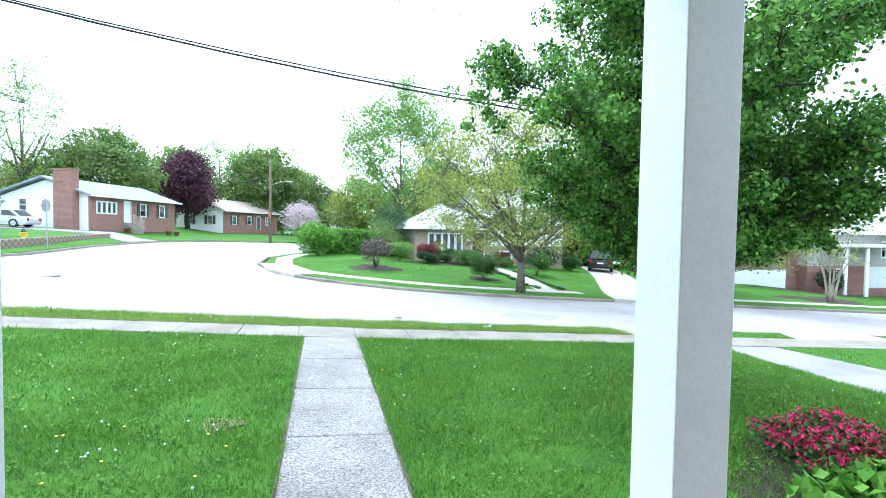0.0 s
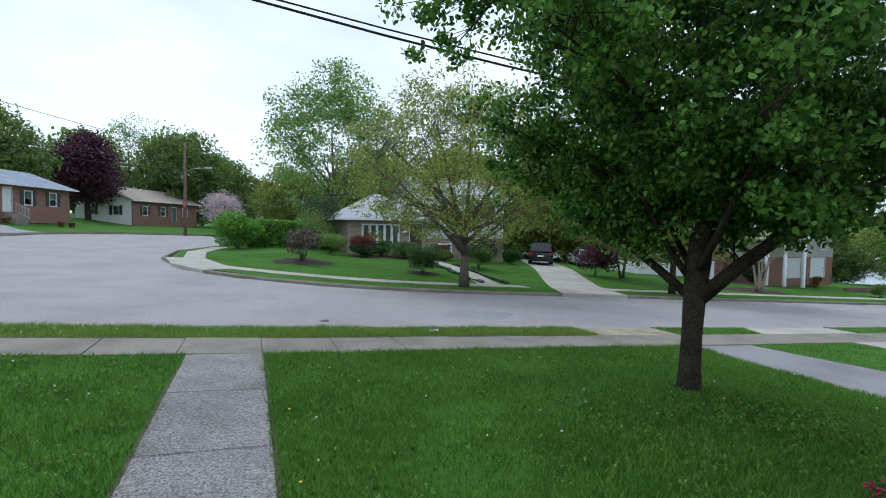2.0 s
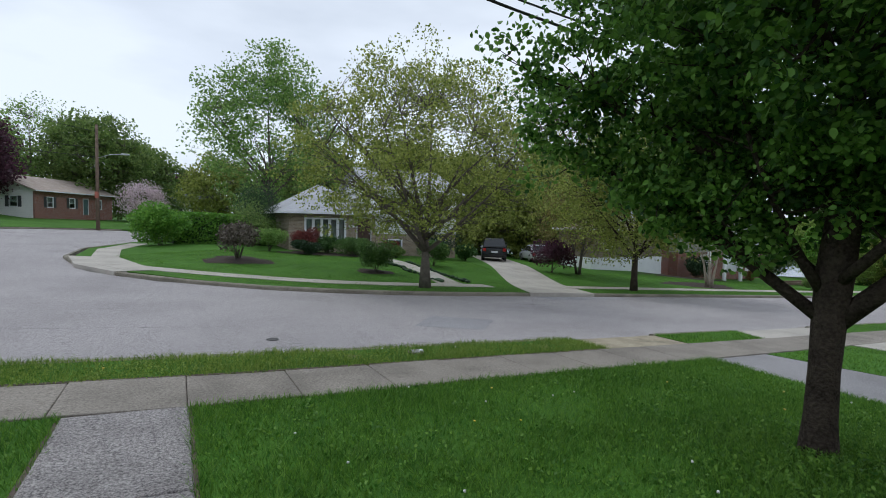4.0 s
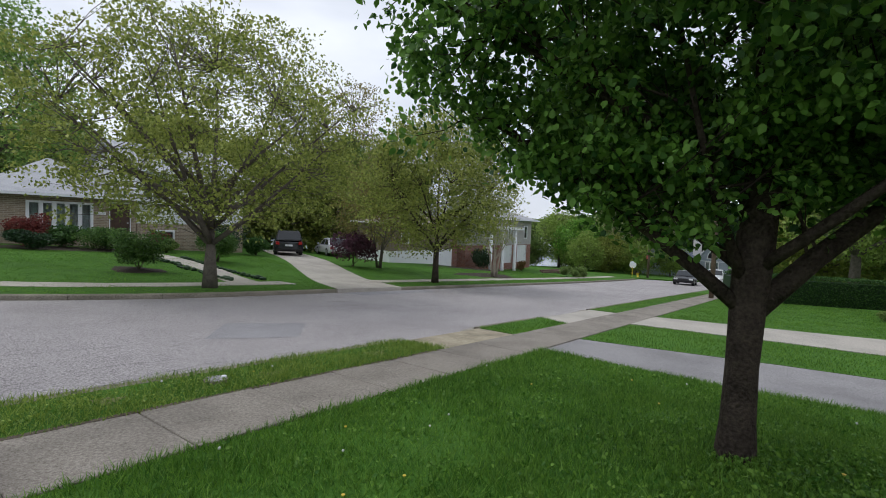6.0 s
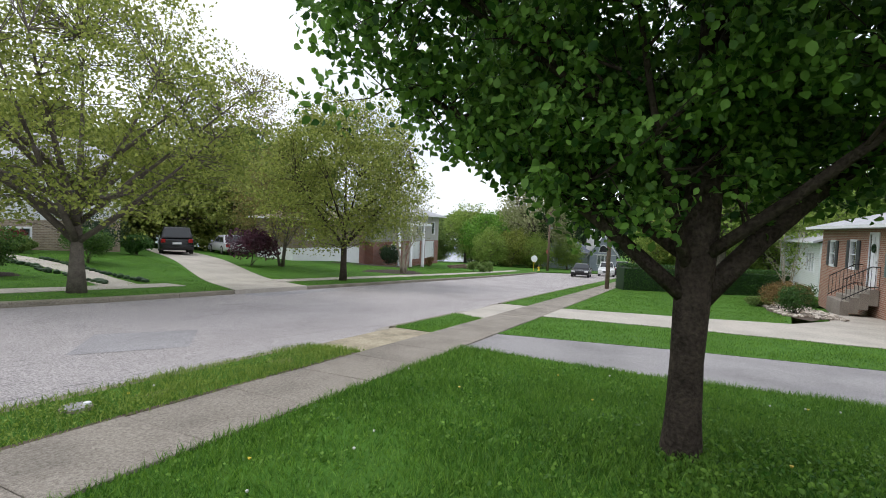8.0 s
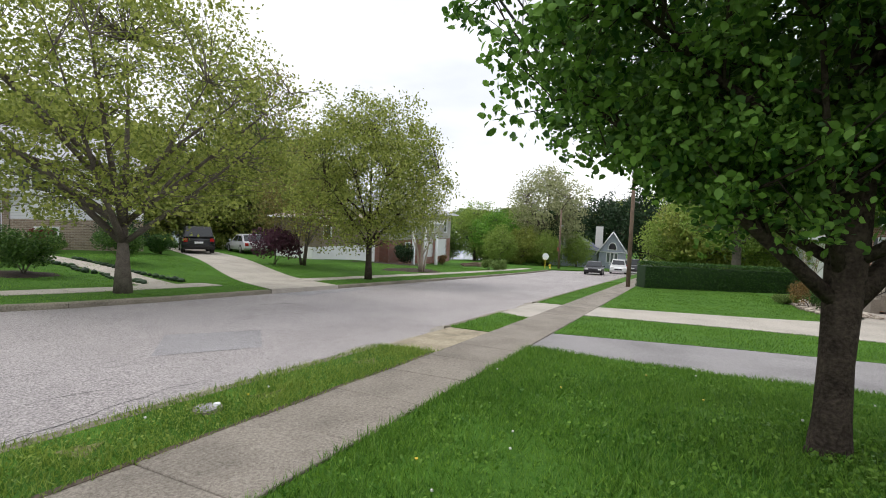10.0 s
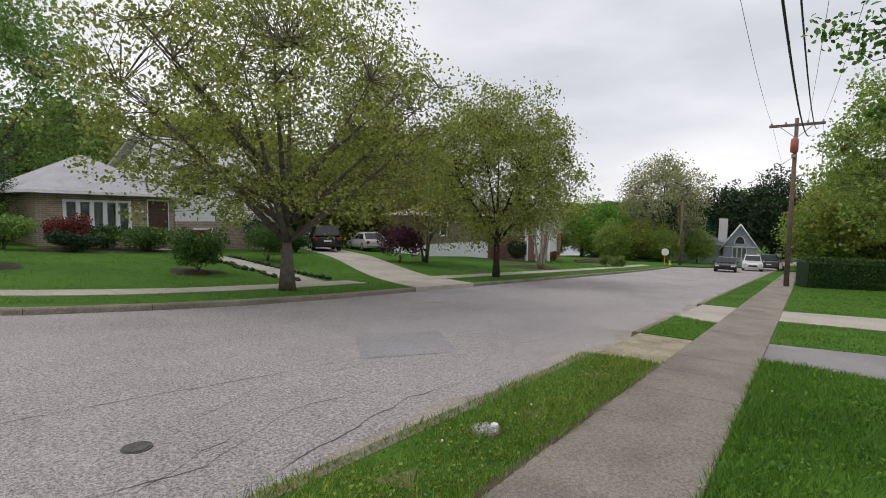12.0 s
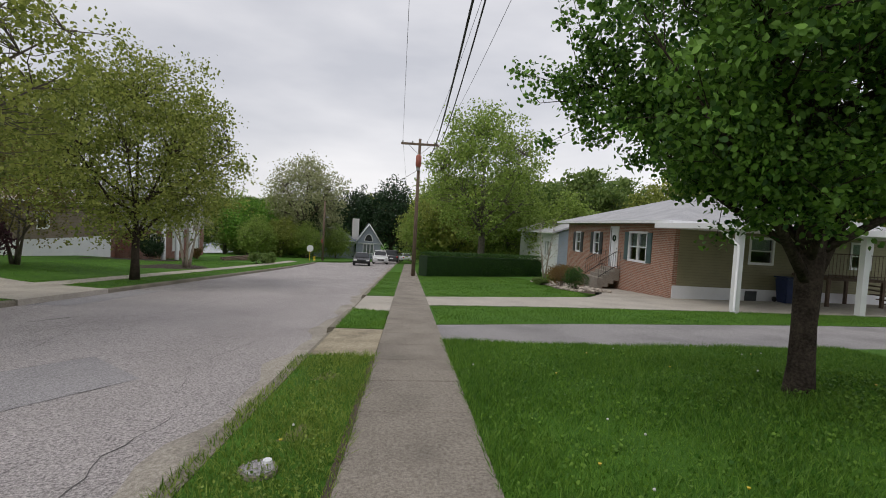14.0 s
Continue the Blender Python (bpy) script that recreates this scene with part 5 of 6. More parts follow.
street_tree(5.16, 6.14, 11)
tree("maple_tree", "spreading young maple with thin yellowish spring leaves", 8.96, 20.9, 8.7, 0.21, 1.4, (1.9, 5.6, 4.8), 720, 56, 0.105, L_MAPLE, M_BARK2, 12, limbs=19, spread=0.26, taper=0.5)
tree("maple_tree", "rounded young maple on the far verge", 20.72, 20.9, 8.8, 0.17, 1.7, (1.6, 4.5, 4.0), 640, 60, 0.125, L_MAPLE, M_BARK, 13, limbs=9, spread=0.36)
tree("crape_myrtle", "pale multi-stemmed tree in a mulch bed", 30.7, 23.3, 6.2, 0.09, 1.2, (2.2, 2.0, 2.0), 110, 20, 0.12, L_BUDS, M_PALEBARK, 14, limbs=5, spread=0.3, multi=4)
tree("poplar_tree", "tall airy light green tree behind the corner house", 9.6, 60, 20.0, 0.36, 4.0, (3.2, 8.4, 7.4), 430, 46, 0.30, L_LIGHT, M_BARK2, 15, limbs=11, spread=0.62)
tree("oak_tree", "large mid-green tree beyond the side street", -10, 92, 15.5, 0.5, 4, (3.5, 7.5, 7), 480, 42, 0.42, L_MID, M_BARK2, 16, limbs=10, spread=0.8)
tree("purple_plum", "dark purple-leaved tree behind the brick house", -18.4, 75, 10.6, 0.3, 3, (2.0, 3.7, 3.7), 300, 44, 0.34, L_PURPLE, M_BARK, 17, limbs=8, spread=0.6)
tree("broad_tree", "rounded olive green tree behind the brick house", -25.5, 67, 11.2, 0.35, 3, (2.5, 6.0, 5), 400, 44, 0.36, L_MID, M_BARK2, 18, limbs=9, spread=0.62)
tree("broad_tree", "rounded green tree at the house end", -38, 60, 8.6, 0.3, 2.4, (2.0, 4.2, 4), 260, 34, 0.24, L_BRIGHT, M_BARK2, 19, limbs=8, spread=0.5)
tree("bare_tree", "tall sparse budding tree against the sky", -33, 65, 18.5, 0.3, 4, (4.0, 4.6, 4.6), 300, 26, 0.2, L_LIGHT, M_BARK2, 20, limbs=10, spread=0.6)
tree("bare_tree", "sparse pale green tree between the houses", -18, 96, 17, 0.35, 5, (5, 5, 5), 230, 14, 0.3, L_LIGHT, M_BARK2, 21, limbs=10, spread=0.7)
tree("cherry_tree", "small tree in pale pink blossom", -3.0, 72, 5.4, 0.14, 1.3, (1.2, 2.7, 2.6), 170, 32, 0.15, L_PINK, M_BARK, 22, limbs=7, spread=0.36)
tree("purple_plum", "far purple-leaved tree above the roofs", 1, 125, 11, 0.3, 3, (3, 6, 5), 220, 30, 0.4, L_PURPLE, M_BARK, 23, limbs=7, spread=0.8)
tree("shade_tree", "tall light green tree beyond the hedge", 50.5, 2.6, 17.0, 0.42, 3.4, (3.0, 7.0, 6.6), 520, 38, 0.28, L_LIME, M_BARK2, 24, limbs=11, spread=0.6)
tree("ivy_tree", "old budding tree wrapped in dark ivy", 77, 26, 15.5, 0.5, 4, (3.5, 6.4, 6.2), 380, 34, 0.3, L_BUDS, M_BARK2, 25, limbs=10, spread=0.7)
shrub("ivy", "dark ivy mass climbing the old tree trunk", 76.3, 25.6, 2.0, 2.0, 9.0, 3600, 0.34, L_DARK, 26, lumps=12, cat="ivy")
tree("willow_tree", "rounded bright green tree by the harbour", 72, 33, 8.0, 0.25, 1.6, (1.2, 4.0, 4.0), 260, 30, 0.28, L_BRIGHT, M_BARK2, 27, limbs=8, spread=0.5)
tree("conifer", "dark evergreen tree at the end of the street", 108, 14, 16.5, 0.5, 2, (1.6, 6.5, 6.5), 330, 30, 0.42, L_DARK, M_BARK, 28, limbs=10, spread=0.8)
tree("conifer", "dark evergreen tree beyond the parked cars", 104, 1, 15, 0.5, 2, (1.6, 6.0, 6.0), 280, 30, 0.42, L_DARK, M_BARK, 29, limbs=10, spread=0.8)
screen = tree("background_tree", "spring-green tree in the woodland behind the houses", 36, 62, 12.5, 0.35, 2.5, (0.8, 6.5, 6.0), 300, 40, 0.52, L_MID, M_BARK2, 30, limbs=9, spread=0.75, group="woodland trees")
light = tree("background_tree", "pale green budding tree in the woodland behind the houses", 24, 56, 12.5, 0.3, 3, (1.2, 5.8, 5.8), 300, 36, 0.42, L_MAPLE, M_BARK2, 31, limbs=10, spread=0.7, group="woodland trees")
rnd = random.Random(7)
SPOTS = [(80, 37, 0.65), (72, 28.5, 0.5), (88, 31, 0.75), (94, 38, 0.8), (70, 41, 0.5), (104, 40, 0.9), (34, 43, 0.95), (30, 41, 0.8), (40, 43, 0.95), (24, 45, 0.8), (22, 47, 0.55), (29, 48, 0.6), (36, 46, 0.7), (43, 46, 0.75), (51, 48, 0.75), (56, 42, 0.6), (-34, 76, 0.5), (-44, 64, 0.6), (-4, 100, 1.0), (44, 58, 1.0), (52, 64, 0.95), (30, 70, 1.2), (18, 74, 1.1), (6, 84, 0.9), (-26, 104, 1.15), (-42, 84, 0.7), (-52, 70, 1.1), (-60, 95, 1.3), (16, 100, 1.0), (30, 96, 1.2), (48, 90, 1.2),
         (64, 4, 0.95), (72, -4, 1.1), (84, -2, 1.0), (66, -14, 1.1), (58, -22, 1.1), (46, -24, 1.0), (36, -26, 0.9), (78, -24, 1.2), (92, 6, 1.1), (96, 30, 0.7), (88, 40, 0.6), (62, 44, 0.55),
         (120, 20, 1.2), (124, 6, 1.3), (24, -28, 0.9), (104, -20, 1.3), (-80, 60, 1.2), (-70, 40, 1.1)]
for i, (bx, by, bs) in enumerate(SPOTS):
    src = (screen, light)[i % 2]
    k = bs * rnd.uniform(0.92, 1.08)
    copy_thing(src, pose(bx, by, height(bx, by) - 0.55, 0, 0, rnd.uniform(0, 360)) @ Matrix.Diagonal((k, k, k, 1)))
lime = tree("background_tree", "bright yellow-green young tree at the end of the street", 74, 37, 9.5, 0.25, 2.0, (1.0, 4.2, 4.2), 260, 36, 0.3, L_LIME, M_BARK2, 33, limbs=9, spread=0.55, group="street end trees")
for bx, by, bs in ((80, 31.5, 1.05), (68, 30.5, 0.62), (73, 25.0, 0.6), (79, 21.6, 0.62), (90, 33, 1.1), (58, -2, 1.05), (47, -5, 0.85), (64, 8.2, 0.8)):
    copy_thing(lime, pose(bx, by, height(bx, by) - 0.3, 0, 0, rnd.uniform(0, 360)) @ Matrix.Diagonal((bs, bs, bs, 1)))
evergreen = tree("conifer", "dark spreading evergreen closing the end of the street", 112, 22, 14.5, 0.5, 2, (0.6, 6.5, 6.5), 340, 34, 0.45, L_DARK, M_BARK, 34, limbs=10, spread=0.8, group="street end evergreens")
for bx, by, bs in ((118, 12, 0.9), (108, -6, 0.95), (116, 32, 1.0), (110, 6, 0.7), (96, -6, 0.75)):
    copy_thing(evergreen, pose(bx, by, height(bx, by) - 0.3, 0, 0, rnd.uniform(0, 360)) @ Matrix.Diagonal((bs, bs, bs, 1)))
tree("bare_tree", "tall sparse budding tree behind the driveway", 34.5, 42.5, 17.5, 0.3, 4, (4.0, 5.2, 5.0), 260, 22, 0.2, L_BRONZE, M_BARK2, 35, limbs=10, spread=0.5)
# far shore
for i in range(26):
    a = radians(8 + i * 2.1)
    fx, fy = 330 * math.cos(a), 20 + 330 * math.sin(a)
    k = rnd.uniform(1.3, 2.0)
    copy_thing(screen, pose(fx, fy, -6.2, 0, 0, rnd.uniform(0, 360)) @ Matrix.Diagonal((k * 1.7, k * 1.7, k * 0.75, 1)))

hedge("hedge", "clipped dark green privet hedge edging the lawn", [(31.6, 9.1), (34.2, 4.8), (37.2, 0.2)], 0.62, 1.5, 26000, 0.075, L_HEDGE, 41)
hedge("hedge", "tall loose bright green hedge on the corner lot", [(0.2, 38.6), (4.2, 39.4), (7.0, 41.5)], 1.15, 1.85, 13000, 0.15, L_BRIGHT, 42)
shrub("shrub", "big rounded bright green hedge bush", -0.3, 36.6, 2.1, 1.8, 2.6, 7200, 0.15, L_BRIGHT, 43)
shrub("shrub", "leafless grey-brown twiggy shrub in a mulch ring", 3.0, 28.0, 1.15, 1.1, 1.95, 2600, 0.11, L_TWIG, 44, stems=14)
shrub("shrub", "rounded green shrub beside the front path", 8.75, 25.7, 1.1, 1.05, 1.8, 6200, 0.08, L_BUSH, 45, base=0.2)
shrub("shrub", "rounded green shrub near the driveway", 13.3, 28.5, 1.15, 1.1, 1.85, 5200, 0.085, L_BUSH, 46, base=0.2)
for i, (sx, sy, rr, hh, mt, lb) in enumerate(((7.4, 33.6, 0.85, 1.5, L_RED, "red-leaved shrub beside the bow window"), (7.0, 32.0, 0.8, 0.95, L_DARK, "dark low shrub with pale flowers"), (8.6, 33.6, 0.9, 1.0, L_HEDGE, "clipped green shrub under the window"),
                                              (9.7, 32.6, 1.25, 1.05, L_BUSH, "low bronze-green shrub bed"), (10.3, 33.4, 0.95, 1.05, L_BUSH, "green foundation shrub by the steps"), (5.2, 33.5, 1.0, 1.3, L_LIGHT, "light green loose shrub"),
                                              (13.2, 34.4, 0.7, 0.95, L_RED, "small dark red shrub against the wall"), (16.3, 33.4, 1.4, 2.1, L_DARK, "tall dark evergreen shrub by the driveway"), (18.3, 33.2, 0.9, 1.4, L_HEDGE, "dark green shrub at the house corner"),
                                              (4.6, 36.4, 1.7, 2.6, L_MID, "large green shrub at the lot corner"), (5.3, 38.2, 1.5, 4.2, L_DARK, "tall dark evergreen shrub at the house side"), (5.2, 41.5, 1.5, 4.0, L_HEDGE, "tall green shrub behind the house corner"), (12.9, 33.0, 0.6, 0.7, L_MID, "low green plant by the path"))):
    shrub("shrub", lb, sx, sy, rr * 1.22, rr * 1.15, hh * 1.12, 3800, 0.09, mt, 50 + i, group="foundation shrubs")
shrub("shrub", "dark red-purple shrub on the slope", 21.3, 27.7, 1.7, 1.5, 2.4, 4200, 0.12, L_PURPLE, 61)
tree("small_tree", "thin bronze-green multi-stemmed tree on the lawn", 23.2, 27.3, 7.4, 0.08, 1.0, (1.0, 2.8, 2.5), 340, 44, 0.11, L_BRONZE, M_BARK2, 62, limbs=6, spread=0.3, multi=3)
for i, dx in enumerate((0, 1.3, 2.6)):
    shrub("shrub", "low rounded clipped bush near the kerb", 43.2 + dx, 23.0 - dx * 0.25, 0.95, 0.8, 1.05, 1700, 0.1, L_MID, 63 + i, group="clipped bushes")
shrub("shrub", "dark evergreen shrub beside the columns", 38.2, 29.2, 1.2, 1.0, 2.3, 2600, 0.13, L_DARK, 67)
shrub("shrub", "small orange-red shrub by the garage", 46.2, 29.2, 0.8, 0.7, 1.1, 1200, 0.1, L_ORANGE, 68)
for i, (sx, sy, rx, hh, mt, lb) in enumerate(((24.6, 2.3, 1.1, 1.25, L_ORANGE, "bronze-tipped barberry shrub by the steps"), (22.6, 2.2, 0.8, 1.15, L_HEDGE, "rounded dark green shrub by the steps"), (27.0, 1.4, 1.0, 1.2, L_ORANGE, "bronze-tipped shrub in the stone bed"),
                                              (28.6, 1.0, 0.9, 1.2, L_HEDGE, "dark green shrub before the windows"), (26.0, 2.9, 0.6, 0.45, L_MID, "low spreading plant among stones"))):
    shrub("shrub", lb, sx, sy, rx, rx * 0.9, hh, 3000, 0.06, mt, 70 + i, group="neighbour shrubs")
tree("bare_shrub", "thin bare twiggy small tree at the house corner", 33.6, 0.6, 4.6, 0.05, 0.8, (1.2, 1.5, 1.5), 90, 3, 0.06, L_BUDS, M_PALEBARK, 76, limbs=6, spread=0.3, multi=4)
azalea = shrub("azalea", "magenta flowering azalea beside the porch", 4.45, 3.3, 0.85, 0.75, 0.47, 5200, 0.05, L_HEDGE, 80, bloom=(L_AZALEA, 0.17, 0.035, "magenta azalea blossom"))
shrub("broadleaf_plant", "large-leaved light green plant beside the azalea", 4.0, 2.7, 0.75, 0.4, 0.40, 700, 0.15, L_BRIGHT, 81, cat="plant")


def mound(name, x, y, rx, ry, label, mat=None):
    bm = bmesh.new()
    mid = bm.verts.new((x, y, height(x, y) + 0.07))
    ring = []
    for i in range(28):
        a = 6.28318 * i / 28
        q = 1 + 0.12 * math.sin(3 * a + x) + 0.07 * math.sin(7 * a)
        px, py = x + rx * q * math.cos(a), y + ry * q * math.sin(a)
        ring.append(bm.verts.new((px, py, height(px, py) + 0.008)))
    for i in range(28):
        bm.faces.new((mid, ring[i], ring[(i + 1) % 28]))
    return tagged(part(name, bm, mat or M_MULCH), label, "flower bed", kind="structure")


mound("mulch_bed", 31.2, 24.2, 3.2, 1.5, "dark mulch bed round the pale tree")
mound("mulch_bed", 36.5, 28.9, 5.5, 1.2, "dark mulch bed along the grey house")
mound("mulch_bed", 3.0, 28.0, 1.5, 1.3, "mulch ring round the bare shrub")
mound("mulch_bed", 9.0, 33.2, 3.6, 1.5, "dark mulch bed under the window")
mound("mulch_bed", 8.75, 25.8, 0.9, 0.8, "mulch ring round the green shrub")
mound("mulch_bed", 4.5, 3.0, 1.1, 1.0, "mulch bed under the azalea")
mound("stone_bed", 25.2, 1.9, 4.2, 1.1, "bed of river stones before the brick house", M_SOIL)


def stone_scatter(name, label, spots, lo, hi, mat, seed):
    rng = random.Random(seed)
    verts, faces = [], []
    for x, y in spots:
        s = rng.uniform(lo, hi)
        tmp = bmesh.new()
        bmesh.ops.create_icosphere(tmp, subdivisions=1, radius=1)
        o = len(verts)
        tmp.verts.index_update()
        q = (rng.uniform(0.8, 1.3), rng.uniform(0.7, 1.1), rng.uniform(0.45, 0.7))
        for v in tmp.verts:
            j = rng.uniform(0.88, 1.12)
            verts.append((x + v.co.x * s * q[0] * j, y + v.co.y * s * q[1] * j, height(x, y) + 0.03 + (v.co.z * q[2] * j + 0.2) * s))
        faces += [tuple(o + v.index for v in f.verts) for f in tmp.faces]
        tmp.free()
    return tagged(quick(name, verts, faces, mat), label, "stones", kind="stuff")


stone_scatter("river_stones", "pale rounded river stones in the bed", [(rnd.uniform(21.5, 28.8), 1.9 + rnd.uniform(-0.9, 0.9)) for _ in range(420)], 0.05, 0.13, M_STONES, 3)
stone_scatter("path_edging_plants", "low dark edging plants along the garden path", [(11.0 - 0.25 + 0.13 * math.sin(k), 22.8 + 0.32 * k) for k in range(26)] + [(12.2, 23 + 0.35 * k) for k in range(20)], 0.1, 0.18, L_DARK, 4)


# ---- poles and wires ----
def sag(a, b, drop, n=28):
    return [tuple(a[k] + (b[k] - a[k]) * i / n - (drop * 4 * (i / n) * (1 - i / n) if k == 2 else 0) for k in range(3)) for i in range(n + 1)]


def wire(a, b, drop, r, label, group="overhead wires"):
    return tagged(part("overhead_wire", tube(bmesh.new(), sag(a, b, drop), [r] * 29, 5), M_WIRE), label, "wire", group)


px, py = 30.8, 9.72
pg = height(px, py)
pole = thing("utility_pole", "weathered wooden utility pole with crossarm and transformer", "utility pole", pose(px, py, pg))
part("pole", tube(bmesh.new(), [(0, 0, -0.3), (0.05, 0, 4), (0.1, 0, 8.5)], [0.125, 0.11, 0.085], 12), M_WOODPOLE, pole)
part("crossarm", boxed(0.0, -1.15, 8.1, 0.12, 1.15, 8.23, bevel=0.01), M_WOODPOLE, pole)
for oy in (-1.05, -0.45, 0.45, 1.05):
    part("insulator", tube(bmesh.new(), [(0.06, oy, 8.23), (0.06, oy, 8.3), (0.06, oy, 8.36)], [0.03, 0.05, 0.025], 8), M_STEEL, pole, "small insulator")
part("brace", tube(bmesh.new(), [(0.0, -0.7, 8.12), (0.02, 0, 7.5), (0.0, 0.7, 8.12)], [0.02, 0.02, 0.02], 6), M_STEEL, pole)
part("transformer", tube(bmesh.new(), [(-0.22, 0.03, 6.75), (-0.22, 0.03, 6.8), (-0.22, 0.03, 7.4), (-0.22, 0.03, 7.5)], [0.12, 0.17, 0.17, 0.08], 14), M_RUST, pole, "red-brown can transformer")
part("cable_bracket", boxed(-0.12, -0.06, 6.55, 0.1, 0.14, 6.7), M_STEEL, pole)
back = (-26.0, 8.5)
bg = height(*back)
pole2 = copy_thing(pole, pose(*back, bg + 1.6))
part("pole_foot", tube(bmesh.new(), [(0, 0, -2.0), (0, 0, -0.2)], [0.16, 0.15], 12), M_WOODPOLE, pole2)
tagged(pole2, "tall weathered wooden utility pole further up the street", "utility pole")
for oy in (-1.05, -0.45, 1.05):
    wire((px, py + oy, pg + 8.35), (back[0], back[1] + oy, bg + 9.95), 2.3, 0.006, "thin overhead power wire along the street")
wire((px, 9.15, pg + 7.6), (back[0], 9.8, bg + 9.66), 3.75, 0.02, "thick black telephone cable along the street")
wire((px, 8.85, pg + 7.95), (back[0], 9.8, bg + 9.68), 3.9, 0.014, "second black twisted service cable along the street")
ahead = (74.0, 9.0)
ag = height(*ahead)
copy_thing(pole, pose(*ahead, ag))
for oy in (-1.05, 1.05):
    wire((px, py + oy, pg + 8.35), (ahead[0], ahead[1] + oy, ag + 8.35), 0.9, 0.006, "thin overhead power wire further down the street")
wire((px, py, pg + 6.6), (62.5, 20.6, height(62.5, 20.6) + 6.6), 0.5, 0.012, "cable crossing the street")


def lamp_pole(x, y, high, reach, turn, label):
    root = thing("street_lamp", label, "street lamp", pose(x, y, height(x, y), 0, 0, turn))
    part("pole", tube(bmesh.new(), [(0, 0, -0.3), (0, 0, high)], [0.16, 0.11], 12), M_WOODPOLE, root)
    part("arm", tube(bmesh.new(), [(0, 0, high * 0.68), (reach * 0.5, 0, high * 0.72), (reach, 0, high * 0.73)], [0.03, 0.03, 0.03], 6), M_STEEL, root)
    part("lamp_head", boxed(reach - 0.1, -0.13, high * 0.73 - 0.08, reach + 0.55, 0.13, high * 0.73 + 0.06, bevel=0.03), M_STEEL, root, "grey lamp head")
    part("box", boxed(-0.12, -0.28, high * 0.3, 0.12, -0.1, high * 0.36), M_RUST, root)
    return root


lamp_pole(-5.6, 57.0, 9.2, 2.0, -15, "wooden street lamp pole beside the side street")
lamp_pole(63.2, 20.9, 7.6, 1.7, 200, "wooden street lamp pole down the street")
wire((-5.6, 57, 6.6), (-30, 40, 8.6), 0.7, 0.02, "cable from the lamp pole")
wire((-5.6, 57, 7.4), (-30, 42, 9.2), 0.7, 0.02, "cable from the lamp pole")
wire((back[0], back[1], bg + 9.6), (-5.6, 57, 8.8), 1.2, 0.018, "wire crossing to the side street")


# ---- street furniture and small things ----
def octagon(bm, r, x, z, t):
    bmesh.ops.create_cone(bm, cap_ends=True, segments=8, radius1=r, radius2=r, depth=t, matrix=pose(x, 0, z, 90, 0, 22.5))


sx, sy = -14.9, 31.6
sign = thing("stop_sign", "stop sign seen from its grey metal back", "sign", pose(sx, sy, height(sx, sy), 0, 0, 60))
part("post", boxed(-0.03, -0.03, -0.2, 0.03, 0.03, 2.5), M_STEEL, sign)
bm = bmesh.new()
octagon(bm, 0.38, 0, 2.35, 0.012)
part("plate", bm, M_STEEL, sign).location = (0, 0.045, 0)


def hydrant(x, y):
    root = thing("fire_hydrant", "yellow fire hydrant on the verge", "hydrant", pose(x, y, height(x, y)))
    part("barrel", tube(bmesh.new(), [(0, 0, -0.02), (0, 0, 0.06), (0, 0, 0.07), (0, 0, 0.5), (0, 0, 0.52), (0, 0, 0.56)], [0.17, 0.17, 0.12, 0.12, 0.16, 0.16], 14), M_YELLOW, root)
    part("bonnet", tube(bmesh.new(), [(0, 0, 0.56), (0, 0, 0.66), (0, 0, 0.72), (0, 0, 0.78)], [0.13, 0.11, 0.06, 0.03], 14), M_SHUTTER, root, "dark hydrant cap")
    for a in (0, 90, 180):
        c, s = math.cos(radians(a)), math.sin(radians(a))
        part("outlet", tube(bmesh.new(), [(0.1 * c, 0.1 * s, 0.4), (0.19 * c, 0.19 * s, 0.4)], [0.06, 0.06], 10), M_YELLOW, root)
    return root


hydrant(-16.0, 31.6)
hydrant(61.5, 21.6)
bins = thing("utility_box", "small green utility pedestal by the kerb", "utility box", pose(-16.6, 30.2, height(-16.6, 30.2)))
part("body", boxed(-0.2, -0.2, -0.02, 0.2, 0.2, 0.55, bevel=0.03), M_TEAL, bins)
part("lid", boxed(-0.22, -0.22, 0.551, 0.22, 0.22, 0.62, bevel=0.02), M_TEAL, bins)
rwall = thing("retaining_wall", "low weathered grey-brown block retaining wall", "wall", kind="structure")
for row in range(3):
    for i in range(31):
        a = i + (0.5 if row % 2 else 0)
        bx, by = -14.75 - 0.02 * a, 26.0 + a * 0.55
        bm = boxed(-0.16, 0.005, 0.005, 0.16, 0.545, 0.185, bevel=0.012)
        ob = part("block", bm, M_WALLBLOCK, rwall)
        ob.matrix_basis = pose(bx - 0.8, by, height(-14.5, by) + 0.18 * row + 0.02, 0, 0, 2)
round_sign = thing("round_sign", "round white sign on a post near the corner", "sign", pose(60.5, 22.0, height(60.5, 22.0), 0, 0, 80))
part("post", boxed(-0.03, -0.03, -0.1, 0.03, 0.03, 1.2), M_YELLOW, round_sign)
bm = bmesh.new()
bmesh.ops.create_cone(bm, cap_ends=True, segments=20, radius1=0.42, radius2=0.42, depth=0.03, matrix=pose(0, -0.06, 1.5, 90, 0, 0))
part("plate", bm, M_WHITE, round_sign)

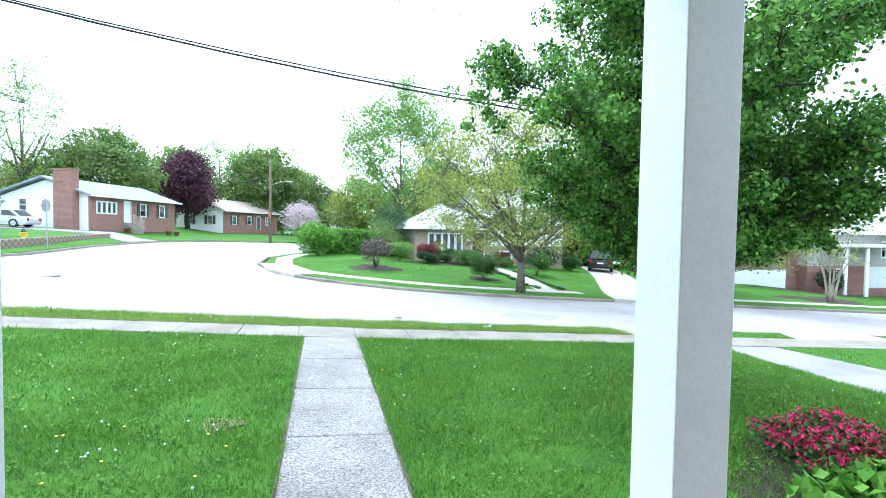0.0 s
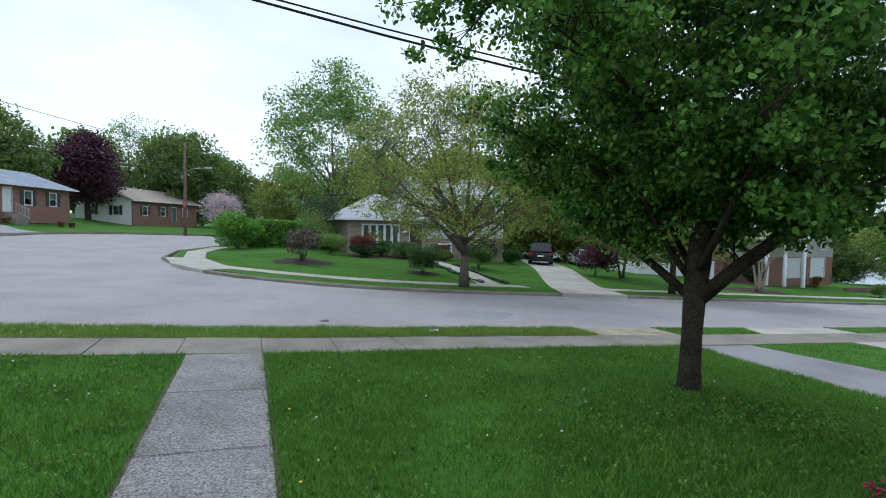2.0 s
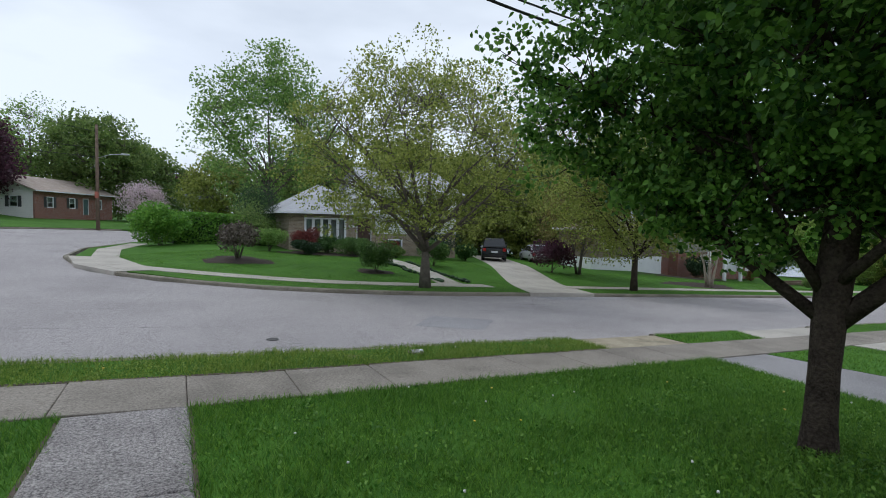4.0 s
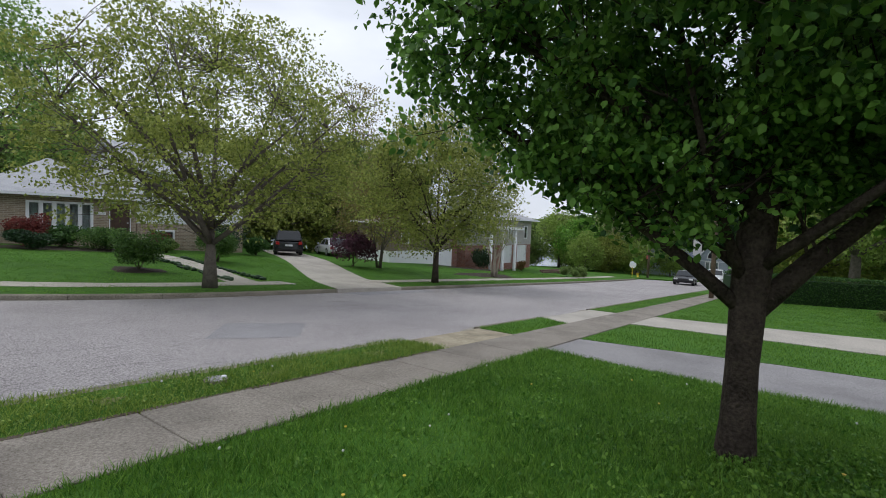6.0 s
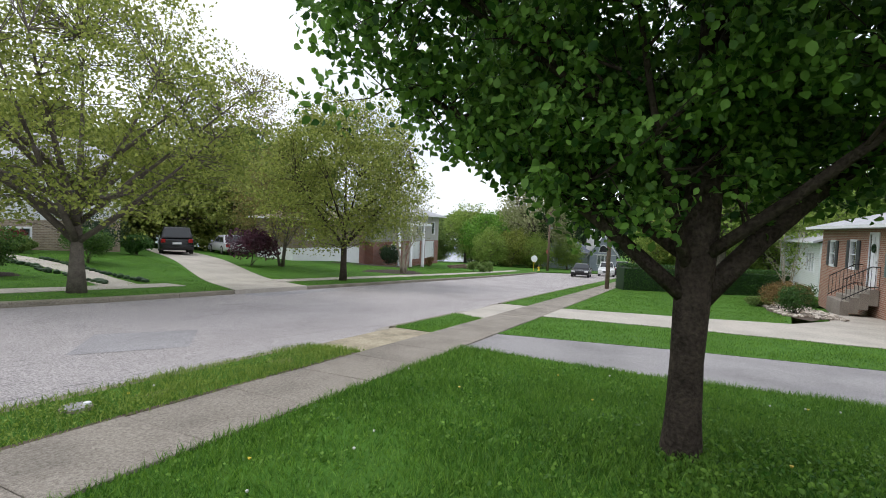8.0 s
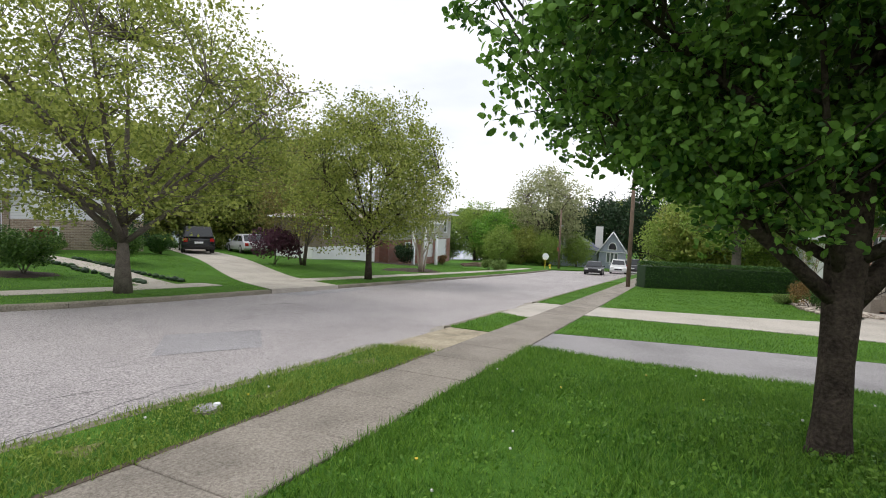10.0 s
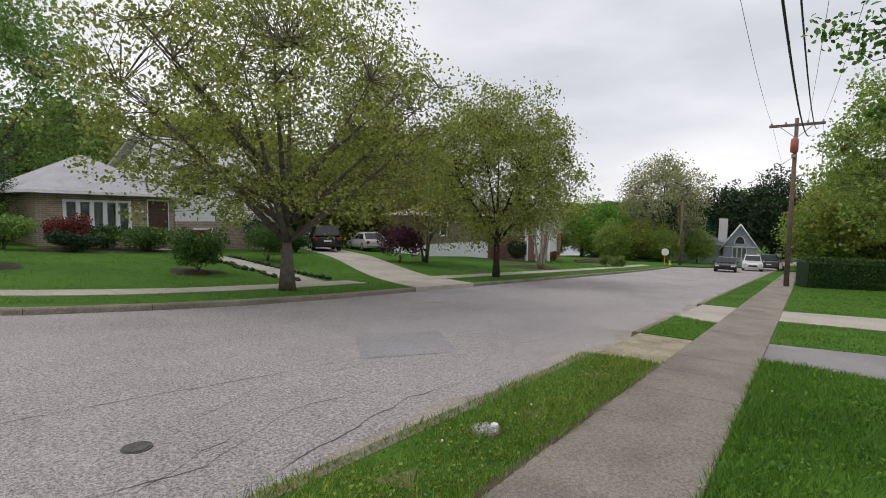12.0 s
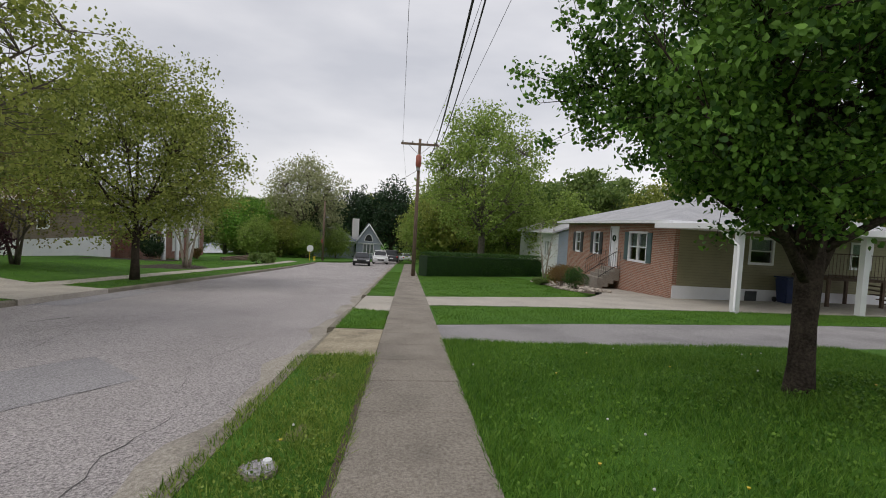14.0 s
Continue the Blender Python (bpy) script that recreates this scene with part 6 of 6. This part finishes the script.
bin_ob = thing("wheelie_bin", "dark blue wheeled rubbish bin by the siding wall", "bin", pose(18.85, -5.0, height(18.85, -5.0) + 0.012, 0, 0, -90))
bm = bmesh.new()
v = [bm.verts.new(p) for p in ((-0.24, -0.26, 0.02), (0.24, -0.26, 0.02), (0.24, 0.24, 0.02), (-0.24, 0.24, 0.02), (-0.31, -0.34, 0.98), (0.31, -0.34, 0.98), (0.31, 0.32, 0.98), (-0.31, 0.32, 0.98))]
for f in ((3, 2, 1, 0), (4, 5, 6, 7), (0, 1, 5, 4), (1, 2, 6, 5), (2, 3, 7, 6), (3, 0, 4, 7)):
    bm.faces.new([v[k] for k in f])
bmesh.ops.bevel(bm, geom=bm.edges[:], offset=0.03, segments=2, affect="EDGES")
part("body", bm, M_BLUEBIN, bin_ob)
part("lid", boxed(-0.34, -0.38, 0.985, 0.34, 0.36, 1.05, bevel=0.025), M_BLUEBIN, bin_ob)
for wx in (-0.27, 0.27):
    part("wheel", tube(bmesh.new(), [(wx - 0.03, 0.3, 0.1), (wx + 0.03, 0.3, 0.1)], [0.1, 0.1], 14), M_TIRE, bin_ob)

for i, (fx, fy, k) in enumerate(((-15.3, 55.2, 1.0), (-14.9, 56.6, 1.0), (-17.3, 50.2, 0.9))):
    pot = thing("flower_pot", "terracotta flower pot beside the brick house", "pot", pose(fx, fy, height(fx, fy)))
    part("pot", tube(bmesh.new(), [(0, 0, 0), (0, 0, 0.4 * k), (0, 0, 0.401 * k), (0, 0, 0.46 * k)], [0.18, 0.26, 0.3, 0.3], 14), M_TERRA, pot)


# ---- vehicles ----
P_BLACK = paint("black car paint", (0.012, 0.013, 0.016))
P_WHITE = paint("white car paint", (0.75, 0.76, 0.77))
P_SILVER = paint("silver car paint", (0.50, 0.51, 0.53))
P_GREY = paint("dark grey car paint", (0.05, 0.052, 0.058))
M_LIGHT_RED = paint("red lens", (0.4, 0.012, 0.012))
M_LIGHT_CLEAR = paint("clear lens", (0.7, 0.7, 0.68))


def car(name, label, x, y, turn, kind, col, lift=-0.13):
    """A car along its local x axis, nose at +x. kind: sedan, suv or pickup."""
    g = height(x, y) + lift
    slope = math.degrees(math.atan(-0.0595 * math.cos(radians(turn))))
    root = thing(name, label, "car", pose(x, y, g, 0, -slope, turn))
    ln, wd, ht = {"sedan": (4.7, 1.8, 1.42), "suv": (4.6, 1.84, 1.72), "pickup": (5.4, 1.95, 1.85)}[kind]
    h = ln / 2
    belt = ht * (0.6 if kind == "sedan" else 0.58)
    low = [(-h, 0.42), (-h + 0.04, belt - 0.08), (-h + 0.25, belt), (h * 0.42, belt), (h * 0.9, belt - 0.16), (h, belt - 0.32), (h, 0.42), (h - 0.15, 0.24), (-h + 0.15, 0.26)]
    if kind == "sedan":
        cab = [(-h * 0.78, belt), (-h * 0.48, ht - 0.03), (-h * 0.1, ht), (h * 0.12, ht - 0.05), (h * 0.46, belt)]
    elif kind == "suv":
        cab = [(-h * 0.98, belt), (-h * 0.86, ht - 0.06), (-h * 0.4, ht), (h * 0.1, ht - 0.05), (h * 0.44, belt)]
    else:
        cab = [(-h * 0.12, belt), (-h * 0.06, ht - 0.04), (h * 0.02, ht), (h * 0.28, ht - 0.05), (h * 0.52, belt)]

    def prism(profile, w0, w1, z_split, bev):
        bm = bmesh.new()
        sides = []
        for s in (-1, 1):
            sides.append([bm.verts.new((px2, s * (w0 if pz <= z_split + 1e-4 else w1) / 2, pz)) for px2, pz in profile])
        n = len(profile)
        for k in range(n):
            bm.faces.new((sides[0][k], sides[0][(k + 1) % n], sides[1][(k + 1) % n], sides[1][k]))
        bm.faces.new(sides[0][::-1])
        bm.faces.new(sides[1])
        bmesh.ops.recalc_face_normals(bm, faces=bm.faces[:])
        bmesh.ops.bevel(bm, geom=bm.edges[:], offset=bev, segments=2, affect="EDGES", profile=0.6)
        for f in bm.faces:
            f.smooth = True
        return bm

    part("body", prism(low, wd, wd, 9, 0.05), col, root)
    cabin = part("cabin", prism(cab, wd * 0.92, wd * 0.74, belt, 0.04), col, root)
    z0, z1 = belt + 0.05, ht - 0.13
    xs0, xs1 = cab[0][0] + 0.28, cab[-1][0] - 0.42
    xt0, xt1 = cab[1][0] + 0.12, cab[3][0] - 0.06
    for s in (-1, 1):
        for a, b in ((0.0, 0.47), (0.53, 1.0)):
            bm = bmesh.new()
            w_lo, w_hi = wd * 0.457, wd * 0.385
            pts = [(xs0 + (xs1 - xs0) * a, s * w_lo, z0), (xs0 + (xs1 - xs0) * b, s * w_lo, z0), (xt0 + (xt1 - xt0) * b, s * w_hi, z1), (xt0 + (xt1 - xt0) * a, s * w_hi, z1)]
            v2 = [bm.verts.new(p) for p in pts] + [bm.verts.new((p[0], p[1] + s * 0.012, p[2])) for p in pts]
            for f in ((0, 1, 2, 3), (7, 6, 5, 4), (0, 4, 5, 1), (1, 5, 6, 2), (2, 6, 7, 3), (3, 7, 4, 0)):
                bm.faces.new([v2[k] for k in f])
            bmesh.ops.recalc_face_normals(bm, faces=bm.faces[:])
            part("side_window", bm, M_CARGLASS, cabin)
    for lo, hi, out in ((cab[0], cab[1], -1), (cab[-1], cab[-2], 1)):
        bm = bmesh.new()
        pts = []
        for q in (0.12, 0.9):
            xx, zz = lo[0] + (hi[0] - lo[0]) * q + out * 0.014, lo[1] + (hi[1] - lo[1]) * q + 0.004
            wv = wd * (0.40 - 0.06 * q)
            pts.append((xx, zz, wv))
        v2 = [bm.verts.new(p) for p in ((pts[0][0], -pts[0][2], pts[0][1]), (pts[0][0], pts[0][2], pts[0][1]), (pts[1][0], pts[1][2], pts[1][1]), (pts[1][0], -pts[1][2], pts[1][1]))]
        v3 = [bm.verts.new((w.co.x - out * 0.03, w.co.y, w.co.z - 0.01)) for w in v2]
        bm.faces.new(v2)
        for k in range(4):
            bm.faces.new((v2[k], v3[k], v3[(k + 1) % 4], v2[(k + 1) % 4]))
        bmesh.ops.recalc_face_normals(bm, faces=bm.faces[:])
        part("windscreen", bm, M_CARGLASS, cabin)
    for s in (-1, 1):
        part("headlight", boxed(h - 0.14, s * wd * 0.36 - 0.17, belt - 0.34, h + 0.012, s * wd * 0.36 + 0.17, belt - 0.2, bevel=0.03), M_LIGHT_CLEAR, root)
        part("tail_light", boxed(-h - 0.012, s * wd * 0.40 - 0.12, belt - 0.28, -h + 0.14, s * wd * 0.40 + 0.12, belt - 0.06, bevel=0.03), M_LIGHT_RED, root, "red tail light")
        part("mirror", boxed(h * 0.30, s * wd * 0.5 - 0.02 + (0.04 if s > 0 else -0.16), belt + 0.02, h * 0.30 + 0.12, s * wd * 0.5 + 0.02 + (0.16 if s > 0 else -0.04), belt + 0.16, bevel=0.03), col, root)
    part("number_plate", boxed(-h - 0.016, -0.24, 0.62, -h - 0.002, 0.24, 0.74), M_WHITE, root)
    part("grille", boxed(h - 0.05, -0.4, 0.45, h + 0.013, 0.4, 0.62, bevel=0.01), M_TIRE, root)
    rw = 0.33 if kind == "sedan" else 0.37
    for ax in (-h * 0.6, h * 0.62):
        for s in (-1, 1):
            yy = s * (wd / 2 - 0.1)
            wheel = part("wheel", tube(bmesh.new(), [(ax, yy - 0.115, rw), (ax, yy - 0.1, rw), (ax, yy + 0.1, rw), (ax, yy + 0.115, rw)], [rw - 0.03, rw, rw, rw - 0.03], 22), M_TIRE, root)
            part("rim", tube(bmesh.new(), [(ax, yy + s * 0.1, rw), (ax, yy + s * 0.125, rw)], [rw * 0.66, rw * 0.6], 14), M_STEEL, wheel)
    return root


car("parked_suv", "black compact SUV parked up the driveway", 22.3, 35.6, 57, "suv", P_BLACK, 0.02)
car("parked_sedan", "dark sedan parked on the street facing down", 54, 15.1, 185, "sedan", P_BLACK)
car("parked_suv", "white SUV parked further down the street", 62.5, 13.6, 186, "suv", P_WHITE)
car("parked_pickup", "dark pickup truck parked beyond the hedge", 69, 12.4, 2, "pickup", P_GREY)
car("parked_sedan", "white sedan parked far down the street", 84, 10.5, 10, "sedan", P_WHITE)
car("parked_sedan", "silver sedan far down the street", 92, 14.5, 30, "sedan", P_SILVER)
car("parked_sedan", "silver sedan parked beside the brick house", -24.6, 45.6, 175, "sedan", P_SILVER, 0.04)
car("parked_sedan", "light sedan parked beside the grey house", 27.2, 36.4, 65, "sedan", P_SILVER, 0.02)
car("parked_sedan", "dark sedan near the blossom tree", -0.5, 69, 20, "sedan", P_BLACK, 0.02)

# ---- harbour ----
wv = [(75, 42, -5.9), (420, 42, -5.9), (420, 420, -5.9), (60, 420, -5.9), (64, 60, -5.9)]
setting(quick("water", wv, [(0, 1, 2, 3, 4)], M_WATER), "grey-blue harbour water", "water")


def boat(x, y, ln, turn, cabin):
    root = thing("motorboat", "white motorboat moored in the harbour", "boat", pose(x, y, -5.95, 0, 0, turn), "moored boats")
    bm = bmesh.new()
    rings = []
    for q, w, zb2 in ((-0.5, 0.16, 0.1), (-0.2, 0.18, 0.05), (0.2, 0.16, 0.1), (0.5, 0.01, 0.5)):
        rings.append([bm.verts.new((q * ln, s * w * ln, z)) for s, z in ((-1, 0.12 * ln + q * 0.05 * ln), (-0.6, zb2), (0.6, zb2), (1, 0.12 * ln + q * 0.05 * ln))])
    for r0, r1 in zip(rings, rings[1:]):
        for k in range(4):
            bm.faces.new((r0[k], r0[(k + 1) % 4], r1[(k + 1) % 4], r1[k]))
    bm.faces.new(rings[0])
    bm.faces.new(rings[-1])
    bmesh.ops.recalc_face_normals(bm, faces=bm.faces[:])
    part("hull", bm, M_WHITE, root)
    part("cabin", boxed(-0.2 * ln, -0.1 * ln, 0.11 * ln, 0.15 * ln, 0.1 * ln, (0.11 + cabin) * ln, bevel=0.03 * ln), M_WHITE, root)
    part("cabin_window", boxed(-0.15 * ln, -0.103 * ln, (0.13 + cabin * 0.4) * ln, 0.11 * ln, 0.103 * ln, (0.11 + cabin * 0.8) * ln), M_CARGLASS, root)
    return root


for i in range(16):
    boat(118 + rnd.uniform(0, 60), 62 + i * 4.5 + rnd.uniform(-2, 2), rnd.uniform(8, 13), rnd.uniform(0, 360), rnd.choice((0.14, 0.2)))
jetty = thing("jetty", "wooden jetty with posts in the harbour", "jetty", pose(112, 62, -5.9))
part("deck", boxed(-1, -4, 0.7, 1, 46, 0.85), M_DECK, jetty)
for i in range(12):
    part("pile", tube(bmesh.new(), [(-1.1, i * 4.0 - 3, -1), (-1.1, i * 4.0 - 3, 1.7)], [0.16, 0.15], 8), M_WOODPOLE, jetty)

# timber edging and steps by the grey house
for i, (tx, ty, tl) in enumerate(((46.5, 27.0, 3.0), (49.0, 26.4, 3.2), (50.5, 27.4, 3.0))):
    tb = thing("timber_edging", "weathered timber landscape edging in the lawn", "edging", pose(tx, ty, height(tx, ty), 0, 0, -12), "timber edging")
    for j in range(2):
        part("beam", boxed(0, -0.1 + 0.25 * j, -0.05 + 0.14 * j, tl, 0.1 + 0.25 * j, 0.14 + 0.14 * j, bevel=0.015), M_WOODPOLE, tb)


for i, (mx, my, rx, ry) in enumerate(((-1.05, 5.1, 0.3, 0.16), (4.3, 10.9, 0.35, 0.14), (2.6, 11.0, 0.3, 0.16), (6.1, 10.95, 0.4, 0.16))):
    bm = bmesh.new()
    mid = bm.verts.new((mx, my, height(mx, my) + 0.006))
    ring = [bm.verts.new((mx + rx * (1 + 0.25 * math.sin(3 * k + i)) * math.cos(k * 0.349), my + ry * (1 + 0.25 * math.cos(5 * k)) * math.sin(k * 0.349), height(mx, my) + 0.003)) for k in range(18)]
    for k in range(18):
        bm.faces.new((mid, ring[k], ring[(k + 1) % 18]))
    setting(part("bare_patch", bm, M_STRAW), "bare straw-coloured patch in the grass", "soil")

# ---- grass ----
def in_poly(x, y, poly):
    inside = np.zeros(len(x), dtype=bool)
    for (x0, y0), (x1, y1) in zip(poly, poly[1:] + poly[:1]):
        cross = ((y0 > y) != (y1 > y)) & (x < (x1 - x0) * (y - y0) / (y1 - y0 + 1e-12) + x0)
        inside ^= cross
    return inside


def grass(name, label, poly, per_m2, tall, width, mat, seed, fade=None):
    """Blades of grass over a lawn; fade: (x, y, near, far) thins them with distance from a place."""
    rng = np.random.default_rng(seed)
    xs, ys = [p[0] for p in poly], [p[1] for p in poly]
    x0, x1, y0, y1 = min(xs), max(xs), min(ys), max(ys)
    n = int((x1 - x0) * (y1 - y0) * per_m2)
    x, y = rng.uniform(x0, x1, n), rng.uniform(y0, y1, n)
    keep = in_poly(x, y, poly)
    clump = 0.5 + 0.5 * np.sin(x * 2.1 + 1.7 * np.sin(y * 1.3)) * np.sin(y * 2.7 + 1.3 * np.sin(x * 1.9))
    keep &= rng.random(n) < 0.62 + 0.38 * clump
    if fade:
        d = np.hypot(x - fade[0], y - fade[1])
        keep &= rng.random(n) < np.clip(1 - (d - fade[2]) / (fade[3] - fade[2]), 0.22, 1)
    x, y, clump = x[keep], y[keep], clump[keep]
    n = len(x)
    z = np.array([height(a, b) for a, b in zip(x.tolist(), y.tolist())]) - 0.006
    a = rng.uniform(0, 6.283, n)
    hgt = tall * rng.uniform(0.45, 1.25, n) * (0.75 + 0.5 * clump)
    lean = rng.normal(scale=0.5, size=(n, 2)) * hgt[:, None]
    w = width * rng.uniform(0.7, 1.3, n)
    v = np.empty((n, 3, 3))
    v[:, 0] = np.stack([x - np.cos(a) * w, y - np.sin(a) * w, z], axis=1)
    v[:, 1] = np.stack([x + np.cos(a) * w, y + np.sin(a) * w, z], axis=1)
    v[:, 2] = np.stack([x + lean[:, 0], y + lean[:, 1], z + hgt], axis=1)
    me = bpy.data.meshes.new(name)
    me.vertices.add(n * 3)
    me.vertices.foreach_set("co", v.ravel())
    me.loops.add(n * 3)
    me.loops.foreach_set("vertex_index", np.arange(n * 3, dtype=np.int32))
    me.polygons.add(n)
    me.polygons.foreach_set("loop_start", np.arange(0, n * 3, 3, dtype=np.int32))
    me.polygons.foreach_set("loop_total", np.full(n, 3, dtype=np.int32))
    me.update(calc_edges=True)
    me.materials.append(mat)
    return tagged(new(name, me), label, "grass", kind="stuff")


grass("grass", "mown green grass of the front lawn", [(0.65, 2.0), (0.65, 9.445), (8.95, 9.445), (8.75, 6), (8.95, 3), (9.1, 2.0)], 3400, 0.075, 0.0048, M_BLADE, 1)
grass("grass", "mown green grass beside the front path", [(-9, 2.0), (-9, 9.94), (-4, 9.69), (-0.305, 9.47), (-0.305, 2.0)], 2500, 0.07, 0.0048, M_BLADE, 2)
grass("grass", "rough grass on the near verge", [(-8, 10.9), (-3, 10.66), (1, 10.46), (7.55, 10.46), (7.5, 11.52), (1, 11.52), (-3, 11.72), (-8, 11.97)], 2600, 0.082, 0.0055, M_DRY, 3)
grass("grass", "grass strip between the driveways", [(10.75, 9.38), (14.35, 9.38), (14.75, 6), (14.9, 1), (14.8, -4), (12.5, -4), (12.2, 0), (11.45, 6)], 900, 0.05, 0.007, M_BLADE, 4)
grass("grass", "short grass on the small verge", [(9.95, 10.48), (12.7, 10.48), (13.1, 11.43), (9.95, 11.43)], 1500, 0.06, 0.007, M_BLADE, 5)
grass("grass", "grass on the long verge", [(16.9, 10.5), (36, 10.5), (36, 11.43), (16.9, 11.43)], 500, 0.05, 0.011, M_BLADE, 6)
grass("grass", "striped short grass of the neighbour lawn", [(17.1, 9.38), (31, 9.38), (34, 3), (27.5, 1.8), (19, 3.1)], 420, 0.04, 0.012, M_BLADE, 7)
grass("grass", "grass of the corner lot lawn", [(1.1, 22.5), (5, 20.2), (9, 19.6), (12.9, 19.6), (14.5, 23), (17, 28), (18, 33), (3, 33), (-2, 30)], 420, 0.04, 0.009, M_BLADE, 8)
grass("grass", "grass on the sloping lawn of the grey house", [(16.5, 19.65), (44, 19.8), (44, 28), (21, 28), (18, 23)], 220, 0.04, 0.012, M_BLADE, 9)


def dandelions(spots):
    rng = random.Random(9)
    heads, stalks, clocks = bmesh.new(), bmesh.new(), bmesh.new()
    for x, y in spots:
        z = height(x, y)
        hh = rng.uniform(0.05, 0.13)
        yellow = rng.random() < 0.22
        tube(stalks, [(x, y, z), (x + 0.01, y, z + hh)], [0.002, 0.002], 4, caps=False)
        if yellow:
            bmesh.ops.create_cone(heads, cap_ends=True, segments=8, radius1=0.006, radius2=0.013, depth=0.012, matrix=Matrix.Translation((x + 0.01, y, z + hh)))
        else:
            bmesh.ops.create_icosphere(clocks, subdivisions=1, radius=0.012, matrix=Matrix.Translation((x + 0.01, y, z + hh + 0.015)))
    tagged(part("dandelion_stalks", stalks, M_BLADE), "thin dandelion stalks in the lawn", "flower", kind="stuff")
    tagged(part("dandelion_flowers", heads, M_YELLOW), "small yellow dandelion flowers in the lawn", "flower", kind="stuff")
    tagged(part("dandelion_clocks", clocks, M_LAMP), "white dandelion seed heads in the lawn", "flower", kind="stuff")


dandelions([(rnd.uniform(-6, -0.6), rnd.uniform(3, 9.2)) for _ in range(45)] + [(-1.9 + rnd.gauss(0, 0.5), 4.2 + rnd.gauss(0, 0.5)) for _ in range(22)] + [(rnd.uniform(0.8, 8.5), rnd.uniform(4.5, 9.3)) for _ in range(30)] + [(rnd.uniform(-4, 7), rnd.uniform(10.55, 11.2)) for _ in range(9)])


def weeds(name, label, spots, size, mat, seed, per=14, spread=0.07):
    """Low broad-leaved weeds in tufts among the grass."""
    rng = np.random.default_rng(seed)
    p = np.repeat(np.array([(x, y, 0.0) for x, y in spots]), per, axis=0)
    p[:, :2] += np.clip(rng.normal(scale=spread, size=(len(p), 2)), -2 * spread, 2 * spread)
    p[:, 2] = np.array([height(a, b) for a, b in p[:, :2].tolist()]) + rng.uniform(0.012, 0.065, len(p))
    tagged(leaf_mesh(name, p, size, mat, None, rng, droop=0.0, broad=True), label, "weeds", kind="stuff")


weeds("clover", "low clover and weeds among the front lawn grass", [(rnd.uniform(0.8, 8.5), rnd.uniform(2.4, 9.3)) for _ in range(800)] + [(5.1 + rnd.gauss(0, 0.8), 5.6 + rnd.gauss(0, 0.7)) for _ in range(330)] + [(rnd.uniform(-6, -0.45), rnd.uniform(2.4, 9.3)) for _ in range(620)], 0.032, M_BLADE, 21)
weeds("verge_weeds", "yellow-green broad-leaved weeds in the rough verge", [(rnd.uniform(-4, 7.4), rnd.uniform(10.6, 11.2)) for _ in range(520)], 0.024, M_DRY, 22)
